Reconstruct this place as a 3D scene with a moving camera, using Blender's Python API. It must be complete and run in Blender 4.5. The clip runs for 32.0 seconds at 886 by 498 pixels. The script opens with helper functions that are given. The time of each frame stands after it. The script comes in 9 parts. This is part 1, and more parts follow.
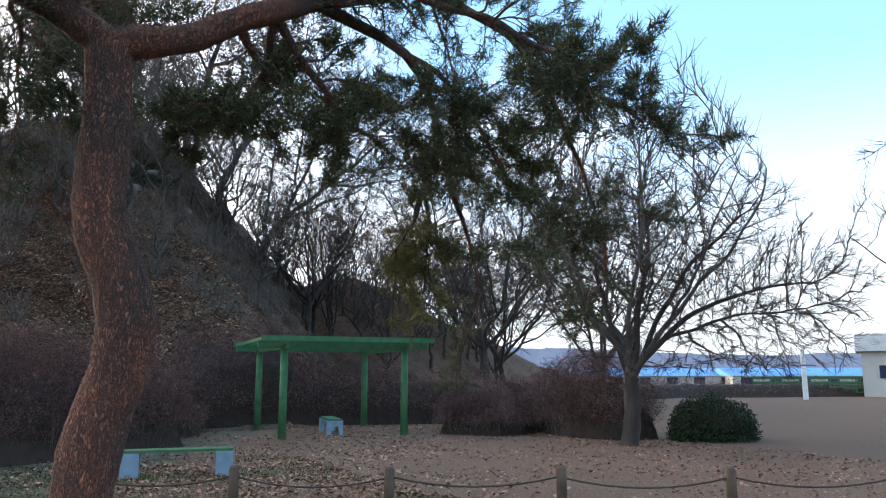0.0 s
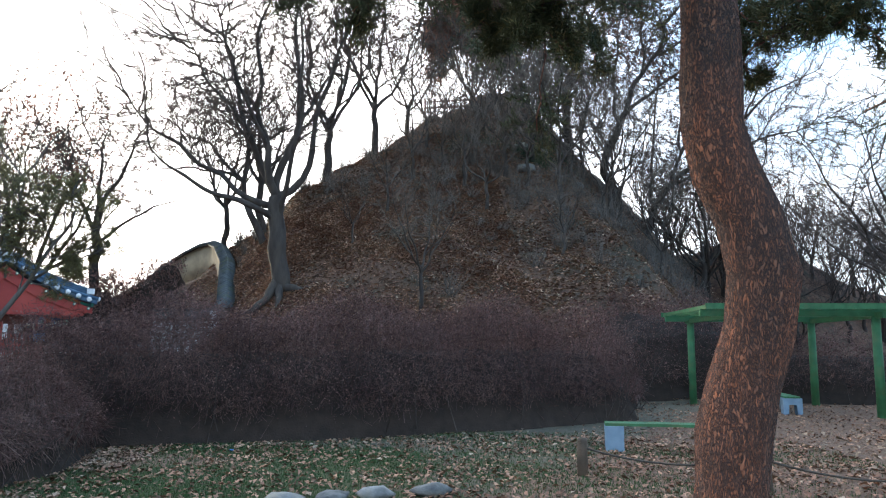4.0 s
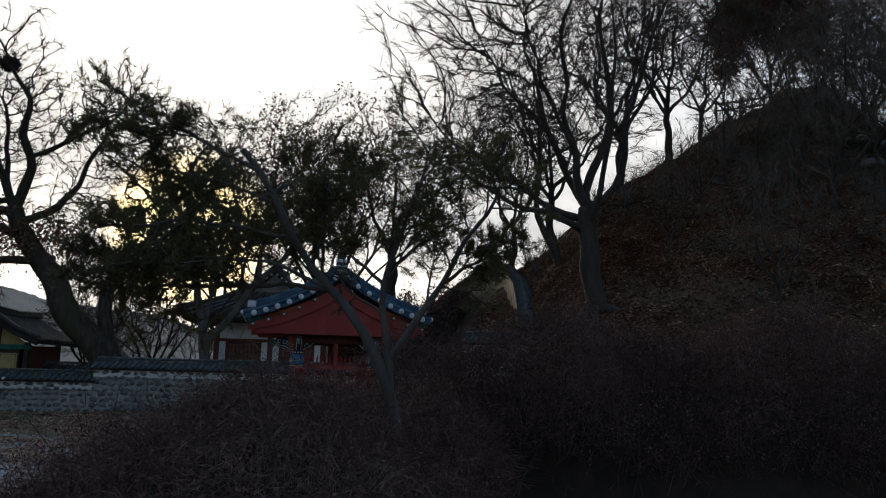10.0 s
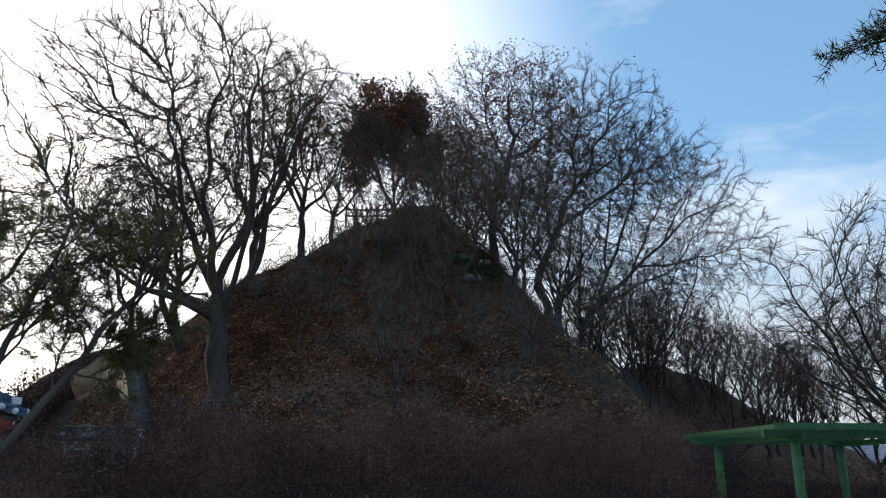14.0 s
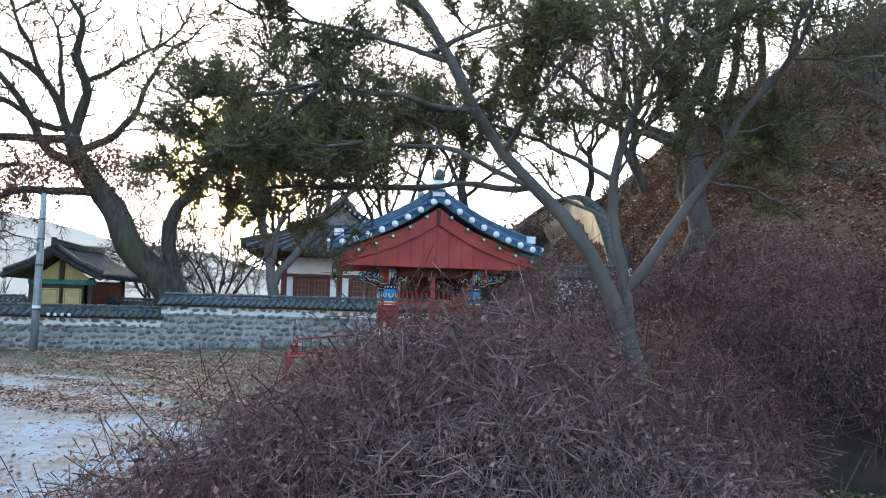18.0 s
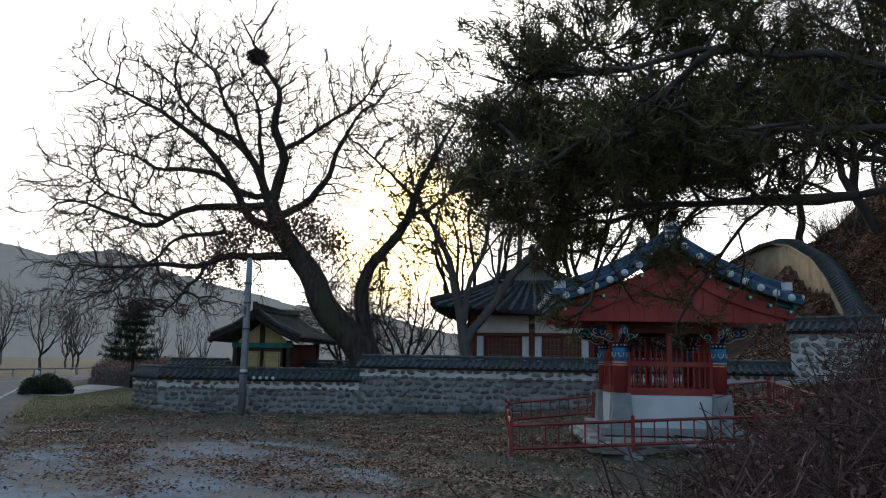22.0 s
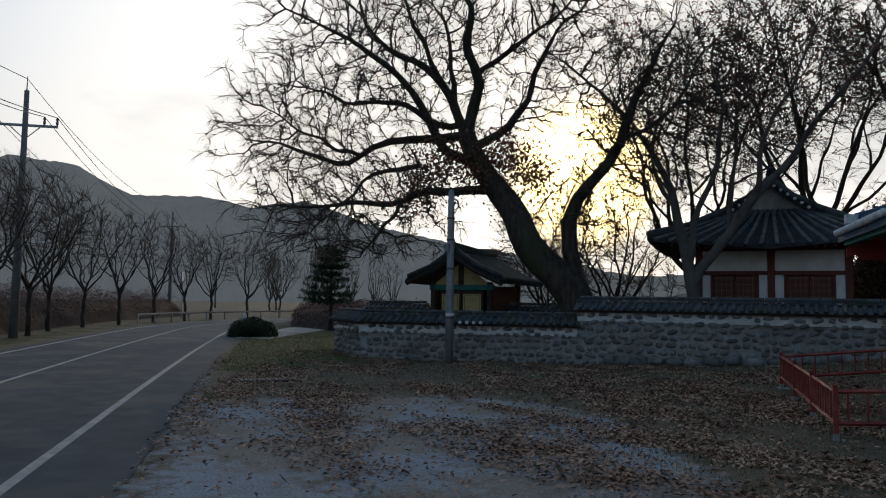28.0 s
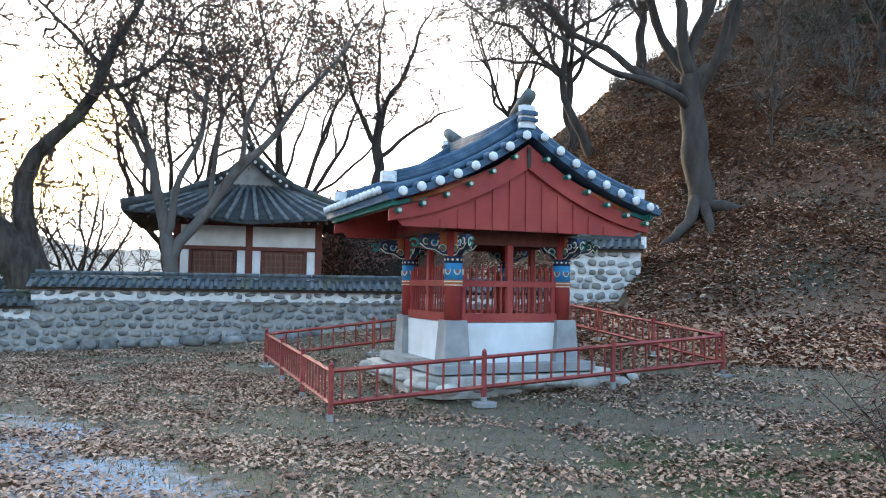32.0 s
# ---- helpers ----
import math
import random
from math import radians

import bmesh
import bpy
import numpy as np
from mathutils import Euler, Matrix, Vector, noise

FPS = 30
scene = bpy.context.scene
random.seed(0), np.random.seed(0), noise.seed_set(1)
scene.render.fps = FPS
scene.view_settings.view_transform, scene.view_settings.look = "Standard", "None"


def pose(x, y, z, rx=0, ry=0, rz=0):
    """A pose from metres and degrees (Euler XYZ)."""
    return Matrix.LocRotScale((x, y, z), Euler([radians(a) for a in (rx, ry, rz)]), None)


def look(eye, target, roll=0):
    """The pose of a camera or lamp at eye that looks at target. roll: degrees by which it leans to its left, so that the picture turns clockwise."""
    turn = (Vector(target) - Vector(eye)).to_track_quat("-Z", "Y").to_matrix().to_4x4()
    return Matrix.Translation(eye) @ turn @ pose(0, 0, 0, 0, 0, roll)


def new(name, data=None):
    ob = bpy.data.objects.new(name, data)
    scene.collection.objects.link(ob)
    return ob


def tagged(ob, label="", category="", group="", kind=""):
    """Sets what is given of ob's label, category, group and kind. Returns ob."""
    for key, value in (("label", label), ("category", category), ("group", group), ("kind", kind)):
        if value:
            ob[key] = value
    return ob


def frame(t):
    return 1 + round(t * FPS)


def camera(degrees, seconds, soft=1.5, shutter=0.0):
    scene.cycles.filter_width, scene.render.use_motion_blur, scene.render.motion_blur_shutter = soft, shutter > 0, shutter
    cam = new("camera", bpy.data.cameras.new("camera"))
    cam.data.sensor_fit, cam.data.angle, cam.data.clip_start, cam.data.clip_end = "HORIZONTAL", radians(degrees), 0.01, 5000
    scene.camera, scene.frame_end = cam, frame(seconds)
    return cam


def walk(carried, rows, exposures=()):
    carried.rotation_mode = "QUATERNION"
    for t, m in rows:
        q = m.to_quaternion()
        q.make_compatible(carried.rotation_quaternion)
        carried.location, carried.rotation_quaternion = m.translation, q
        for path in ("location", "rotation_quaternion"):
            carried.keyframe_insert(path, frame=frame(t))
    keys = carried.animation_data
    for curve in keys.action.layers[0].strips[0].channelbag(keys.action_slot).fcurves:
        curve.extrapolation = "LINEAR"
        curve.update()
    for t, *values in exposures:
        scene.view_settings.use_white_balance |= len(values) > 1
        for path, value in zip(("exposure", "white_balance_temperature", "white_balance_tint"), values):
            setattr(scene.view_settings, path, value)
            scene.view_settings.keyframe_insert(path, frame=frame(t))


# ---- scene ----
cam = camera(61.2, 32.0, soft=1.1)
PATH = [
    (0, (0.237, -0.84, 1.744), (1.242, 0.857, 2.077), -0.1),
    (0.5, (0.096, -0.685, 1.716), (0.847, 1.138, 2.05), -0.5),
    (1, (-0.025, -0.464, 1.699), (0.541, 1.427, 2.021), -0.2),
    (1.5, (-0.149, -0.234, 1.703), (0.328, 1.678, 2.043), -0.6),
    (2, (-0.262, -0.066, 1.707), (0.173, 1.847, 2.098), -0.4),
    (2.5, (-0.469, 0.142, 1.703), (-0.105, 2.067, 2.106), -0.3),
    (4.5, (-1.421, 1.183, 1.681), (-1.507, 3.17, 1.889), 0.3),
    (5, (-1.674, 1.493, 1.698), (-2.038, 3.452, 1.875), 0.4),
    (5.5, (-1.955, 1.822, 1.721), (-2.556, 3.722, 1.888), 1.2),
    (6, (-2.276, 2.117, 1.73), (-2.987, 3.98, 1.891), 1.2),
    (6.5, (-2.559, 2.427, 1.729), (-3.34, 4.261, 1.895), 1.6),
    (7, (-2.811, 2.785, 1.715), (-3.696, 4.57, 1.887), 2.0),
    (7.5, (-3.092, 3.094, 1.698), (-4.052, 4.838, 1.88), 2.2),
    (8, (-3.411, 3.359, 1.692), (-4.428, 5.068, 1.897), 1.9),
    (8.5, (-3.677, 3.658, 1.692), (-4.76, 5.316, 1.97), 0.6),
    (9, (-3.882, 3.883, 1.702), (-5.009, 5.51, 1.989), 1.1),
    (9.5, (-4.066, 4.011, 1.71), (-5.024, 5.74, 2.013), 1.7),
    (10, (-4.171, 4.19, 1.712), (-4.712, 6.088, 2.036), 1.5),
    (10.5, (-4.187, 4.341, 1.714), (-4.313, 6.309, 2.046), 1.0),
    (11, (-4.235, 4.35, 1.724), (-4.062, 6.313, 2.063), 0.3),
    (11.5, (-4.308, 4.331, 1.737), (-3.994, 6.264, 2.145), -0.1),
    (12, (-4.339, 4.321, 1.751), (-3.971, 6.222, 2.249), -0.0),
    (12.5, (-4.335, 4.281, 1.76), (-3.874, 6.147, 2.313), -0.2),
    (13, (-4.355, 4.233, 1.755), (-3.746, 6.05, 2.328), -0.9),
    (13.5, (-4.455, 4.212, 1.742), (-3.893, 6.043, 2.32), -0.6),
    (14, (-4.533, 4.252, 1.719), (-4.106, 6.119, 2.295), 0.1),
    (14.5, (-4.607, 4.405, 1.697), (-4.36, 6.319, 2.222), 1.2),
    (15, (-4.715, 4.638, 1.691), (-4.88, 6.593, 2.082), 2.1),
    (15.5, (-4.886, 4.874, 1.692), (-5.308, 6.802, 2.015), 1.4),
    (17.5, (-5.887, 5.976, 1.687), (-6.531, 7.862, 1.852), 1.7),
    (18, (-6.207, 6.152, 1.683), (-6.868, 8.033, 1.839), 1.6),
    (18.5, (-6.488, 6.286, 1.678), (-7.261, 8.125, 1.818), 1.3),
    (19, (-6.76, 6.41, 1.68), (-7.625, 8.208, 1.816), 1.5),
    (19.5, (-7.054, 6.53, 1.684), (-7.929, 8.324, 1.82), 0.8),
    (20, (-7.246, 6.65, 1.69), (-8.128, 8.438, 1.847), 0.5),
    (20.5, (-7.381, 6.765, 1.699), (-8.324, 8.518, 1.902), 0.6),
    (21, (-7.58, 6.868, 1.703), (-8.583, 8.575, 1.989), 0.7),
    (21.5, (-7.74, 6.977, 1.704), (-8.77, 8.664, 2.008), 1.0),
    (22, (-7.898, 7.109, 1.707), (-8.948, 8.785, 2.007), 1.0),
    (22.5, (-8.052, 7.274, 1.71), (-9.108, 8.946, 2.012), 0.9),
    (23, (-8.306, 7.447, 1.714), (-9.366, 9.118, 2.009), 1.3),
    (23.5, (-8.534, 7.583, 1.71), (-9.609, 9.245, 1.999), 1.3),
    (24, (-8.757, 7.734, 1.702), (-9.86, 9.379, 1.978), 1.3),
    (24.5, (-8.992, 7.876, 1.696), (-10.166, 9.473, 1.966), 1.6),
    (25, (-9.235, 8.014, 1.69), (-10.47, 9.566, 1.949), 1.2),
    (25.5, (-9.47, 8.151, 1.686), (-10.842, 9.586, 1.929), 1.0),
    (27.5, (-10.504, 8.735, 1.693), (-12.05, 9.995, 1.841), 1.0),
    (28, (-10.649, 8.85, 1.688), (-12.072, 10.249, 1.831), 0.9),
    (28.5, (-10.769, 8.969, 1.68), (-11.904, 10.607, 1.837), 0.3),
    (29, (-10.875, 9.122, 1.678), (-11.756, 10.911, 1.826), 0.9),
    (29.5, (-10.985, 9.311, 1.687), (-11.635, 11.197, 1.837), 0.7),
    (30, (-11.123, 9.429, 1.695), (-11.612, 11.364, 1.836), 1.4),
    (30.5, (-11.323, 9.607, 1.697), (-11.735, 11.56, 1.836), 1.3),
    (31, (-11.48, 9.82, 1.691), (-11.856, 11.781, 1.809), 1.0),
    (31.5, (-11.561, 9.995, 1.694), (-11.883, 11.966, 1.804), 0.8),
    (32, (-11.634, 10.096, 1.704), (-11.854, 12.082, 1.803), 0.9),
]
# exposure follows the phone's own metering: darker when the bright sky fills the view
walk(cam, [(t, look(eye, target, roll)) for t, eye, target, roll in PATH],
     exposures=[(0, 1.45), (1, 1.95), (2, 2.05), (4.5, 1.75), (5, 1.7), (6, 1.25), (7.5, 0.45), (8.5, -0.5), (9.3, -0.95), (10.0, -0.65), (10.6, 0.7), (11.5, 0.95),
                (12.2, 0.6), (13, 0.4), (14.2, 0.4), (15, 1.0), (17.5, 2.1), (18.2, 2.1), (19.5, 1.6), (20.8, 1.2), (21.5, 0.5), (22.5, -0.2),
                (25.5, -0.75), (28, -0.75), (29, 0.2), (30, 1.35), (31, 2.0), (32, 2.1)])

# ---- world and sun ----
SUN_AZ, SUN_EL = radians(34.8), radians(9.7)   # to the left of +y, above the horizon
world = bpy.data.worlds.new("sky")
scene.world = world
world.use_nodes = True
wt = world.node_tree
wt.nodes.clear()
sky = wt.nodes.new("ShaderNodeTexSky")
sky.sky_type = "NISHITA"
sky.sun_disc = False
sky.sun_elevation, sky.sun_rotation = SUN_EL, -SUN_AZ
sky.air_density, sky.dust_density, sky.ozone_density = 1.0, 1.6, 2.5
bg = wt.nodes.new("ShaderNodeBackground")
bg.inputs["Strength"].default_value = 0.15
wout = wt.nodes.new("ShaderNodeOutputWorld")
# thin bright clouds over the clear sky
wtc = wt.nodes.new("ShaderNodeTexCoord")
wmap = wt.nodes.new("ShaderNodeMapping")
wmap.inputs["Scale"].default_value = (1.0, 1.0, 3.2)
wnoi = wt.nodes.new("ShaderNodeTexNoise")
wnoi.inputs["Scale"].default_value, wnoi.inputs["Detail"].default_value, wnoi.inputs["Roughness"].default_value = 1.7, 6.0, 0.55
wramp = wt.nodes.new("ShaderNodeValToRGB")
wramp.color_ramp.elements[0].position, wramp.color_ramp.elements[1].position = 0.52, 0.8
wmix = wt.nodes.new("ShaderNodeMixRGB")
wmix.blend_type = "MIX"
wgain = wt.nodes.new("ShaderNodeMixRGB")
wgain.blend_type, wgain.inputs["Fac"].default_value = "MULTIPLY", 1.0
wgain.inputs["Color2"].default_value = (0.95, 1.0, 1.02, 1)
wmix.inputs["Color2"].default_value = (6.6, 6.7, 6.9, 1)
wt.links.new(wtc.outputs["Generated"], wmap.inputs["Vector"])
wt.links.new(wmap.outputs["Vector"], wnoi.inputs["Vector"])
wt.links.new(wnoi.outputs["Fac"], wramp.inputs["Fac"])
wt.links.new(wramp.outputs["Color"], wmix.inputs["Fac"])
wt.links.new(sky.outputs["Color"], wgain.inputs["Color1"])
whaze = wt.nodes.new("ShaderNodeMixRGB")           # pale haze of the winter air
whaze.blend_type, whaze.inputs["Fac"].default_value = "ADD", 1.0
whaze.inputs["Color2"].default_value = (0.62, 1.22, 1.95, 1)
wt.links.new(wgain.outputs["Color"], whaze.inputs["Color1"])
wdot = wt.nodes.new("ShaderNodeVectorMath")
wdot.operation = "DOT_PRODUCT"
wdot.inputs[1].default_value = (-math.sin(SUN_AZ) * math.cos(SUN_EL), math.cos(SUN_AZ) * math.cos(SUN_EL), math.sin(SUN_EL))
wveil = wt.nodes.new("ShaderNodeMapRange")          # thin high cloud that glows on the sun's side of the sky
wveil.interpolation_type = "SMOOTHSTEP"
wveil.inputs["From Min"].default_value, wveil.inputs["From Max"].default_value = 0.45, 0.97
wveil.inputs["To Max"].default_value = 0.7
wcirr = wt.nodes.new("ShaderNodeMixRGB")
wcirr.inputs["Color2"].default_value = (17.6, 16.4, 15.0, 1)
wt.links.new(wtc.outputs["Generated"], wdot.inputs[0])
wt.links.new(wdot.outputs["Value"], wveil.inputs["Value"])
wt.links.new(wveil.outputs["Result"], wcirr.inputs["Fac"])
wsep = wt.nodes.new("ShaderNodeSeparateXYZ")
wlow = wt.nodes.new("ShaderNodeMapRange")           # pale cloud that lies low all round
wlow.interpolation_type = "SMOOTHSTEP"
wlow.inputs["From Min"].default_value, wlow.inputs["From Max"].default_value = 0.40, 0.10
wlow.inputs["To Max"].default_value = 0.8
wbank = wt.nodes.new("ShaderNodeMixRGB")
wbank.inputs["Color2"].default_value = (3.9, 4.1, 4.3, 1)
wt.links.new(wtc.outputs["Generated"], wsep.inputs["Vector"])
wt.links.new(wsep.outputs["Z"], wlow.inputs["Value"])
wt.links.new(wlow.outputs["Result"], wbank.inputs["Fac"])
wt.links.new(whaze.outputs["Color"], wbank.inputs["Color1"])
wt.links.new(wbank.outputs["Color"], wcirr.inputs["Color1"])
wglow = wt.nodes.new("ShaderNodeMapRange")          # the low sun's aureole in the veil
wglow.interpolation_type = "SMOOTHERSTEP"
wglow.inputs["From Min"].default_value, wglow.inputs["From Max"].default_value = 0.9935, 0.99985
waur = wt.nodes.new("ShaderNodeMixRGB")
waur.inputs["Color2"].default_value = (90.0, 66.0, 30.0, 1)
wt.links.new(wcirr.outputs["Color"], wmix.inputs["Color1"])
wt.links.new(wdot.outputs["Value"], wglow.inputs["Value"])
wt.links.new(wglow.outputs["Result"], waur.inputs["Fac"])
wt.links.new(wmix.outputs["Color"], waur.inputs["Color1"])
wt.links.new(waur.outputs["Color"], bg.inputs["Color"])
wt.links.new(bg.outputs["Background"], wout.inputs["Surface"])
sun = new("sun", bpy.data.lights.new("sun", "SUN"))
sun.data.energy, sun.data.angle, sun.data.color = 1.3, radians(10), (1.0, 0.83, 0.62)
sun.matrix_world = look((0, 0, 30), (math.sin(SUN_AZ) * 50, -math.cos(SUN_AZ) * 50, 30 - math.tan(SUN_EL) * 50))

# ---- helpers of this scene ----
rng = np.random.default_rng(7)


LEG_Y, LEG_X, LEG_Z = (30, 33.5, 37, 40.5, 44, 48.5, 52), (-9.0, -9.2, -9.5, -10.3, -11.1, -12.6, -13.9), (2.4, 2.9, 3.7, 5.3, 6.5, 7.9, 8.55)


def ground_z(x, y):
    """Height of the ground: a flat roadside, an apron that rises to a steep wooded hill with a lower ridge beside it."""
    x, y = np.asarray(x, float), np.asarray(y, float)
    dx, dy = x - 7.35, y - 65.25
    r = np.hypot(dx, dy)
    side = np.arctan2(dx, -dy)                      # 0: towards the road, positive: to the east
    slope = 0.615 + 0.24 * np.clip((-side - 0.7) / 0.5, 0, 1)
    cone = 25.7 - slope * np.sqrt(r * r + 9.0)
    cone = np.minimum(cone, 25.6 - 1.19 * (0.878 * dx - 0.479 * dy))   # steeper eastern flank
    ridge = 11.45 - 0.296 * np.abs(x - 28.9) - 0.81 * np.abs(y - 65.35 - 0.25 * (x - 30))
    ap = 2.2 * np.clip((53.5 - np.hypot(x - 7.7, y - 67.5)) / 17.5, 0, 1.4) ** 1.6
    ap = ap * np.clip((x + 26) / 13, 0.05, 1)
    east = np.clip((x + 1) / 7, 0, 1)
    ap = ap * (1 - 0.93 * east)
    hill = np.maximum(np.maximum(cone, np.where(x > 8, ridge, -9)), 0)
    wx, wz = np.interp(y, LEG_Y, LEG_X), np.interp(y, LEG_Y, LEG_Z)      # the slope is cut back along the hillside wall
    cut = np.where(x > wx, wz - 0.7 + 1.0 * (x - wx), wz - 1.15 - 0.6 * (wx - x)) + 2 * np.clip(y - 53.5, 0, 60)
    hill = np.minimum(hill, np.maximum(cut, 0))
    bump = 0.35 * np.sin(x * 0.55 + 1.3 * np.sin(y * 0.31)) * np.cos(y * 0.47) + 0.18 * np.sin(x * 1.7 + y * 1.1)
    k = np.clip(hill / 3.0, 0, 1)
    return np.maximum(ap, hill + k * bump) + 0.015 * np.sin(x * 1.1) * np.cos(y * 0.9)


def gz(x, y):
    return float(ground_z(x, y))


def mesh_np(name, V, F):
    """A mesh from an array of points and an array of faces with the same number of corners."""
    me = bpy.data.meshes.new(name)
    V, F = np.asarray(V, np.float32), np.asarray(F, np.int32)
    me.vertices.add(len(V))
    me.vertices.foreach_set("co", V.ravel())
    k = F.shape[1]
    me.loops.add(F.size)
    me.loops.foreach_set("vertex_index", F.ravel())
    me.polygons.add(len(F))
    me.polygons.foreach_set("loop_start", np.arange(0, F.size, k, dtype=np.int32))
    me.update(calc_edges=True)
    me.validate()
    return me


class Shape:
    """Collects boxes, tubes and faces into one mesh."""

    def __init__(self):
        self.v, self.f = [], []

    def add(self, verts, faces):
        n = len(self.v)
        self.v += [tuple(p) for p in verts]
        self.f += [tuple(n + i for i in q) for q in faces]
        return self

    def box(self, c, s, rz=0.0, m=None, bev=0.0):
        hx, hy, hz = s[0] / 2, s[1] / 2, s[2] / 2
        b = min(bev, hx * 0.9, hy * 0.9)
        if b > 0:
            ring = [(-hx + b, -hy), (hx - b, -hy), (hx, -hy + b), (hx, hy - b), (hx - b, hy), (-hx + b, hy), (-hx, hy - b), (-hx, -hy + b)]
        else:
            ring = [(-hx, -hy), (hx, -hy), (hx, hy), (-hx, hy)]
        k = len(ring)
        p = [(x, y, -hz) for x, y in ring] + [(x, y, hz) for x, y in ring]
        q = [tuple(range(k - 1, -1, -1)), tuple(range(k, 2 * k))] + [(i, (i + 1) % k, k + (i + 1) % k, k + i) for i in range(k)]
        t = m if m is not None else Matrix.Translation(c) @ Matrix.Rotation(rz, 4, "Z")
        return self.add([t @ Vector(a) for a in p], q)

    def tube(self, pts, rad, sides=8, cap=True, flat=1.0):
        pts = [Vector(p) for p in pts]
        rad = rad if isinstance(rad, (list, tuple)) else [rad] * len(pts)
        vs, n = [], len(pts)
        ref = None
        for i, p in enumerate(pts):
            d = (pts[min(i + 1, n - 1)] - pts[max(i - 1, 0)]).normalized()
            if ref is None:
                ref = Vector((0, 0, 1)) if abs(d.z) < 0.9 else Vector((1, 0, 0))
            a = d.cross(ref).normalized()
            b = a.cross(d).normalized()
            ref = b
            for k in range(sides):
                t = 2 * math.pi * k / sides
                vs.append(p + (a * math.cos(t) + b * math.sin(t) * flat) * rad[i])
        fs = [(i * sides + k, i * sides + (k + 1) % sides, (i + 1) * sides + (k + 1) % sides, (i + 1) * sides + k) for i in range(n - 1) for k in range(sides)]
        if cap:
            fs += [tuple(range(sides - 1, -1, -1)), tuple((n - 1) * sides + k for k in range(sides))]
        return self.add(vs, fs)

    def lathe(self, prof, sides=12, c=(0, 0, 0)):
        vs = [(c[0] + r * math.cos(2 * math.pi * k / sides), c[1] + r * math.sin(2 * math.pi * k / sides), c[2] + z) for r, z in prof for k in range(sides)]
        n = len(prof)
        fs = [(i * sides + k, i * sides + (k + 1) % sides, (i + 1) * sides + (k + 1) % sides, (i + 1) * sides + k) for i in range(n - 1) for k in range(sides)]
        fs += [tuple(range(sides - 1, -1, -1)), tuple((n - 1) * sides + k for k in range(sides))]
        return self.add(vs, fs)

    def prism(self, poly, y0, y1):
        """A polygon in the x-z plane drawn out along y."""
        k = len(poly)
        vs = [(x, y0, z) for x, z in poly] + [(x, y1, z) for x, z in poly]
        fs = [tuple(range(k)), tuple(range(2 * k - 1, k - 1, -1))] + [((i + 1) % k, i, k + i, k + (i + 1) % k) for i in range(k)]
        return self.add(vs, fs)

    def mesh(self, name, smooth=False):
        me = bpy.data.meshes.new(name)
        me.from_pydata(self.v, [], self.f)
        if smooth:
            me.shade_smooth()
        me.update()
        return me


def part(name, data, material, parent=None, label="", smooth=False, m=None):
    """One mesh object under a thing or a part."""
    me = data.mesh(name, smooth) if isinstance(data, Shape) else data
    if material is not None and not me.materials:
        me.materials.append(material)
    ob = new(name, me)
    if parent is not None:
        ob.parent = parent
    if m is not None:
        ob.matrix_basis = m
    return tagged(ob, label) if label else ob


def thing(name, m, label, category, group="", kind=""):
    ob = new(name)
    ob.empty_display_size = 0.2
    ob.matrix_basis = m
    return tagged(ob, label, category, group, kind)


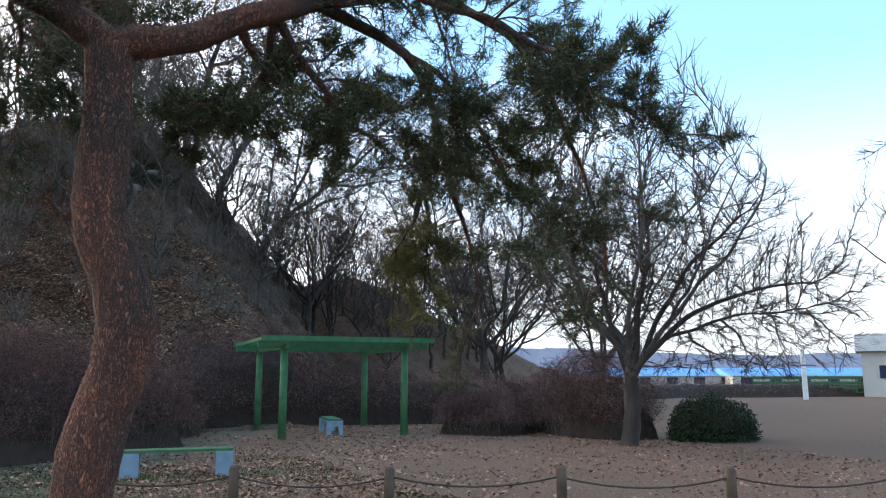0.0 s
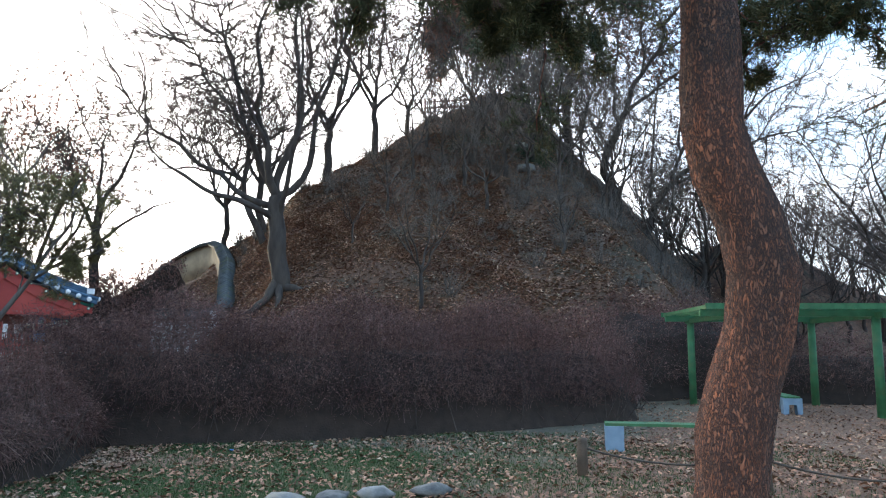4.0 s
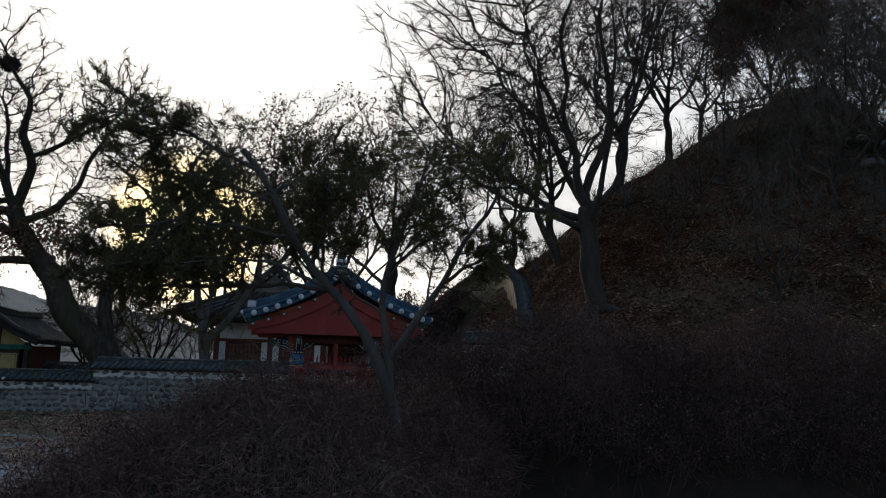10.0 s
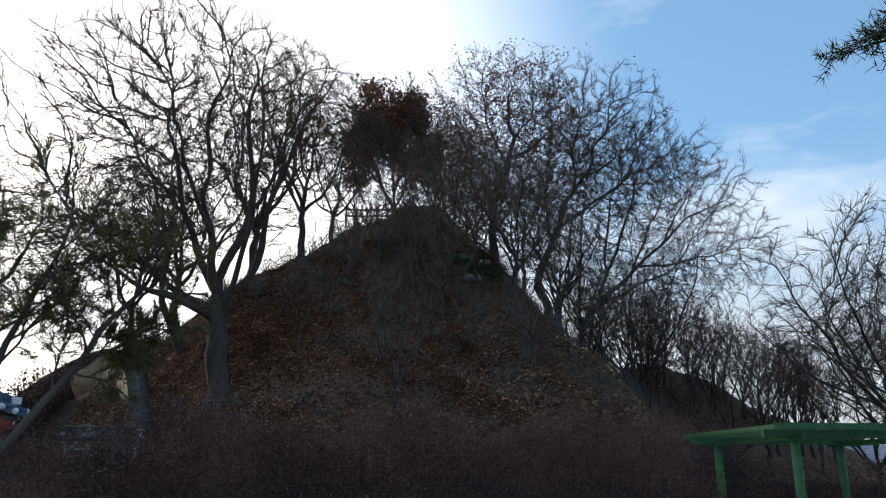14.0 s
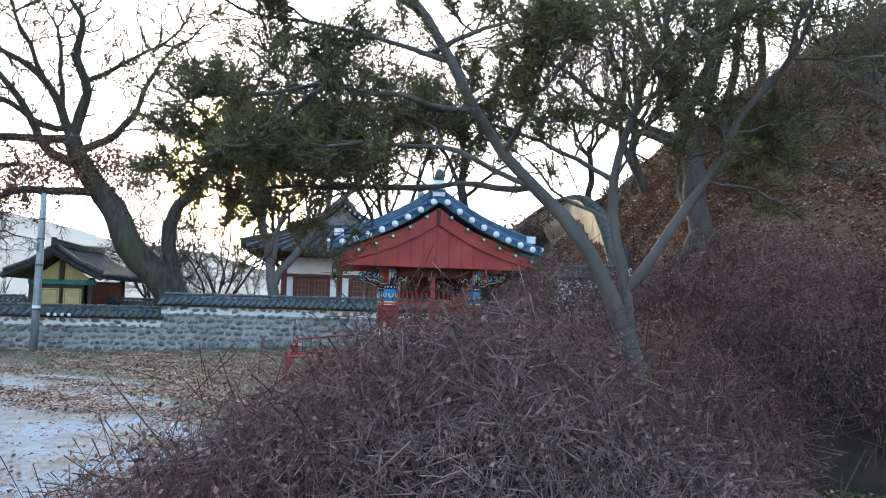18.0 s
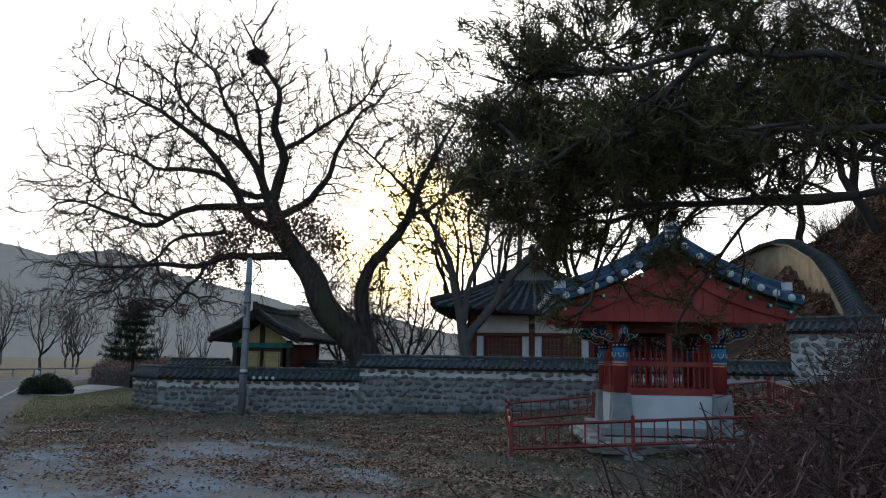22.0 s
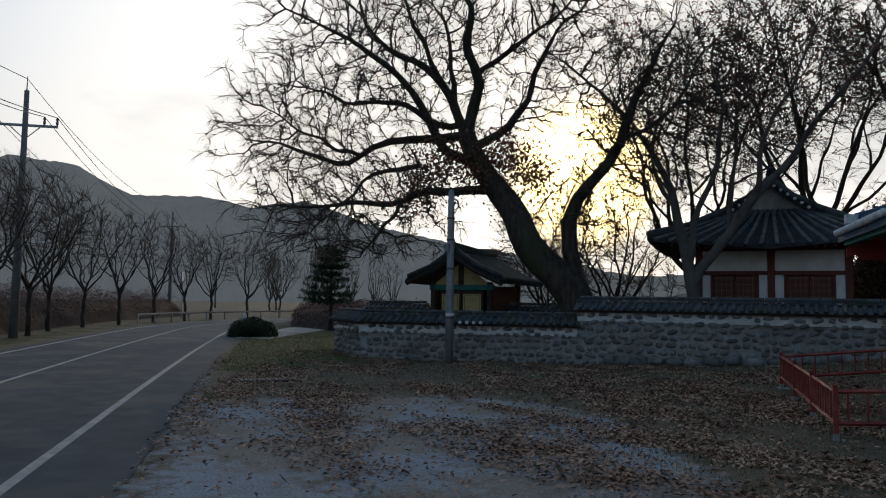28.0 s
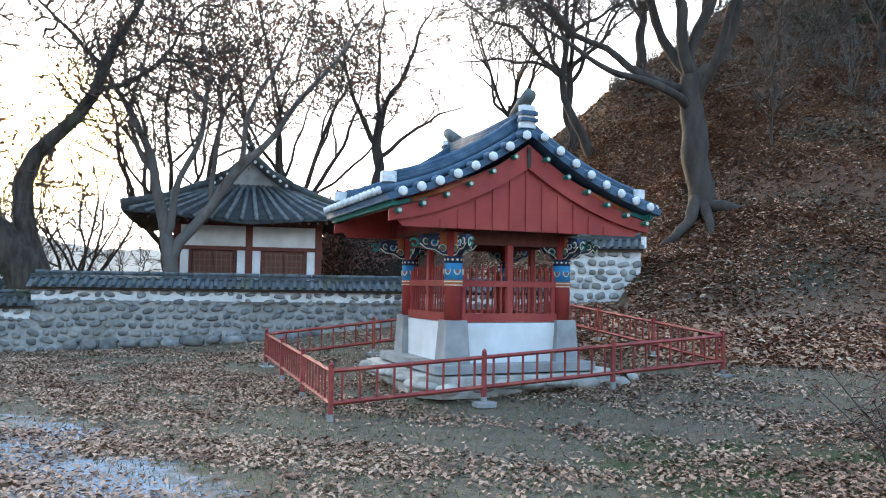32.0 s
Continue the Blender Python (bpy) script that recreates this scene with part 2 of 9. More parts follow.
# ---- materials ----
def mat(name, c1, c2=None, scale=6.0, rough=0.85, bump=0.3, bscale=40.0, metal=0.0, spots=None, sscale=1.2, stretch=(1, 1, 1), local=False, rand=0.0, island=0.0, spec=0.3, detail=6.0):
    """Two tones mixed by a fine and a broad noise, optional stains, relief, and a shade that differs from piece to piece."""
    m = bpy.data.materials.new(name)
    m.use_nodes = True
    nt = m.node_tree
    p = nt.nodes["Principled BSDF"]
    c2 = c2 or tuple(v * 0.7 for v in c1)
    if local:
        vec = nt.nodes.new("ShaderNodeTexCoord").outputs["Object"]
    else:
        vec = nt.nodes.new("ShaderNodeNewGeometry").outputs["Position"]
    mp = nt.nodes.new("ShaderNodeMapping")
    mp.inputs["Scale"].default_value = stretch
    nt.links.new(vec, mp.inputs["Vector"])

    def noi(s, d=detail):
        n = nt.nodes.new("ShaderNodeTexNoise")
        n.inputs["Scale"].default_value, n.inputs["Detail"].default_value = s, d
        nt.links.new(mp.outputs["Vector"], n.inputs["Vector"])
        return n.outputs["Fac"]

    def ramp(src, a, b):
        r = nt.nodes.new("ShaderNodeValToRGB")
        r.color_ramp.elements[0].position, r.color_ramp.elements[1].position = a, b
        nt.links.new(src, r.inputs["Fac"])
        return r.outputs["Color"]

    def mix(f, a, b, blend="MIX"):
        x = nt.nodes.new("ShaderNodeMixRGB")
        x.blend_type = blend
        for s, v in (("Fac", f), ("Color1", a), ("Color2", b)):
            if isinstance(v, (tuple, list)):
                x.inputs[s].default_value = (*v[:3], 1)
            elif isinstance(v, (int, float)):
                x.inputs[s].default_value = v
            else:
                nt.links.new(v, x.inputs[s])
        return x.outputs["Color"]

    col = mix(ramp(noi(scale), 0.35, 0.68), c1, c2)
    if spots:
        col = mix(ramp(noi(sscale), 0.5, 0.66), col, spots)
    for amount, kind in ((rand, "obj"), (island, "isl")):
        if amount:
            s = nt.nodes.new("ShaderNodeObjectInfo").outputs["Random"] if kind == "obj" else nt.nodes.new("ShaderNodeNewGeometry").outputs["Random Per Island"]
            mr = nt.nodes.new("ShaderNodeMapRange")
            mr.inputs["To Min"].default_value, mr.inputs["To Max"].default_value = 1 - amount, 1 + amount
            nt.links.new(s, mr.inputs["Value"])
            cb = nt.nodes.new("ShaderNodeCombineColor")
            for ch in ("Red", "Green", "Blue"):
                nt.links.new(mr.outputs["Result"], cb.inputs[ch])
            col = mix(1.0, col, cb.outputs["Color"], "MULTIPLY")
    nt.links.new(col, p.inputs["Base Color"])
    p.inputs["Roughness"].default_value, p.inputs["Metallic"].default_value = rough, metal
    p.inputs["Specular IOR Level"].default_value = spec
    if bump:
        b = nt.nodes.new("ShaderNodeBump")
        b.inputs["Strength"].default_value, b.inputs["Distance"].default_value = bump, 0.02
        nt.links.new(noi(bscale), b.inputs["Height"])
        nt.links.new(b.outputs["Normal"], p.inputs["Normal"])
    return m


M_BARK = mat("bark_dark", (0.036, 0.029, 0.025), (0.075, 0.061, 0.05), 3.0, 0.95, 0.8, 18, stretch=(1, 1, 0.3))
M_TWIG = mat("twig", (0.055, 0.040, 0.034), (0.095, 0.072, 0.06), 2.0, 0.95, 0)
M_PALETWIG = mat("pale_twig", (0.075, 0.06, 0.048), (0.14, 0.114, 0.092), 2.0, 0.95, 0)
M_GREYBARK = mat("bark_grey", (0.085, 0.074, 0.066), (0.15, 0.132, 0.117), 4.0, 0.95, 0.7, 22, stretch=(1, 1, 0.35), spots=(0.10, 0.09, 0.08))
M_NEEDLE = mat("pine_needle", (0.044, 0.056, 0.027), (0.09, 0.092, 0.04), 2.5, 0.8, 0, island=0.35)
M_NEEDLE_OLD = mat("pine_needle_dry", (0.16, 0.12, 0.05), (0.09, 0.095, 0.035), 2.0, 0.8, 0, island=0.3)
M_NEEDLE_YELLOW = mat("pine_needle_yellowish", (0.10, 0.10, 0.03), (0.16, 0.14, 0.05), 2.5, 0.8, 0, island=0.35)
M_NEEDLE_LEAN = mat("pine_needle_dull", (0.08, 0.066, 0.032), (0.15, 0.13, 0.048), 2.5, 0.8, 0, island=0.35)
M_LAWN = mat("green_lawn_blade", (0.030, 0.075, 0.022), (0.075, 0.105, 0.035), 1.3, 0.9, 0, island=0.3)
M_FIR = mat("fir_foliage", (0.02, 0.04, 0.02), (0.04, 0.06, 0.025), 2.0, 0.85, 0, island=0.3)
M_LEAF = mat("dry_leaf", (0.20, 0.108, 0.072), (0.42, 0.275, 0.19), 1.5, 0.8, 0, island=0.6)
M_LEAF_PALE = mat("pale_dry_leaf", (0.36, 0.27, 0.19), (0.22, 0.135, 0.08), 2.5, 0.8, 0, island=0.45)
M_LEAF_HILL = mat("hill_leaf", (0.17, 0.078, 0.048), (0.38, 0.22, 0.14), 0.9, 0.85, 0, island=0.6)
M_LEAF_DARK = mat("dead_leaf_tree", (0.16, 0.07, 0.045), (0.26, 0.12, 0.075), 1.5, 0.85, 0, island=0.4)
M_HEDGE = mat("hedge_twig", (0.10, 0.052, 0.044), (0.25, 0.162, 0.14), 0.8, 0.95, 0, island=0.6)
M_HEDGE_DARK = mat("dark_hedge_twig", (0.062, 0.031, 0.027), (0.175, 0.098, 0.083), 0.7, 0.95, 0, island=0.7)
M_HEDGE_LEAF = mat("hedge_dead_leaf", (0.10, 0.044, 0.037), (0.24, 0.14, 0.115), 1.0, 0.9, 0, island=0.6)
# dark fill whose colour stands in for shade inside hedges and bushes
M_DARK_FILL = mat("dark_fill", (0.026, 0.018, 0.014), (0.045, 0.03, 0.022), 5.0, 0.95, 0.6, 30)
M_STONE = mat("field_stone", (0.112, 0.114, 0.112), (0.245, 0.24, 0.226), 7.0, 0.9, 0.5, 45, rand=0.35, spots=(0.24, 0.22, 0.18), sscale=3)
M_STONE_J = mat("field_stone_far", (0.112, 0.114, 0.112), (0.245, 0.24, 0.226), 7.0, 0.9, 0.5, 45, island=0.35, spots=(0.24, 0.22, 0.18), sscale=3)
M_STONE_PALE = mat("pale_field_stone", (0.20, 0.198, 0.185), (0.33, 0.325, 0.30), 7.0, 0.9, 0.5, 45, rand=0.3, spots=(0.22, 0.215, 0.17), sscale=3)
M_MORTAR = mat("wall_mortar", (0.27, 0.26, 0.24), (0.40, 0.385, 0.355), 9.0, 0.95, 0.5, 60, spots=(0.22, 0.21, 0.18), sscale=0.9)
M_MOSSROCK = mat("mossy_block", (0.17, 0.165, 0.135), (0.27, 0.255, 0.21), 5.0, 0.95, 0.8, 30, spots=(0.14, 0.15, 0.09), sscale=1.5, rand=0.25)
M_PALESTONE = mat("pale_edging", (0.48, 0.45, 0.40), (0.36, 0.335, 0.295), 4.0, 0.9, 0.5, 30, rand=0.2, spots=(0.27, 0.26, 0.22), sscale=2)
M_LIME = mat("lime_pointing", (0.72, 0.70, 0.66), (0.56, 0.54, 0.50), 8.0, 0.95, 0.4, 60)
M_TILE = mat("grey_roof_tile", (0.055, 0.065, 0.07), (0.10, 0.11, 0.115), 5.0, 0.75, 0.4, 50, spots=(0.075, 0.085, 0.06), sscale=1.6, rand=0.2)
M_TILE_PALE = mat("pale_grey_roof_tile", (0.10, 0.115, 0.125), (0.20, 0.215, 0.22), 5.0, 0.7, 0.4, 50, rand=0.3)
# darker copy of the tile: shade between the ribs put into its colour
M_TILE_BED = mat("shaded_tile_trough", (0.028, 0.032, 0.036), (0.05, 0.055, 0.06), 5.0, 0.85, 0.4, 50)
M_TILE_BLUE = mat("blue_grey_tile", (0.028, 0.062, 0.105), (0.065, 0.115, 0.165), 5.0, 0.6, 0.3, 50, rand=0.15)
M_WHITE = mat("white_plaster", (0.74, 0.74, 0.72), (0.66, 0.66, 0.64), 3.0, 0.9, 0.15, 30, spots=(0.60, 0.59, 0.56), sscale=1.2)
M_TILE_END = mat("white_lime_tile_end", (0.72, 0.72, 0.71), (0.52, 0.52, 0.52), 14.0, 0.9, 0.3, 40)
M_RED = mat("dancheong_red", (0.33, 0.045, 0.035), (0.25, 0.035, 0.03), 2.5, 0.6, 0.1, 30, spots=(0.38, 0.07, 0.05), sscale=0.9)
M_RED_RAIL = mat("red_rail_paint", (0.30, 0.05, 0.04), (0.21, 0.04, 0.035), 6.0, 0.55, 0.15, 50, spots=(0.34, 0.09, 0.06), sscale=4)
M_BROWNWOOD = mat("red_brown_wood", (0.15, 0.045, 0.03), (0.10, 0.035, 0.025), 3.0, 0.75, 0.2, 30, stretch=(4, 4, 0.6))
M_DARKWOOD = mat("dark_wood", (0.07, 0.05, 0.04), (0.045, 0.034, 0.028), 3.0, 0.85, 0.2, 30)
M_OLDWOOD = mat("weathered_wood", (0.22, 0.16, 0.11), (0.13, 0.095, 0.07), 5.0, 0.9, 0.3, 40, stretch=(3, 3, 0.5))
M_TEAL = mat("dancheong_green", (0.03, 0.20, 0.16), (0.02, 0.13, 0.11), 6.0, 0.6, 0)
M_BLUE = mat("dancheong_blue", (0.035, 0.25, 0.45), (0.03, 0.17, 0.34), 8.0, 0.6, 0)
M_NAVY = mat("dancheong_navy", (0.02, 0.035, 0.08), (0.02, 0.025, 0.05), 8.0, 0.6, 0)
M_ORANGE = mat("dancheong_orange", (0.42, 0.12, 0.05), (0.34, 0.09, 0.04), 8.0, 0.6, 0)
M_CREAM = mat("painted_cream", (0.66, 0.60, 0.44), (0.56, 0.50, 0.36), 8.0, 0.7, 0)
M_YELLOW = mat("pale_yellow_panel", (0.50, 0.40, 0.19), (0.42, 0.33, 0.15), 4.0, 0.7, 0.1)
M_CONC = mat("grey_concrete", (0.27, 0.265, 0.255), (0.36, 0.355, 0.34), 4.0, 0.9, 0.35, 60, spots=(0.21, 0.20, 0.185), sscale=1.3)
M_GREEN = mat("green_paint", (0.05, 0.17, 0.07), (0.035, 0.12, 0.05), 5.0, 0.6, 0.2, 40, spots=(0.07, 0.14, 0.06), sscale=3)
M_BLUEBENCH = mat("pale_blue_concrete", (0.23, 0.32, 0.40), (0.17, 0.25, 0.32), 6.0, 0.85, 0.3, 50)
M_STEEL = mat("galvanised_pole", (0.30, 0.31, 0.32), (0.22, 0.23, 0.235), 4.0, 0.5, 0.05, 60, metal=0.5)
M_POLECONC = mat("utility_pole_concrete", (0.20, 0.195, 0.19), (0.15, 0.148, 0.145), 3.0, 0.9, 0.2, 50)
M_WIRE = mat("wire", (0.10, 0.10, 0.105), (0.07, 0.07, 0.075), 3.0, 0.5, 0, metal=0.4)
M_ASPHALT = mat("asphalt", (0.042, 0.053, 0.066), (0.066, 0.081, 0.098), 2.0, 0.85, 0.5, 140, spots=(0.10, 0.10, 0.10), sscale=0.5)
M_PAINTLINE = mat("road_paint", (0.42, 0.42, 0.41), (0.24, 0.24, 0.24), 5.0, 0.8, 0.2, 80, spots=(0.30, 0.30, 0.30), sscale=2.5)
M_WOODPOST = mat("brown_post", (0.14, 0.10, 0.07), (0.08, 0.06, 0.045), 5.0, 0.9, 0.4, 40)
M_ROPE = mat("dark_rope", (0.09, 0.075, 0.06), (0.06, 0.05, 0.04), 12.0, 0.95, 0.3, 200)
M_BUSH = mat("evergreen_leaf", (0.018, 0.035, 0.016), (0.03, 0.05, 0.02), 3.0, 0.7, 0, island=0.35)
M_GRASS = mat("short_grass", (0.10, 0.125, 0.035), (0.20, 0.17, 0.075), 1.3, 0.9, 0, island=0.3)
M_REED = mat("dry_reed", (0.25, 0.155, 0.085), (0.17, 0.10, 0.06), 0.5, 0.95, 0, island=0.35)
M_BLUEROOF = mat("blue_sheet_roof", (0.10, 0.27, 0.55), (0.14, 0.34, 0.62), 0.3, 0.6, 0)
M_PALEWALL = mat("pale_far_wall", (0.55, 0.53, 0.48), (0.47, 0.45, 0.41), 0.4, 0.9, 0)
M_REDCAP = mat("red_plastic", (0.5, 0.05, 0.04), (0.42, 0.04, 0.03), 5.0, 0.5, 0)
M_BLUECAP = mat("blue_plastic", (0.05, 0.22, 0.55), (0.04, 0.18, 0.45), 5.0, 0.5, 0)
M_TAN = mat("sunlit_earth_plaster", (0.40, 0.32, 0.21), (0.30, 0.24, 0.16), 2.0, 0.95, 0.5, 20, spots=(0.22, 0.18, 0.13), sscale=0.8)
M_SIGNBLUE = mat("blue_sign", (0.04, 0.12, 0.42), (0.04, 0.10, 0.36), 2.0, 0.5, 0)


def plate_bark(name, plate, plate2, crack, scale):
    """Scaly pine bark: plates parted by dark cracks."""
    m = bpy.data.materials.new(name)
    m.use_nodes = True
    nt = m.node_tree
    p = nt.nodes["Principled BSDF"]
    mp = nt.nodes.new("ShaderNodeMapping")
    mp.inputs["Scale"].default_value = (1, 1, 0.36)
    nt.links.new(nt.nodes.new("ShaderNodeTexCoord").outputs["Object"], mp.inputs["Vector"])
    nz = nt.nodes.new("ShaderNodeTexNoise")
    nz.inputs["Scale"].default_value, nz.inputs["Detail"].default_value = scale * 0.7, 5
    nt.links.new(mp.outputs["Vector"], nz.inputs["Vector"])
    wr = nt.nodes.new("ShaderNodeMixRGB")
    wr.inputs["Fac"].default_value = 0.17
    nt.links.new(mp.outputs["Vector"], wr.inputs["Color1"])
    nt.links.new(nz.outputs["Color"], wr.inputs["Color2"])
    vo = nt.nodes.new("ShaderNodeTexVoronoi")
    vo.feature = "DISTANCE_TO_EDGE"
    vo.inputs["Scale"].default_value = scale
    nt.links.new(wr.outputs["Color"], vo.inputs["Vector"])
    vc = nt.nodes.new("ShaderNodeTexVoronoi")
    vc.inputs["Scale"].default_value = scale
    nt.links.new(wr.outputs["Color"], vc.inputs["Vector"])
    sep = nt.nodes.new("ShaderNodeSeparateColor")
    nt.links.new(vc.outputs["Color"], sep.inputs["Color"])
    a = nt.nodes.new("ShaderNodeMixRGB")
    nt.links.new(sep.outputs["Red"], a.inputs["Fac"])
    a.inputs["Color1"].default_value, a.inputs["Color2"].default_value = (*plate, 1), (*plate2, 1)
    rp = nt.nodes.new("ShaderNodeValToRGB")
    rp.color_ramp.elements[0].position, rp.color_ramp.elements[1].position = 0.0, 0.24
    nt.links.new(vo.outputs["Distance"], rp.inputs["Fac"])
    b = nt.nodes.new("ShaderNodeMixRGB")
    nt.links.new(rp.outputs["Color"], b.inputs["Fac"])
    b.inputs["Color1"].default_value = (*crack, 1)
    nt.links.new(a.outputs["Color"], b.inputs["Color2"])
    wn = nt.nodes.new("ShaderNodeTexNoise")          # older grey scales in patches
    wn.inputs["Scale"].default_value, wn.inputs["Detail"].default_value = 2.6, 6
    nt.links.new(mp.outputs["Vector"], wn.inputs["Vector"])
    wp = nt.nodes.new("ShaderNodeValToRGB")
    wp.color_ramp.elements[0].position, wp.color_ramp.elements[1].position = 0.40, 0.60
    nt.links.new(wn.outputs["Fac"], wp.inputs["Fac"])
    gm = nt.nodes.new("ShaderNodeMixRGB")
    gm.blend_type = "MULTIPLY"
    gm.inputs["Color2"].default_value = (0.56, 0.76, 0.95, 1)
    nt.links.new(wp.outputs["Color"], gm.inputs["Fac"])
    nt.links.new(b.outputs["Color"], gm.inputs["Color1"])
    nt.links.new(gm.outputs["Color"], p.inputs["Base Color"])
    p.inputs["Roughness"].default_value = 0.95
    bp = nt.nodes.new("ShaderNodeBump")
    bp.inputs["Strength"].default_value, bp.inputs["Distance"].default_value = 1.0, 0.03
    nt.links.new(rp.outputs["Color"], bp.inputs["Height"])
    nt.links.new(bp.outputs["Normal"], p.inputs["Normal"])
    return m


M_REDBARK = plate_bark("bark_red_pine", (0.40, 0.135, 0.062), (0.21, 0.088, 0.052), (0.085, 0.046, 0.034), 34)
M_OLDBARK = mat("bark_furrowed", (0.036, 0.029, 0.024), (0.085, 0.07, 0.056), 7.0, 0.95, 1.0, 16, stretch=(1, 1, 0.28), spots=(0.06, 0.066, 0.035), sscale=0.8)


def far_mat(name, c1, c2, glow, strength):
    """Wooded slopes a kilometre off; daylight scattered by the air before them is put in as emission."""
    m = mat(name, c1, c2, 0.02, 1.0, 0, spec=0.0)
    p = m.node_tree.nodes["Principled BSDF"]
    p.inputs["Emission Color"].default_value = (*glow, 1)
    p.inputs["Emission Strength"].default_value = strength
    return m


# grey-blue haze put into base colour and glow, bluer for the east
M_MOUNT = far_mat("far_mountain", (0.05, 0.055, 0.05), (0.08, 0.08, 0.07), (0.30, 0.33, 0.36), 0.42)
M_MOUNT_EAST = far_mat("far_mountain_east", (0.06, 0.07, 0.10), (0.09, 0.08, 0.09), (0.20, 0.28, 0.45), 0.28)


def ground_material():
    """Grass, bare earth, frosted gravel and leaf litter, mixed by masks laid on the ground and broken up by noise."""
    m = bpy.data.materials.new("ground_mixed")
    m.use_nodes = True
    nt = m.node_tree
    p = nt.nodes["Principled BSDF"]
    pos = nt.nodes.new("ShaderNodeNewGeometry").outputs["Position"]

    def noi(s, d=8.0, r=0.6):
        n = nt.nodes.new("ShaderNodeTexNoise")
        n.inputs["Scale"].default_value, n.inputs["Detail"].default_value, n.inputs["Roughness"].default_value = s, d, r
        nt.links.new(pos, n.inputs["Vector"])
        return n.outputs["Fac"]

    def ramp(src, a, b):
        r = nt.nodes.new("ShaderNodeValToRGB")
        r.color_ramp.elements[0].position, r.color_ramp.elements[1].position = a, b
        nt.links.new(src, r.inputs["Fac"])
        return r.outputs["Color"]

    def mix(f, a, b):
        x = nt.nodes.new("ShaderNodeMixRGB")
        for s, v in (("Fac", f), ("Color1", a), ("Color2", b)):
            if isinstance(v, tuple):
                x.inputs[s].default_value = (*v, 1)
            else:
                nt.links.new(v, x.inputs[s])
        return x.outputs["Color"]

    def math_(op, a, b):
        x = nt.nodes.new("ShaderNodeMath")
        x.operation = op
        for i, v in enumerate((a, b)):
            if isinstance(v, (int, float)):
                x.inputs[i].default_value = v
            else:
                nt.links.new(v, x.inputs[i])
        return x.outputs[0]

    at = nt.nodes.new("ShaderNodeVertexColor")
    at.layer_name = "zones"
    sep = nt.nodes.new("ShaderNodeSeparateColor")
    nt.links.new(at.outputs["Color"], sep.inputs["Color"])
    lot, leaf, hill = sep.outputs["Red"], sep.outputs["Green"], sep.outputs["Blue"]
    lawn = at.outputs["Alpha"]
    fine, mid, broad = noi(34), noi(5), noi(0.7)
    grass = mix(ramp(mid, 0.35, 0.65), (0.082, 0.07, 0.044), (0.13, 0.106, 0.076))
    grass = mix(ramp(fine, 0.4, 0.7), grass, (0.18, 0.148, 0.11))
    green = mix(ramp(mid, 0.4, 0.62), (0.032, 0.055, 0.018), (0.085, 0.078, 0.038))
    grass = mix(ramp(math_("ADD", lawn, math_("MULTIPLY", math_("SUBTRACT", noi(1.4), 0.5), 0.8)), 0.4, 0.6), grass, green)
    earth = mix(ramp(fine, 0.35, 0.7), (0.19, 0.172, 0.15), (0.31, 0.285, 0.255))
    # frost; the blue it reflects from the sky is put into its colour
    frost = mix(ramp(fine, 0.35, 0.62), (0.20, 0.22, 0.245), (0.33, 0.375, 0.43))
    gravel = mix(ramp(math_("ADD", broad, math_("MULTIPLY", math_("SUBTRACT", mid, 0.5), 0.45)), 0.43, 0.56), earth, frost)
    gravel = mix(ramp(noi(1.9), 0.55, 0.66), gravel, (0.20, 0.165, 0.135))
    litter = mix(ramp(noi(22, 10), 0.35, 0.65), (0.095, 0.06, 0.043), (0.24, 0.15, 0.10))
    slope = mix(ramp(noi(3.2, 10), 0.35, 0.66), (0.06, 0.037, 0.027), (0.15, 0.083, 0.053))
    slope = mix(ramp(noi(0.5), 0.5, 0.66), slope, (0.055, 0.05, 0.034))
    lot_f = ramp(math_("ADD", lot, math_("MULTIPLY", math_("SUBTRACT", mid, 0.5), 0.7)), 0.4, 0.6)
    leaf_f = ramp(math_("ADD", leaf, math_("MULTIPLY", math_("SUBTRACT", noi(4.5), 0.5), 1.0)), 0.42, 0.58)
    col = mix(lot_f, grass, gravel)
    col = mix(leaf_f, col, litter)
    col = mix(hill, col, slope)
    nt.links.new(col, p.inputs["Base Color"])
    p.inputs["Roughness"].default_value, p.inputs["Specular IOR Level"].default_value = 0.95, 0.2
    b = nt.nodes.new("ShaderNodeBump")
    b.inputs["Strength"].default_value, b.inputs["Distance"].default_value = 0.8, 0.04
    nt.links.new(fine, b.inputs["Height"])
    nt.links.new(b.outputs["Normal"], p.inputs["Normal"])
    return m


# ---- the ground, the road, the distance ----
EDGE0, EDGE_D = np.array([-18.04, 10.78]), np.array([-0.858, 0.514])     # the white edge line of the road and its heading
EDGE_N = np.array([0.514, 0.858])                                        # towards the hill


def road_off(x, y):
    """Distance from the road's edge line towards the hill, with the bend of the road beyond the bush."""
    px, py = x - EDGE0[0], y - EDGE0[1]
    s = px * EDGE_D[0] + py * EDGE_D[1]
    return px * EDGE_N[0] + py * EDGE_N[1] - bend(s)


def bend(s):
    return np.clip(s - 5, 0, 400) ** 2 * 0.0006 + np.clip(s - 36, 0, 400) ** 2 * 0.0085


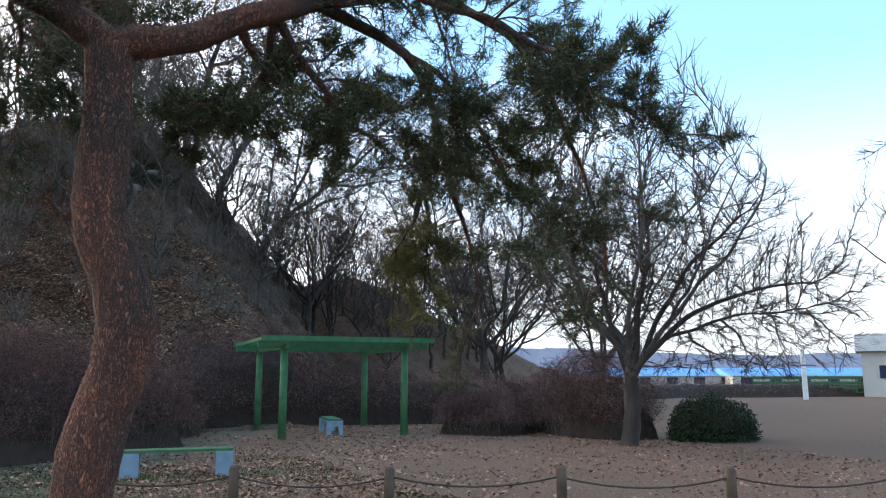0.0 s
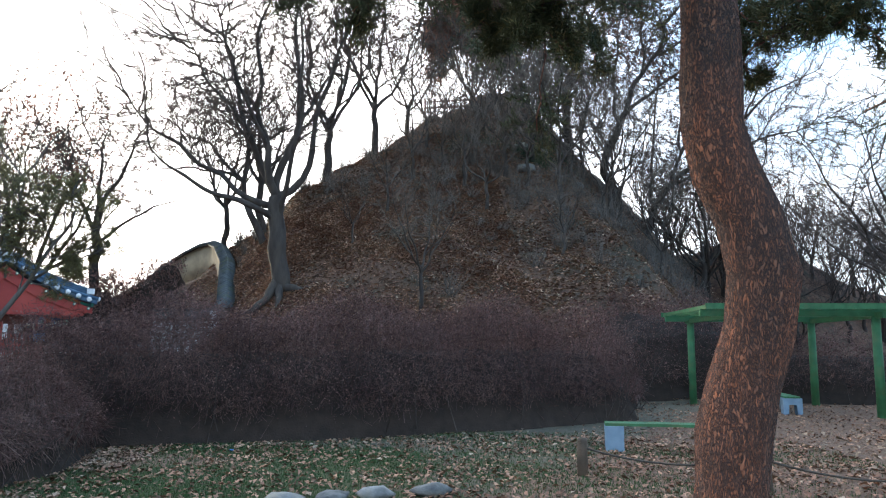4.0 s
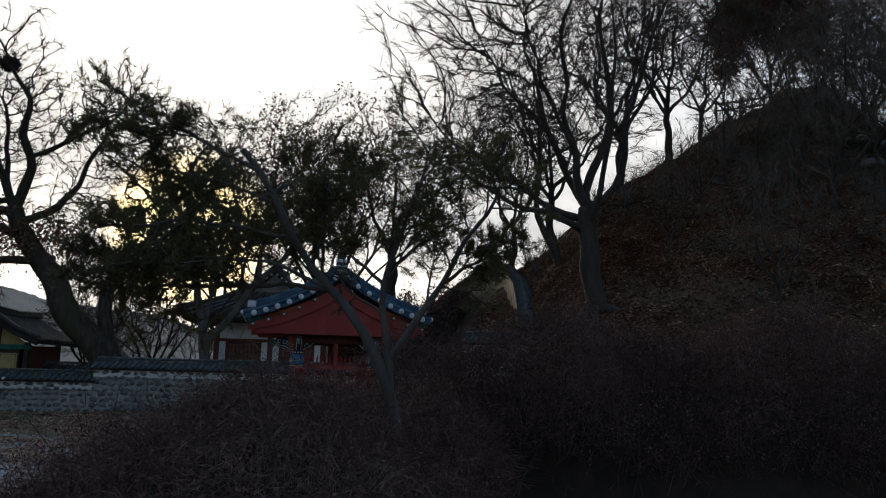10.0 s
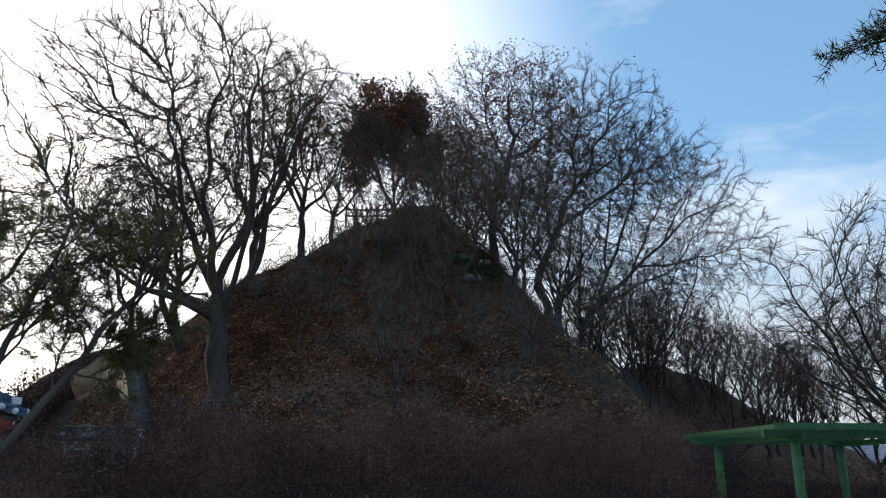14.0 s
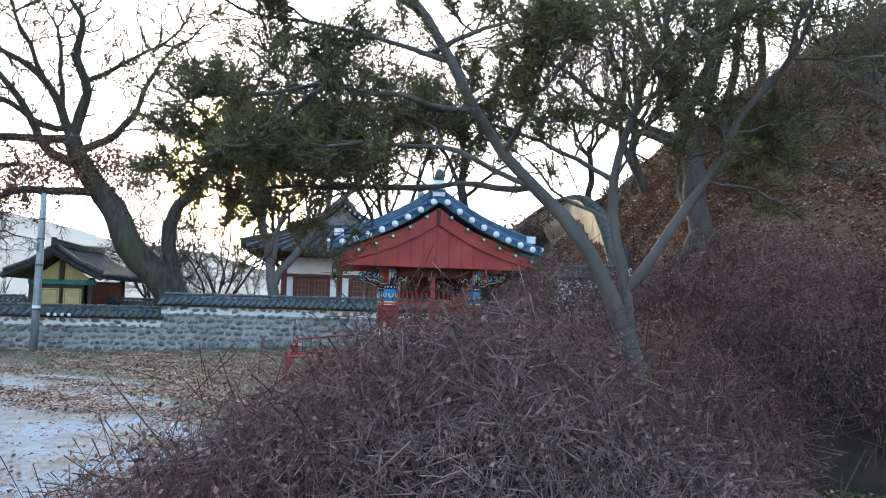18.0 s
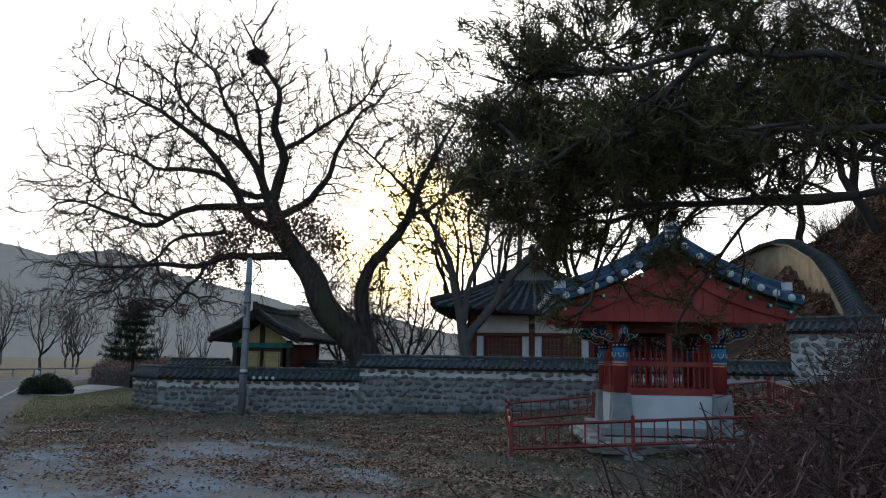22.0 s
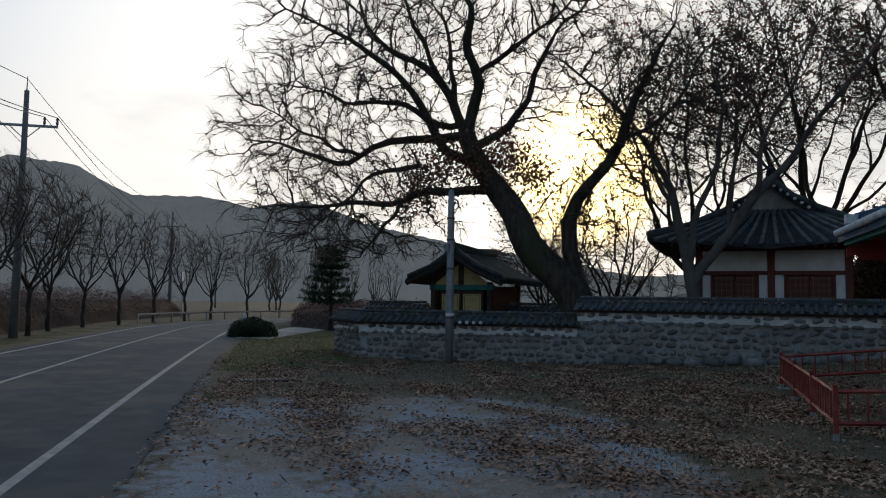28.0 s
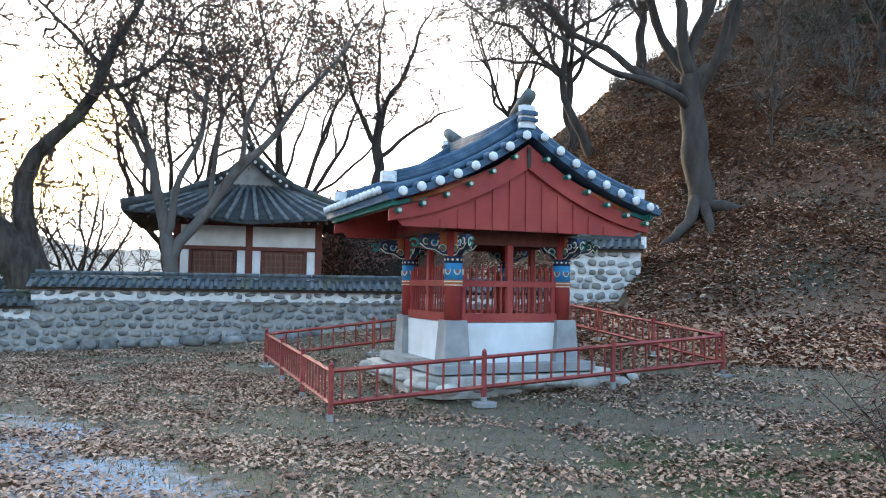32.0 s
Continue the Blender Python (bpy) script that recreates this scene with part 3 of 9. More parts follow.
def drift(x, y):
    """Where the wind has heaped the fallen leaves: long uneven bands along the road."""
    px, py = x - EDGE0[0], y - EDGE0[1]
    s = px * EDGE_D[0] + py * EDGE_D[1]
    o = px * EDGE_N[0] + py * EDGE_N[1]
    a = 0.5 + 0.5 * np.sin(s * 0.62 + 2.1 * np.sin(o * 0.9 + s * 0.23)) * np.cos(o * 1.7 + 1.4 * np.sin(s * 0.41))
    b = 0.5 + 0.5 * np.sin(s * 2.3 + 1.7 * np.sin(o * 2.9)) * np.cos(o * 4.1 + 1.2 * np.sin(s * 1.7))
    return 0.68 * a + 0.32 * b


def line_axis(lo, hi, step, far, grow=1.18):
    core = list(np.arange(lo, hi + 1e-6, step))
    d, a = step, hi
    while a < far:
        d *= grow
        a += d
        core.append(a)
    d, a = step, lo
    while a > -far:
        d *= grow
        a -= d
        core.insert(0, a)
    return np.array(core)


def build_ground():
    xs, ys = line_axis(-34, 24, 0.4, 3000), line_axis(0, 78, 0.4, 3000)
    X, Y = np.meshgrid(xs, ys)
    Z = ground_z(X, Y)
    off = road_off(X, Y)
    Z = Z - 0.06 * (off < 0.9)
    V = np.stack([X, Y, Z], -1).reshape(-1, 3)
    ny, nx = X.shape
    i = (np.arange(ny - 1)[:, None] * nx + np.arange(nx - 1)[None, :]).ravel()
    me = mesh_np("ground", V, np.stack([i, i + 1, i + nx + 1, i + nx], -1))
    # zones: frosted gravel lot beside the road, leaf litter, wooded slope
    s = (X - EDGE0[0]) * EDGE_D[0] + (Y - EDGE0[1]) * EDGE_D[1]
    lot = np.clip((off - 0.5) / 1.6, 0, 1) * np.clip((7.8 - off + 0.5 * np.sin(s * 0.6)) / 2.2, 0, 1) * np.clip((s + 9.4) / 1.6, 0, 1) * np.clip((7.5 - s) / 3, 0, 1)
    lot = np.maximum(lot, 0.5 * np.clip(1.6 - off / 1.6, 0, 1) * np.clip((off + 1) / 0.5, 0, 1) * np.clip((s + 9.4) / 2, 0, 1))
    far_lot = np.clip((X - 17) / 3, 0, 1) * np.clip((Y - 8) / 3, 0, 1) * np.clip((46 - Y) / 4, 0, 1)
    lot = np.maximum(lot, 0.35 * far_lot)
    leaf = 0.42 * np.clip((off - 5.0) / 2.5, 0, 1) * np.clip((18 - off) / 4, 0, 1) * (s > -16) + 0.75 * (s <= -16) * (off > 3)
    leaf = np.where((s > -14) & (off < 11) & (off > 1.5), 0.12 + 0.42 * np.clip((drift(X, Y) - 0.45) * 2.5, 0, 1) + 0.12 * np.clip((off - 5) / 3, 0, 1), leaf) * (s < 13)
    leaf = np.maximum(leaf, 0.68 * np.clip((Z - 0.22) / 0.35, 0, 1))
    hill = np.clip((Z - 1.1) / 0.8, 0, 1)
    lawn = np.clip((X + 8) / 1.5, 0, 1) * np.clip((9 - X) / 5, 0, 1) * np.clip((Y - 2) / 3, 0, 1) * np.clip((15 - Y) / 1.5, 0, 1) * np.where(X > -1, 0.5, 1.0)
    lawn = np.maximum(lawn, 0.8 * np.clip((-24 - X) / 4, 0, 1) * np.clip((off - 0.7) / 0.8, 0, 1) * np.clip((X + 60) / 9, 0, 1))
    lawn = np.maximum(lawn, 0.55 * np.clip((X + 12.5) / 2, 0, 1) * np.clip((Y - 11) / 2, 0, 1) * np.clip((20.5 - Y) / 2, 0, 1) * (X < -6))
    lawn = np.maximum(lawn, 0.6 * np.clip((off + 9.5) / 1, 0, 1) * np.clip((-6.2 - off) / 0.5, 0, 1))
    lot = lot * (1 - 0.8 * np.clip((-27 - X) / 3, 0, 1) * (off > 0.9))
    col = np.stack([lot, leaf, hill, lawn], -1).reshape(-1, 4).astype(np.float32)
    at = me.color_attributes.new("zones", "FLOAT_COLOR", "POINT")
    at.data.foreach_set("color", col.ravel())
    me.shade_smooth()
    me.materials.append(ground_material())
    tagged(new("ground", me), "roadside ground of grass, frosted gravel and fallen leaves rising to a wooded hill", "ground", kind="structure")


build_ground()


def road_strip(name, o0, o1, z, s0, s1, step, material):
    ss = np.arange(s0, s1 + step, step)
    V = []
    for s in ss:
        for o in (o0, o1):
            q = EDGE0 + EDGE_D * s + EDGE_N * (o + bend(s))
            V.append((q[0], q[1], z))
    i = np.arange(len(ss) - 1) * 2
    return part(name, mesh_np(name, V, np.stack([i, i + 1, i + 3, i + 2], -1)), material)


def build_road():
    base = road_strip("road", -5.8, 1.0, 0.0, -140, 130, 2.0, M_ASPHALT)
    tagged(base, "two-lane asphalt road with worn pale lines", "road", kind="structure")
    for nm, o0, o1 in (("edge_line", -0.06, 0.06), ("edge_line", -5.35, -5.22), ("centre_line", -2.8, -2.69)):
        road_strip(nm, o0, o1, 0.004, -140, 125, 2.0, M_PAINTLINE).parent = base


build_road()


def mountain(name, az0, az1, dist, heights, material, label, seed, rough=6.0):
    """A ridge of hills along an arc: heights (elevation in degrees) at even steps of azimuth."""
    r = np.random.default_rng(seed)
    n, rows = 260, 9
    az = np.linspace(az0, az1, n)
    el = np.interp(az, np.linspace(az0, az1, len(heights)), heights)
    wob = np.zeros(n)
    for k in range(1, 7):
        wob += np.sin(np.radians(az) * (9 * 2.1 ** k) + r.uniform(0, 6)) * rough / 2.0 ** k
    top = dist * np.tan(np.radians(el)) + wob + r.normal(0, rough * 0.10, n)
    V = []
    for j in range(rows):
        f = j / (rows - 1)
        d = dist * (0.55 + 0.45 * f)
        hgt = top * f ** 1.15 + r.normal(0, rough * 0.25, n) * (0 < j < rows - 1)
        a = np.radians(az)
        V.append(np.stack([-np.sin(a) * d - 8, np.cos(a) * d + 6, hgt - 4 * (j == 0)], -1))
    V = np.concatenate(V)
    i = (np.arange(rows - 1)[:, None] * n + np.arange(n - 1)[None, :]).ravel()
    me = mesh_np(name, V, np.stack([i, i + n, i + n + 1, i + 1], -1))
    me.shade_smooth()
    tagged(part(name, me, material), label, "mountain", kind="structure")


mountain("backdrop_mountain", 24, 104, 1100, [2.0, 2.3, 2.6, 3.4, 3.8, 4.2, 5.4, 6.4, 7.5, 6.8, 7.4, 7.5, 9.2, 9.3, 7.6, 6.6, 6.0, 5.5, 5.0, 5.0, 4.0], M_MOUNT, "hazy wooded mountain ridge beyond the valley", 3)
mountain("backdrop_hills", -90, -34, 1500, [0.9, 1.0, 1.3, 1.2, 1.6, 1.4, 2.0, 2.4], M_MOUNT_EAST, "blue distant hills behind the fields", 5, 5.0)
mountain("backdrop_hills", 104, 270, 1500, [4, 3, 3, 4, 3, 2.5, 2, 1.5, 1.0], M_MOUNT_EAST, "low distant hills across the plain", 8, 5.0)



# ---- trees ----
def unit(a):
    return a / np.maximum(np.linalg.norm(a, axis=-1, keepdims=True), 1e-9)


def tubes(P, R, sides):
    """Tapered tubes along many lines at once: P (n, k, 3), R (n, k)."""
    n, k, _ = P.shape
    T = unit(np.gradient(P, axis=1))
    ref = np.where(np.abs(T[:, :1, 2:3]) < 0.9, np.array([0, 0, 1.0]), np.array([1.0, 0, 0]))
    A = unit(np.cross(T, np.broadcast_to(ref, T.shape)))
    B = np.cross(T, A)
    th = 2 * np.pi * np.arange(sides) / sides
    V = P[:, :, None] + R[:, :, None, None] * (A[:, :, None] * np.cos(th)[None, None, :, None] + B[:, :, None] * np.sin(th)[None, None, :, None])
    base = (np.arange(n) * k * sides)[:, None, None] + (np.arange(k - 1) * sides)[None, :, None]
    j = np.arange(sides)[None, None, :]
    j2 = (j + 1) % sides
    F = np.stack([base + j, base + j2, base + sides + j2, base + sides + j], -1).reshape(-1, 4)
    return V.reshape(-1, 3), F


def resample(P, k):
    out = []
    for line in P:
        line = np.asarray(line, float)
        d = np.r_[0, np.cumsum(np.linalg.norm(np.diff(line, axis=0), axis=1))]
        u = np.linspace(0, d[-1], k)
        out.append(np.stack([np.interp(u, d, line[:, c]) for c in range(3)], -1))
    return np.array(out)


def sprout(r, P, R, m, length, angle, k, lift=0.1, wig=0.16, u0=0.25, ratio=0.42, tip=0.3):
    """Side branches from every parent line: m each, of about length times the parent's length."""
    n, kp, _ = P.shape
    L = np.linalg.norm(np.diff(P, axis=1), axis=2).sum(1)
    u = u0 + (1 - u0) * ((np.arange(m)[None, :] + r.uniform(0, 1, (n, m))) / m)
    u[:, -1] = 1.0
    f = u * (kp - 1)
    i0 = np.clip(f.astype(int), 0, kp - 2)
    w = (f - i0)[..., None]
    row = np.arange(n)[:, None]
    S = P[row, i0] * (1 - w) + P[row, i0 + 1] * w
    T = unit(P[row, i0 + 1] - P[row, i0])
    R0 = (R[row, i0] * (1 - w[..., 0]) + R[row, i0 + 1] * w[..., 0])
    side = unit(np.cross(T, r.normal(size=T.shape)))
    ang = np.radians(angle) * r.uniform(0.6, 1.25, (n, m, 1))
    ang[:, -1] *= 0.35
    D = unit(T * np.cos(ang) + side * np.sin(ang) + np.array([0, 0, lift]) * r.uniform(0.3, 1.4, (n, m, 1)))
    Lc = L[:, None] * length * (1.12 - 0.5 * u) * r.uniform(0.6, 1.3, (n, m))
    N = n * m
    D, S, Lc = D.reshape(N, 3), S.reshape(N, 3), Lc.reshape(N)
    pts, d = [S], D
    for _ in range(k - 1):
        d = unit(d + r.normal(0, wig, (N, 3)) + np.array([0, 0, lift * 0.35]))
        pts.append(pts[-1] + d * (Lc / (k - 1))[:, None])
    C = np.stack(pts, 1)
    r0 = np.minimum(R0.reshape(N) * ratio, 0.9 * R0.reshape(N))
    RC = r0[:, None] * np.linspace(1, tip, k)[None, :]
    return C, RC


def leaves_at(r, pts, size, count, spread):
    """Small bent leaves scattered round points."""
    n = len(pts) * count
    c = np.repeat(pts, count, 0) + r.normal(0, spread, (n, 3))
    a = unit(r.normal(size=(n, 3)))
    b = unit(np.cross(a, r.normal(size=(n, 3))))
    nn = np.cross(a, b)
    s = size * r.uniform(0.6, 1.3, (n, 1))
    V = np.stack([c - a * s, c + b * s * 0.55 + nn * s * 0.2, c + a * s, c - b * s * 0.55 + nn * s * 0.2], 1).reshape(-1, 3)
    F = np.arange(n * 4).reshape(-1, 4)
    return V, F


def needles_at(r, pts, dirs, length, count, width=0.012):
    """Tufts of needles that fan out from twig ends: one slim blade each."""
    n = len(pts) * count
    c = np.repeat(pts, count, 0) + r.normal(0, length * 0.16, (n, 3))
    d = unit(np.repeat(dirs, count, 0) * 0.7 + r.normal(0, 0.75, (n, 3)) + np.array([0, 0, 0.2]))
    a = unit(np.cross(d, r.normal(size=(n, 3))))
    L = length * r.uniform(0.6, 1.2, (n, 1))
    V = np.stack([c - a * width, c + a * width, c + d * L], 1).reshape(-1, 3)
    return V, np.arange(n * 3).reshape(-1, 3)


def cones(A, B, R):
    """Slim three-sided spikes from A to B, for the finest twigs."""
    n = len(A)
    T = unit(B - A)
    ref = np.where(np.abs(T[:, 2:3]) < 0.9, np.array([0, 0, 1.0]), np.array([1.0, 0, 0]))
    X = unit(np.cross(T, ref))
    Y = np.cross(T, X)
    R = np.asarray(R).reshape(n, 1)
    V = np.stack([A + X * R, A - X * R * 0.5 + Y * R * 0.87, A - X * R * 0.5 - Y * R * 0.87, B], 1).reshape(-1, 3)
    o = (np.arange(n) * 4)[:, None, None]
    return V, (o + np.array([[0, 1, 3], [1, 2, 3], [2, 0, 3]])[None]).reshape(-1, 3)


def joined(blocks):
    V, F, o = [], [], 0
    mixed = len({f.shape[1] for _, f in blocks}) > 1
    for v, f in blocks:
        if mixed and f.shape[1] == 4:
            f = np.concatenate([f[:, [0, 1, 2]], f[:, [0, 2, 3]]])
        V.append(v)
        F.append(f + o)
        o += len(v)
    return np.concatenate(V), np.concatenate(F)


def grow(r, limbs, radii, levels, skip=0):
    """From main limbs to twigs. Returns the thick wood, the thin wood and the last twigs."""
    K = 15
    P = resample(limbs, K)
    size = np.linalg.norm(P[:, -1] - P[:, 0], axis=1)[:, None, None]
    N = r.normal(0, 1, P.shape) * 0.02 * size
    N[:, 0] = N[:, -1] = 0
    P = P + N
    for _ in range(2):
        P[:, 1:-1] = 0.25 * P[:, :-2] + 0.5 * P[:, 1:-1] + 0.25 * P[:, 2:]
    t = np.linspace(0, 1, K)
    for i in range(1, len(P)):                      # each limb springs from the wood that is nearest to its foot
        Q = P[:i].reshape(-1, 3)
        near = Q[np.argmin(np.linalg.norm(Q - P[i, 0], axis=1))] - P[i, 0]
        if np.linalg.norm(near) < 0.9:
            P[i] += near * ((1 - t) ** 2)[:, None]
    R = np.array([[a + (b - a) * q for q in t] for a, b in radii])
    R = R * (1 + r.normal(0, 0.045, R.shape))
    R[0, 0] *= 1.3
    thick, thin = [tubes(P[:1], R[:1], 12)] + ([tubes(P[1:], R[1:], 7)] if len(P) > 1 else []), []
    P, R = P[skip:], R[skip:]
    for j, lv in enumerate(levels):
        lv = dict(lv)
        sides = lv.pop("sides", 3)
        floor = lv.pop("min", 0.004)
        P, R = sprout(r, P, R, **lv)
        R = np.maximum(R, floor)
        if j == len(levels) - 1:
            mid = P.shape[1] // 2
            thin.append(cones(P[:, 0], P[:, mid], R[:, 0]))
            if mid == P.shape[1] - 1:
                continue
            thin.append(cones(P[:, mid] - 0.1 * (P[:, mid] - P[:, 0]), P[:, -1], R[:, mid]))
        else:
            (thick if sides > 4 else thin).append(tubes(P, R, sides))
    return thick, thin, P


def colonize(r, lines, A, step, reach, kill, rise=0.0, out=0.28, rounds=75):
    """Branches that grow step by step from the limbs towards free points A of the crown, until all are reached."""
    pts, par = [], []
    for line in lines:
        start = len(pts)
        for i, p in enumerate(line):
            if i == 0 and start:
                par.append(int(np.argmin(np.linalg.norm(np.array(pts[:start]) - p, axis=1))))
            else:
                par.append(len(pts) - 1)
            pts.append(p)
    N, fixed = np.array(pts, float), len(pts)
    D, I = np.full(len(A), 1e9), np.zeros(len(A), int)
    kids = np.zeros(len(A) * 8 + fixed, int)
    fresh, base = N, 0
    core = A.mean(0) - np.array([0, 0, 0.5 * (A[:, 2].max() - A[:, 2].min())])
    for _ in range(rounds):
        d = np.linalg.norm(A[:, None] - fresh[None], axis=2)
        j = d.argmin(1)
        dm = d[np.arange(len(A)), j]
        better = dm < D
        D[better], I[better] = dm[better], j[better] + base
        live = D > kill
        A, D, I = A[live], D[live], I[live]
        near = D < reach
        if not near.any():
            break
        use, inv = np.unique(I[near], return_inverse=True)
        v = np.zeros((len(use), 3))
        np.add.at(v, inv, unit(A[near] - N[I[near]]))
        ok = kids[use] < 3
        use, v = use[ok], v[ok]
        if not len(use):
            break
        kids[use] += 1
        fresh = N[use] + unit(unit(v) + out * unit(N[use] - core) + r.normal(0, 0.21, v.shape) + np.array([0, 0, rise])) * step
        base = len(N)
        N = np.concatenate([N, fresh])
        par += list(use)
    return N, np.array(par), fixed


def crown_points(r, n, limbs, cloud, blobs, u0):
    """Free points of a crown: within ellipsoids, or in a loose cloud along the limbs."""
    if blobs:
        vol = np.array([b[3] * b[4] * b[5] for b in blobs], float)
        out = []
        for b, k in zip(blobs, (n * vol / vol.sum()).astype(int)):
            d = unit(r.normal(size=(k, 3)))
            a, f = r.uniform(0, 6.28, 3), 2.6
            lobe = 0.88 + 0.17 * np.sin(f * d[:, :1] * 2 + a[0]) * np.sin(f * d[:, 1:2] * 2 + a[1]) + 0.13 * np.sin(f * 2.2 * d[:, 2:] + a[2] + d[:, :1] * 4)
            out.append(np.array(b[:3]) + d * r.uniform(0, 1, (k, 1)) ** 0.5 * lobe * np.array(b[3:]))
        return np.concatenate(out)
    P = resample(limbs, 21)[1:] if len(limbs) > 1 else resample(limbs, 21)
    q = P[r.integers(0, len(P), n), np.clip((u0 + (1 - u0) * r.uniform(0, 1, n) ** 0.8) * 20, 0, 20).astype(int)]
    d = r.normal(0, 1, (n, 3))
    return q + d * np.minimum(1, 2.0 / np.linalg.norm(d, axis=1, keepdims=True)) * cloud


def bare_tree(name, x, y, limbs, radii, label, seed, n=2500, step=0.4, cloud=1.3, blobs=None, u0=0.3, bark=None, twig=None, foliage=None, group="", z=None, yaw=0.0, tip=0.0125, rise=0.04, sprigs=4, low=1.5, fine=2, out=0.45):
    """A leafless tree: limbs as given, branches grown through the crown, and fine twigs at every end."""
    r = np.random.default_rng(seed)
    zz = gz(x, y) if z is None else z
    tree = thing(name, pose(x, y, zz, 0, 0, yaw), label, "tree", group)
    K = 17
    P = resample(limbs, K)
    size = np.linalg.norm(P[:, -1] - P[:, 0], axis=1)[:, None, None]
    J = r.normal(0, 1, P.shape) * 0.026 * size
    J[:, 0] = J[:, -1] = 0
    P = P + J
    for _ in range(2):
        P[:, 1:-1] = 0.25 * P[:, :-2] + 0.5 * P[:, 1:-1] + 0.25 * P[:, 2:]
    t = np.linspace(0, 1, K)
    for i in range(1, len(P)):                      # each limb springs from the wood that is nearest to its foot
        Q = P[:i].reshape(-1, 3)
        near = Q[np.argmin(np.linalg.norm(Q - P[i, 0], axis=1))] - P[i, 0]
        if np.linalg.norm(near) < 0.9:
            P[i] += near * ((1 - t) ** 2)[:, None]
    R = np.array([[a + (b - a) * q for q in t] for a, b in radii]) * (1 + r.normal(0, 0.04, (len(P), K)))
    R[0, 0] *= 1.35
    R[0, 1] *= 1.12
    thick = [tubes(P[:1], R[:1], 14)] + ([tubes(P[1:], R[1:], 8)] if len(P) > 1 else [])
    A = crown_points(r, n, limbs, cloud, blobs, u0)
    A = A[A[:, 2] > low]
    N, par, fixed = colonize(r, P, A, step, step * 5.5, step * 1.3, rise, out)
    rad = np.full(len(N), tip)
    acc = np.zeros(len(N))
    for i in range(len(N) - 1, fixed - 1, -1):      # wood thickens with what it carries
        if acc[i] > 0:
            rad[i] = acc[i] ** (1 / 1.85)
        acc[par[i]] += rad[i] ** 1.85
    e = np.arange(fixed, len(N))
    p0 = par[e]
    ra = np.where(p0 >= fixed, rad[p0], np.minimum(rad[e] * 1.25, R.reshape(-1)[np.minimum(p0, fixed - 1)]))
    E, ER = np.stack([N[p0], N[e]], 1), np.stack([np.minimum(ra, rad[e] * 1.6), rad[e]], 1)
    big = rad[e] > 0.03
    if big.any():
        thick.append(tubes(E[big], ER[big], 6))
    thin = [tubes(E[~big], ER[~big], 3)] if (~big).any() else []
    last = e[rad[e] < tip * 3.2]
    S = np.repeat(last, sprigs)
    m = len(S)
    along = unit(N[S] - N[par[S]])
    start = N[par[S]] + (N[S] - N[par[S]]) * r.uniform(0.1, 1.0, (m, 1))
    away = unit(along + 0.35 * unit(start - A.mean(0)) + r.normal(0, 0.42, (m, 3)) + np.array([0, 0, rise]))
    long = step * r.uniform(0.7, 2.2, (m, 1))
    knee = start + away * long * 0.5
    tips = knee + unit(away + r.normal(0, 0.22, (m, 3))) * long * 0.5
    thin.append(tubes(np.stack([start, knee, tips], 1), np.tile(np.array([0.8, 0.62, 0.3]) * tip, (m, 1)), 3))
    if fine:                                        # the last hair-thin twigs
        k = np.repeat(np.arange(m), fine)
        a = start[k] + (knee[k] - start[k]) * r.uniform(0.3, 1.0, (len(k), 1))
        thin.append(cones(a, a + unit(away[k] + r.normal(0, 0.42, (len(k), 3))) * (long[k] * r.uniform(0.35, 0.7, (len(k), 1))), np.full(len(k), tip * 0.62)))
    part("trunk", mesh_np("trunk", *joined(thick)), bark or M_BARK, tree, smooth=True).data.shade_smooth()
    tagged(part("twig_mass", mesh_np("twig_mass", *joined(thin)), twig or M_TWIG, tree), kind="stuff")
    if foliage:
        material, fsize, count, spread, share, zmin = foliage
        q = tips[r.uniform(0, 1, m) < share * np.clip(0.5 + 1.2 * np.sin(tips[:, 0] * 1.1 + 1.7 * np.sin(tips[:, 2] * 0.9)) * np.cos(tips[:, 1] * 0.9), 0.05, 1.6)]
        q = q[q[:, 2] > zmin]
        tagged(part("crown", mesh_np("crown", *leaves_at(r, q, fsize, count, spread)), material, tree), kind="stuff")
    return tree


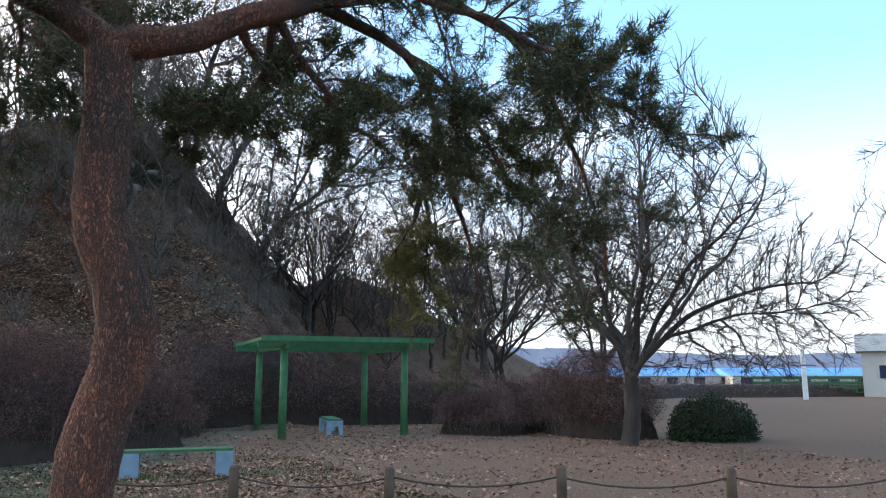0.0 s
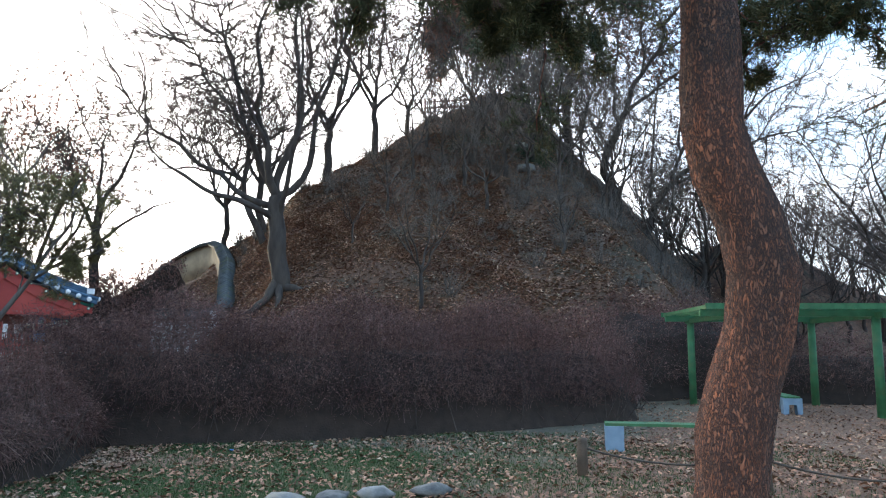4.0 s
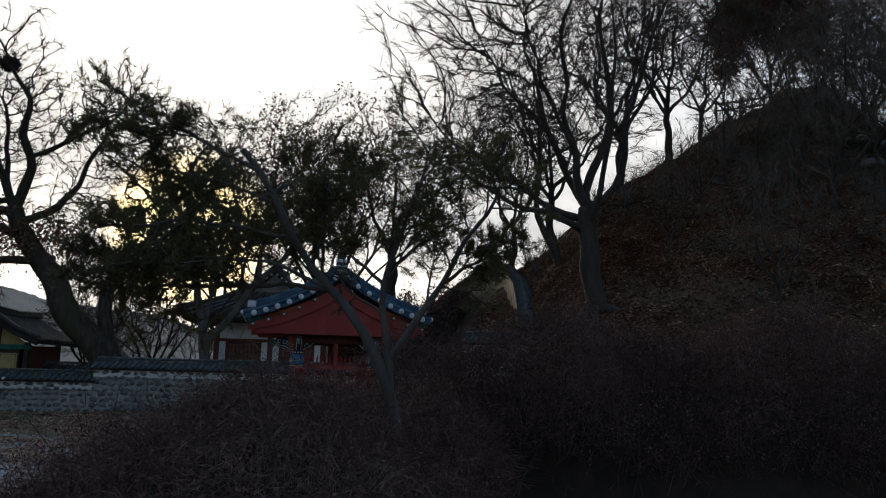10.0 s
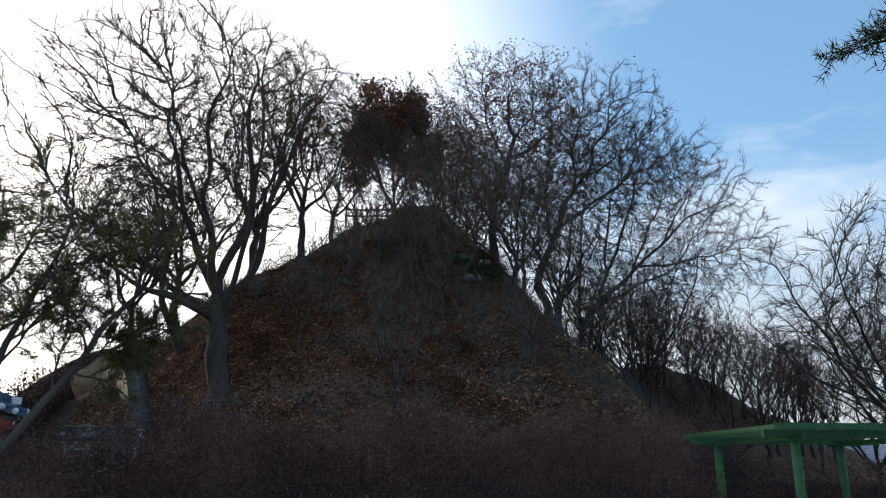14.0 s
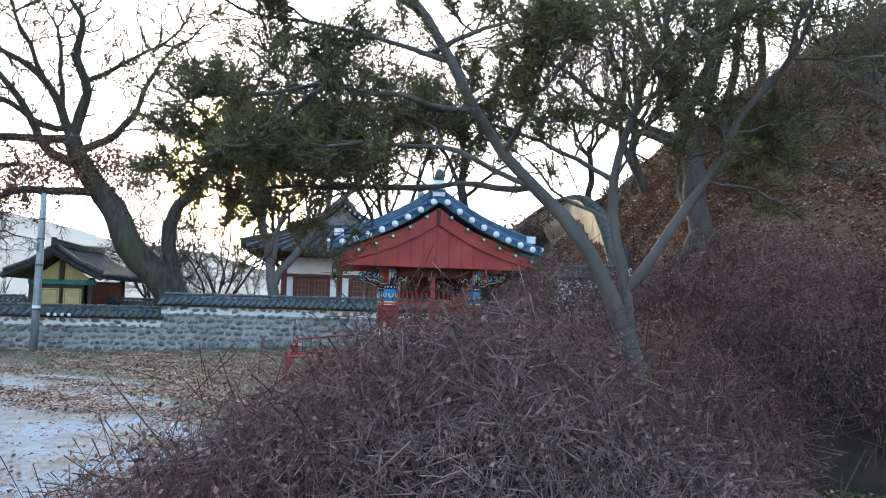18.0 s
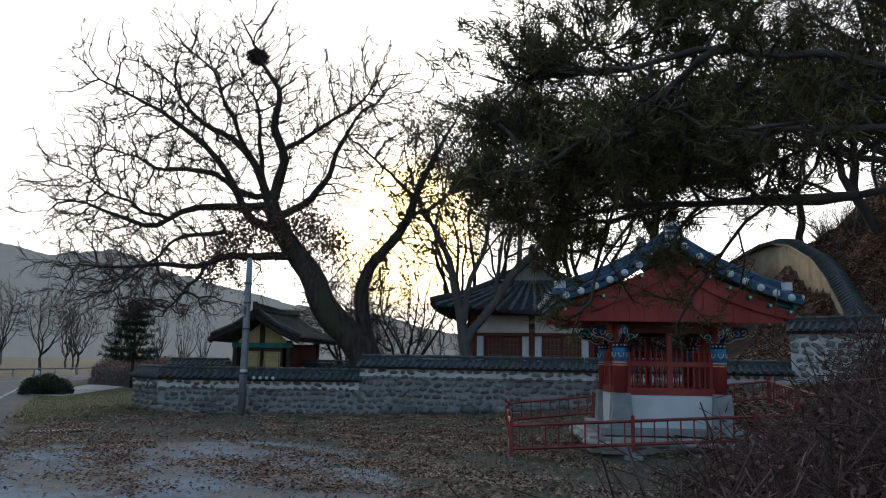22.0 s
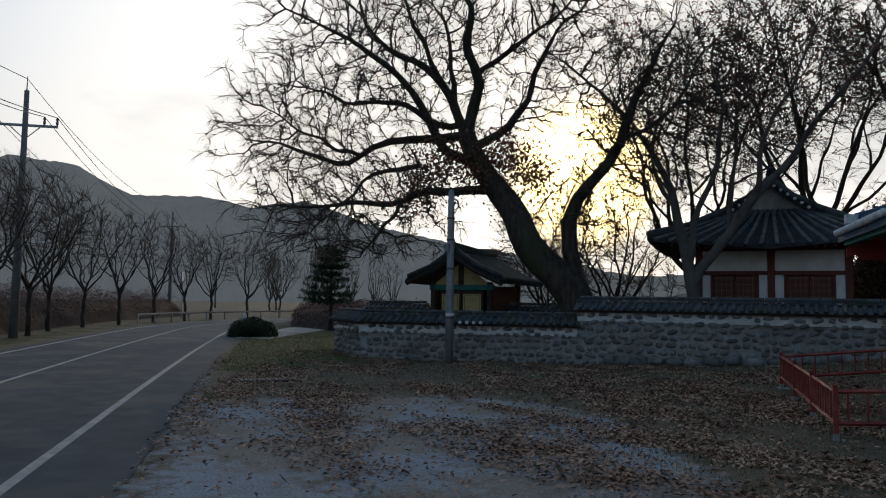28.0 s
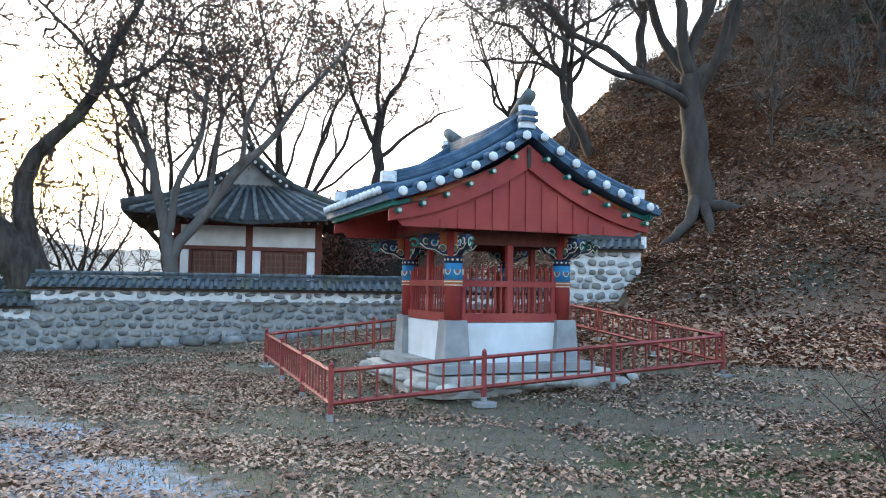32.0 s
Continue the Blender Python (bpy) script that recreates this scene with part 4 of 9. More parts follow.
def simple_limbs(r, height, stems, spread, fork, lean=(0, 0), subs=2):
    """A short bole that parts into crooked rising stems, each of which forks again."""
    rad = height * 0.0135
    w = height * 0.012

    def jog(q, k=1.0):
        return tuple(q[i] + r.normal(0, w * k) for i in range(3))
    top = (lean[0] * fork, lean[1] * fork, fork)
    limbs = [[(0, 0, -0.3), jog((top[0] * 0.3, top[1] * 0.3, fork * 0.5), 0.5), top]]
    radii = [(rad * 1.25, rad * 0.9)]
    for i in range(stems):
        a = 2 * math.pi * (i + r.uniform(-0.35, 0.35)) / stems
        out = spread * r.uniform(0.6, 1.1)
        h = (height - fork) * r.uniform(0.8, 1.0) * (1.04 - 0.25 * out / (spread * 1.1))
        f0 = fork * r.uniform(0.75, 1.0)
        x0, y0 = top[0] * f0 / fork, top[1] * f0 / fork

        def on(u, o, hh, aa):
            return (x0 + math.cos(aa) * o * u ** 0.8 + lean[0] * hh * 0.5 * u, y0 + math.sin(aa) * o * u ** 0.8 + lean[1] * hh * 0.5 * u, f0 + hh * u ** 1.12)
        line = [on(0, out, h, a)] + [jog(on(u, out, h, a)) for u in (0.22, 0.45, 0.7)] + [on(1.0, out, h, a)]
        limbs.append(line)
        radii.append((rad * 0.6, rad * 0.13))
        for s in range(subs):
            u0 = (0.22, 0.45)[s % 2]
            b = a + (1 if s % 2 else -1) * r.uniform(0.45, 0.9)
            st = np.array(line[1 + s % 2])
            en = np.array(on(r.uniform(0.85, 1.0), out * r.uniform(0.9, 1.35), h * r.uniform(0.72, 0.95), b))
            mid = st * 0.5 + en * 0.5
            limbs.append([tuple(st), jog(mid + np.array([math.cos(b), math.sin(b), -0.4]) * out * 0.08), tuple(en)])
            radii.append((rad * (0.36 - 0.08 * s), rad * 0.11))
    return limbs, radii


MID, THIN = (1500, 0.46), (620, 0.40)            # free points in a crown and the length of a step
# the great old tree behind the wall, two trunks that part low down, with a magpie nest
great_trunks = [
    [(0.75, 0, -0.3), (0.35, 0, 1.7), (-0.5, 0, 3.0), (-1.6, 0, 4.4), (-2.6, 0.1, 5.7), (-3.4, 0.1, 6.8), (-3.8, 0.1, 7.8)],
    [(1.1, 0.2, -0.3), (0.8, 0.2, 1.6), (0.25, 0.2, 2.9), (-0.15, 0.2, 4.1), (0.0, 0.1, 5.0), (0.85, 0, 6.4), (1.8, 0, 7.9), (2.1, 0, 9.15), (2.65, 0.1, 10.3), (3.6, 0.2, 11.7)],
    [(0.95, 0, 6.5), (1.5, -0.4, 7.3), (2.8, -0.8, 7.9), (3.7, -1.0, 9.0), (4.4, -1.1, 10.4)],
    [(1.75, 0, 7.9), (1.0, -0.3, 9.0), (0.2, -0.5, 9.8), (-0.6, -0.6, 10.4)]]
great_high = [
    [(-3.8, 0.1, 7.7), (-3.4, 0, 9.5), (-3.7, -0.1, 10.9), (-3.6, -0.2, 12.4), (-4.2, -0.4, 13.3), (-4.8, -0.5, 14.1), (-5.0, -0.6, 14.8)],
    [(-3.8, 0.1, 7.7), (-4.3, 0.4, 8.9), (-4.8, 0.7, 10.1), (-6.2, 0.9, 11.1), (-7.3, 1.2, 11.7), (-7.9, 1.5, 12.8), (-8.4, 1.8, 14.0)],
    [(-3.0, 0, 7.2), (-2.1, 0.2, 8.0), (-1.5, 0.4, 9.2), (-1.1, 0.5, 10.7), (-0.3, 0.7, 12.0), (0.6, 0.9, 13.0)],
    [(-3.6, 0, 10.1), (-2.8, -0.3, 10.4), (-1.9, -0.7, 11.0), (-0.9, -1.0, 11.4), (0.1, -1.4, 12.4)],
    [(-4.3, 0.1, 9.0), (-4.8, -0.2, 10.0), (-5.5, -0.6, 11.2), (-5.6, -0.9, 12.0), (-6.0, -1.3, 12.7), (-6.9, -1.6, 13.4)],
    [(-3.6, 0.1, 7.9), (-4.1, 0.7, 9.5), (-4.3, 1.3, 11.0), (-4.8, 1.8, 12.6), (-5.6, 2.4, 14.0)]]
great_low = [
    [(-3.3, 0, 6.4), (-4.2, -0.1, 6.7), (-4.9, -0.2, 7.1), (-5.0, -0.5, 8.0), (-5.1, -0.8, 8.8), (-6.2, -1.3, 9.7), (-8.2, -1.8, 11.2), (-9.9, -2.4, 11.8)],
    [(-4.0, 0.1, 7.7), (-5.3, 0.3, 7.9), (-6.6, 0.5, 7.8), (-7.7, 0.7, 7.1), (-8.5, 1.0, 6.8), (-10.3, 1.2, 7.2), (-12.6, 1.6, 7.9)],
    [(-4.2, 0.1, 8.3), (-5.2, 0.5, 8.5), (-6.1, 0.8, 9.3), (-7.1, 1.2, 9.4), (-8.5, 1.5, 9.6), (-9.8, 1.9, 10.1), (-11.1, 2.2, 10.7)],
    [(-2.9, 0, 5.7), (-3.8, -0.3, 5.7), (-6.1, -0.8, 5.3), (-7.1, -1.0, 5.0), (-8.0, -1.3, 5.2), (-10.2, -1.8, 5.0)],
    [(-6.0, -0.9, 5.2), (-6.6, -1.1, 4.3), (-7.3, -1.4, 3.2)],
    [(-5.4, -0.5, 6.6), (-7.0, 0.1, 6.6), (-7.8, 0.4, 6.0), (-8.8, 0.7, 5.2), (-9.9, 1.0, 4.3)],
    [(-7.7, 0.7, 7.0), (-8.8, 0.3, 7.3), (-10.1, 0, 8.1), (-11.2, -0.4, 8.8)]]
great_radii = [(0.72, 0.34), (0.40, 0.045), (0.11, 0.03), (0.09, 0.03), (0.23, 0.035), (0.2, 0.035), (0.17, 0.035), (0.12, 0.03), (0.13, 0.03), (0.14, 0.03), (0.2, 0.035), (0.18, 0.035), (0.14, 0.03), (0.18, 0.035), (0.08, 0.025), (0.1, 0.025), (0.09, 0.025)]
bare_tree("great_tree", -26.3, 30.6, great_trunks + great_high + great_low, great_radii, "huge bare old tree with two leaning trunks behind the stone wall", 11, n=13000, step=0.3, cloud=1.2, u0=0.3, bark=M_OLDBARK, yaw=37.5, z=0.0, low=3.2, tip=0.0115, sprigs=3, fine=1, out=0.5)
# a clump of dead leaves that clings to the knuckle of the trunk
_r = np.random.default_rng(13)
_e = np.array([(-3.6, -0.2, 6.6), (-4.6, -0.3, 6.9), (-5.2, -0.4, 6.2), (-2.6, 0.1, 7.0), (-1.9, 0.3, 6.9), (-1.3, 0.4, 6.3), (-5.6, -0.5, 5.4)])[_r.integers(0, 7, 2000)] + _r.normal(0, 0.46, (2000, 3))
tagged(part("dead_leaves", mesh_np("dead_leaves", *leaves_at(_r, _e, 0.07, 3, 0.12)), M_LEAF_DARK, [o for o in scene.objects if o.name == "great_tree"][0], "clinging brown dead leaves"), kind="stuff")


# ---- the enclosure wall of field stones with its tiled coping ----
def stone_mesh(seed):
    """A rounded, uneven field stone about one metre wide, flattened in y."""
    r = random.Random(seed)
    bm = bmesh.new()
    bmesh.ops.create_icosphere(bm, subdivisions=2, radius=0.5)
    for v in bm.verts:
        d = v.co.normalized()
        q = max(abs(d.x), abs(d.z)) ** 0.45
        f = 0.5 / max(q, 0.6) * (0.9 + 0.22 * noise.noise(d * 1.6 + Vector((seed * 3.1, 0, 0)))) + r.uniform(-0.015, 0.015)
        v.co = Vector((d.x * f * 1.05, d.y * 0.42, d.z * f))
    # the hidden back is cut away to keep the stone light
    bmesh.ops.delete(bm, geom=[f for f in bm.faces if f.calc_center_median().y > 0.12], context="FACES")
    me = bpy.data.meshes.new("stone")
    bm.to_mesh(me)
    bm.free()
    me.shade_smooth()
    me.materials.append(M_STONE)
    return me


STONES = [stone_mesh(i) for i in range(6)]
PALE_STONES, GREY_STONES = [s.copy() for s in STONES], [s.copy() for s in STONES]
for _list, _m in ((PALE_STONES, M_PALESTONE), (GREY_STONES, M_STONE_PALE)):
    for _s in _list:
        _s.materials.clear()
        _s.materials.append(_m)


def wall_run(name, p0, p1, z0a, z0b, zt, seed, cover=0.34, lime_rows=2, lime_all=False, parts=True, size=0.24, label=""):
    """A wall from p0 to p1 (its near face), standing on ground that rises from z0a to z0b, stones up to zt, tiles over that."""
    r = random.Random(seed)
    a, b = Vector((*p0, 0)), Vector((*p1, 0))
    L = (b - a).length
    ang = math.atan2(b.y - a.y, b.x - a.x)
    m = Matrix.Translation(a) @ Matrix.Rotation(ang, 4, "Z")
    th = 0.5
    body = Shape()
    body.prism([(0, min(z0a, z0b) - 0.6), (L, min(z0a, z0b) - 0.6), (L, zt), (0, zt)], 0.03, th)
    wall = part(name, body, M_LIME if lime_all else M_MORTAR, m=m)
    tagged(wall, label or "low wall of grey field stones in mortar under a tiled coping", "stone wall", kind="structure")
    if not lime_all:
        part("lime_band", Shape().box((L / 2, 0.02, zt - 0.065 * lime_rows), (L, 0.05, 0.13 * lime_rows)), M_LIME, wall, "white lime pointing")
    # stones in wavering courses
    rows = max(3, int((zt - min(z0a, z0b)) / (size * 0.78)))
    blocks, count = [], 0
    sv = [np.array([v.co for v in s.vertices]) for s in STONES]
    sf = [[tuple(p.vertices) for p in s.polygons] for s in STONES]
    rest = Shape()
    for j in range(rows + 1):
        x = -size * r.uniform(0, 0.6)
        zc = zt - size * 0.78 * (j + 0.5)
        while x < L:
            w = size * r.uniform(0.6, 1.3)
            h = size * 0.78 * r.uniform(0.66, 1.0)
            cx = x + w / 2
            zz = zc + r.uniform(-0.045, 0.045)
            x += w * (1.14 if lime_all else 1.3 if j < lime_rows else 1.2)
            h *= 0.98 if lime_all else 0.8 if j < lime_rows else 0.94
            w *= 0.98
            if not 0.05 < cx < L - 0.05 or zz < z0a + (z0b - z0a) * cx / L - 0.05:
                continue
            k = r.randrange(6)
            mm = Matrix.Translation((cx, -0.012 if j < lime_rows and not lime_all else 0.015, zz)) @ Matrix.Rotation(r.uniform(-0.45, 0.45), 4, "Y") @ Matrix.Diagonal((w, 0.12, h, 1))
            if parts and count < 300:
                o = new("stone", (GREY_STONES if lime_all else STONES)[k])
                o.parent = wall
                o.matrix_basis = mm
                count += 1
            else:
                rest.add([mm @ Vector(v) for v in sv[k]], sf[k])
    if rest.v:
        tagged(part("stones", rest, M_STONE_J, wall, smooth=True), kind="stuff")
    # coping: two slopes of tiles, a ridge of stacked flat tiles and a round cap
    c0, c1 = zt, zt + cover
    part("coping_bed", Shape().prism([(-0.06, c0 - 0.02), (L + 0.06, c0 - 0.02), (L + 0.06, c0 + 0.05), (-0.06, c0 + 0.05)], -0.10, th + 0.1), M_DARKWOOD, wall)
    slope = Shape()
    slope.add([(-0.08, -0.17, c0 + 0.05), (L + 0.08, -0.17, c0 + 0.05), (L + 0.08, th / 2, c1 - 0.09), (-0.08, th / 2, c1 - 0.09), (L + 0.08, th + 0.17, c0 + 0.05), (-0.08, th + 0.17, c0 + 0.05)], [(0, 1, 2, 3), (3, 2, 4, 5), (0, 3, 5), (1, 4, 2), (0, 5, 4, 1)])
    part("tile_bed", slope, M_TILE, wall)
    tile = Shape()
    n = 7
    pr = [(math.cos(math.pi * i / (n - 1)) * 0.062, math.sin(math.pi * i / (n - 1)) * 0.055) for i in range(n)]
    vs = [(x, -0.20, c0 + 0.055 + z) for x, z in pr] + [(x, th / 2 - 0.04, c1 - 0.10 + z) for x, z in pr]
    tile.add(vs, [(i, i + 1, n + i + 1, n + i) for i in range(n - 1)] + [tuple(range(n))])
    me = tile.mesh("tile", True)
    me.materials.append(M_TILE)
    k = int(L / 0.21)
    for i in range(k):
        o = new("tile", me)
        o.parent = wall
        o.matrix_basis = Matrix.Translation(((i + 0.5) * L / k, r.uniform(-0.012, 0.012), r.uniform(-0.008, 0.008)))
    rid = Shape()
    for q in range(3):
        rid.box((L / 2, th / 2, c1 - 0.1 + 0.032 * q), (L + 0.14, 0.24 - 0.03 * q, 0.024))
    part("ridge", rid, M_TILE, wall)
    seg = int(L / 0.32)
    capm = Shape().tube([(-0.15, 0, 0), (0.155, 0, 0)], 0.07, 8, flat=0.75).mesh("ridge_tile", True)
    capm.materials.append(M_TILE)
    for i in range(seg):
        o = new("ridge_tile", capm)
        o.parent = wall
        o.matrix_basis = Matrix.Translation(((i + 0.5) * L / seg, th / 2, c1 + 0.01 + r.uniform(-0.006, 0.006)))
    return wall


W_L, W_C, W_J, W_X, W_E = (-31.7, 24.35), (-28.35, 22.85), (-23.1, 26.45), (-10.9, 30.75), (-8.6, 30.45)
w0 = wall_run("wall_west", W_L, W_C, 0.0, 0.0, 1.03, 1, cover=0.38, size=0.22)
w1 = wall_run("wall_front", W_C, W_J, 0.0, 0.05, 1.05, 2, cover=0.36, size=0.22)
w2 = wall_run("wall_middle", W_J, W_X, 0.05, 1.2, 1.50, 3, cover=0.38, size=0.24)
w3 = wall_run("wall_east", W_X, W_E, 1.2, 1.6, 2.72, 4, cover=0.42, lime_all=True, size=0.28, label="stone wall with broad white lime joints under a tiled coping")
# rough squarish blocks at the foot of the middle run
_r = random.Random(14)
_x = 0.7
while _x < 6.6:
    _w, _h = _r.uniform(0.34, 0.62), _r.uniform(0.22, 0.32)
    part("foot_block", STONES[int(_x * 7) % 6], None, w2, "rough mossy block", m=Matrix.Translation((_x + _w / 2, 0.0, 0.09 + 0.045 * _x + _h / 2 - 0.1 + _r.uniform(-0.04, 0.04))) @ Matrix.Rotation(_r.uniform(-0.15, 0.15), 4, "Y") @ Matrix.Diagonal((_w, 0.3, _h * _r.uniform(0.9, 1.3), 1)))
    _x += _w
# four whitewashed tile ends on the front run
for i in range(4):
    part("tile_end", Shape().lathe([(0.0, 0), (0.05, 0.0), (0.055, 0.03), (0.03, 0.05)], 8), M_TILE_END, w1, m=Matrix.Translation((3.05 + 0.2 * i, -0.22, 1.13)) @ Matrix.Rotation(radians(90), 4, "X"))
# plastered end of the east wall
part("end_tile", Shape().box((0, 0, 0), (0.14, 0.5, 0.3), bev=0.04), M_TILE_END, w3, m=Matrix.Translation((2.40, 0.25, 2.95)))


# ---- roofs ----
def roll_rows(parent, name, top, low, n, rad, material, sag=0.06, end=None, end_r=0.075, steps=7):
    """Rows of half-round tiles from a top line to an eave line; the rows hang in a slight curve. top, low: pairs of points."""
    t0, t1, l0, l1 = (Vector(p) for p in (*top, *low))
    for i in range(n):
        f = (i + 0.5) / n
        a, b = t0.lerp(t1, f), l0.lerp(l1, f)
        pts = []
        for k in range(steps):
            u = k / (steps - 1)
            p = a.lerp(b, u)
            p.z -= sag * 4 * u * (1 - u)
            pts.append(p)
        s = Shape().tube(pts, rad, 6)
        part(name, s, material, parent, smooth=True)
        if end is not None:
            d = (pts[-1] - pts[-2]).normalized()
            q = pts[-1] + d * 0.01
            me = Shape().lathe([(0.0, -0.02), (end_r, -0.02), (end_r * 1.05, 0.01), (end_r * 0.8, 0.035), (0, 0.045)], 10)
            part("tile_end", me, end, parent, smooth=True, m=Matrix.Translation(q) @ d.to_track_quat("Z", "Y").to_matrix().to_4x4())


def roof_sheet(corners, sag, thick, rows=8):
    """A curved roof slope with thickness: corners top-left, top-right, low-right, low-left."""
    a, b, c, d = (Vector(p) for p in corners)
    up, dn = [], []
    for k in range(rows):
        u = k / (rows - 1)
        for s0, s1 in ((a, d), (b, c)):
            p = s0.lerp(s1, u)
            p.z -= sag * 4 * u * (1 - u)
            up.append(p)
            dn.append(p - Vector((0, 0, thick)))
    n = len(up)
    fs = []
    for k in range(rows - 1):
        i = 2 * k
        fs += [(i, i + 2, i + 3, i + 1), (n + i, n + i + 1, n + i + 3, n + i + 2), (i, n + i, n + i + 2, i + 2), (i + 1, i + 3, n + i + 3, n + i + 1)]
    fs += [(0, 1, n + 1, n), (n - 2, 2 * n - 2, 2 * n - 1, n - 1)]
    return Shape().add(up + dn, fs)


# ---- the memorial pavilion ----
PAV = pose(-12.35, 22.56, 0.0, 0, 0, 28.4)
pav = thing("memorial_pavilion", PAV, "small red wooden memorial pavilion with blue-grey tiled gable roof", "pavilion")
PX, PY, Z_SLAB, Z_PIER, Z_BEAM = 0.93, 0.97, 0.56, 1.20, 2.52
RX, RY, Z_EAVE, Z_TOP = 2.15, 1.62, 2.95, 4.02


def build_pavilion():
    part("plinth", Shape().box((0.15, 0.1, 0.26), (3.4, 3.2, 0.30), bev=0.25), M_PALESTONE, pav, "pale cracked concrete plinth")
    rr = random.Random(9)
    for side in range(4):
        for k in range(7):
            u = -1.6 + (k + 0.5) * 3.2 / 7 + rr.uniform(-0.06, 0.06)
            x, y = ((u, -1.62), (1.80, u), (u, 1.82), (-1.6, u))[side]
            part("edging_stone", PALE_STONES[(k + side) % 6], None, pav, m=Matrix.Translation((x + 0.1, y + rr.uniform(-0.06, 0.06), 0.30 + rr.uniform(-0.04, 0.03))) @ Matrix.Rotation(side * radians(90) + rr.uniform(-0.2, 0.2), 4, "Z") @ Matrix.Diagonal((rr.uniform(0.34, 0.52), 0.4, rr.uniform(0.15, 0.22), 1)))
    part("slab", Shape().box((0, 0, 0.50), (2.7, 2.75, 0.12), bev=0.06), M_CONC, pav)
    for sx in (-1, 1):
        for sy in (-1, 1):
            c = (sx * PX, sy * PY)
            p = Shape()
            p.add([(c[0] + q * x, c[1] + q * y, z) for z, q in ((Z_SLAB - 0.02, 0.205), (Z_PIER, 0.165)) for x, y in ((-1, -1), (1, -1), (1, 1), (-1, 1))], [(3, 2, 1, 0), (4, 5, 6, 7), (0, 1, 5, 4), (1, 2, 6, 5), (2, 3, 7, 6), (3, 0, 4, 7)])
            part("pier", p, M_CONC, pav, "grey concrete pier")
            col = part("column", Shape().lathe([(0.135, 0), (0.135, Z_BEAM - Z_PIER)], 16, (c[0], c[1], Z_PIER)), M_RED, pav, smooth=True)
            for nm, z0, z1, mt, rr in (("blue_band", 1.80, 2.05, M_BLUE, 0.139), ("dark_band", 2.05, 2.15, M_NAVY, 0.140), ("white_band", 1.765, 1.785, M_CREAM, 0.140), ("white_band", 1.715, 1.73, M_CREAM, 0.1395), ("orange_band", 1.73, 1.765, M_ORANGE, 0.1385), ("orange_band", 1.785, 1.80, M_ORANGE, 0.1388)):
                part(nm, Shape().lathe([(rr, 0), (rr, z1 - z0)], 16, (c[0], c[1], z0)), mt, col, smooth=True)
            for k in range(12):
                t = 2 * math.pi * k / 12
                part("dot", Shape().lathe([(0.018, 0), (0.018, 0.006)], 8), M_CREAM, col, m=Matrix.Translation((c[0] + 0.138 * math.cos(t), c[1] + 0.138 * math.sin(t), 2.10)) @ Matrix.Rotation(t, 4, "Z") @ Matrix.Rotation(radians(90), 4, "Y"))
            for k in range(6):
                t = 2 * math.pi * (k + 0.5) / 6
                pts = [(0, 0.05 * math.cos(u), 0.07 * math.sin(u)) for u in np.linspace(math.pi * 0.95, math.pi * 2.05, 7)]
                part("painted_loop", Shape().tube(pts, 0.009, 5), M_CREAM, col, m=Matrix.Translation((c[0] + 0.141 * math.cos(t), c[1] + 0.141 * math.sin(t), 1.95)) @ Matrix.Rotation(t, 4, "Z"))
                part("painted_heart", Shape().lathe([(0.02, 0), (0.02, 0.008)], 8), M_ORANGE, col, m=Matrix.Translation((c[0] + 0.137 * math.cos(t), c[1] + 0.137 * math.sin(t), 1.93)) @ Matrix.Rotation(t, 4, "Z") @ Matrix.Rotation(radians(90), 4, "Y"))
            # scrolled brackets over the column, outward along both axes
            for ax, ay in ((sx, 0), (0, sy), (-sx, 0), (0, -sy)):
                ang = math.atan2(ay, ax)
                outw = (ax == sx and ay == 0) or (ay == sy and ax == 0)
                ln = 0.58 if outw else 0.36
                bm = Matrix.Translation((c[0], c[1], 2.13)) @ Matrix.Rotation(ang, 4, "Z")
                br = part("bracket", Shape().prism([(0.1, 0.02), (ln * 0.35, 0.03), (ln * 0.55, 0.10), (ln * 0.8, 0.12), (ln, 0.20), (ln * 0.9, 0.33), (0.1, 0.37)], -0.045, 0.045), M_NAVY, pav, "carved bracket with painted scrolls", m=bm)
                for mt, x0, z0, rad, turn0, w in ((M_CREAM, 0.20, 0.13, 0.070, 0.0, 0.010), (M_CREAM, 0.34, 0.22, 0.065, 2.6, 0.010), (M_CREAM, 0.47, 0.24, 0.055, 4.2, 0.010), (M_TEAL, 0.20, 0.13, 0.045, 0.8, 0.016), (M_BLUE, 0.34, 0.22, 0.040, 3.4, 0.015), (M_ORANGE, 0.22, 0.29, 0.035, 1.0, 0.013), (M_TEAL, 0.47, 0.24, 0.03, 5.0, 0.013)):
                    if x0 > ln - 0.04:
                        continue
                    for yy in (-0.052, 0.052):
                        pts = [(x0 + rad * (1 - 0.1 * q) * math.cos(turn0 + q), yy, z0 + rad * (1 - 0.1 * q) * math.sin(turn0 + q)) for q in np.linspace(0, 5.2, 10)]
                        part("scroll", Shape().tube(pts, w, 5), mt, br, smooth=True)
                for yy in (-0.05, 0.05):
                    edge = [(0.12, yy, 0.035), (ln * 0.35, yy, 0.04), (ln * 0.55, yy, 0.11), (ln * 0.8, yy, 0.13), (ln * 0.97, yy, 0.20)]
                    part("painted_edge", Shape().tube(edge, 0.010, 5), M_CREAM, br, smooth=True)
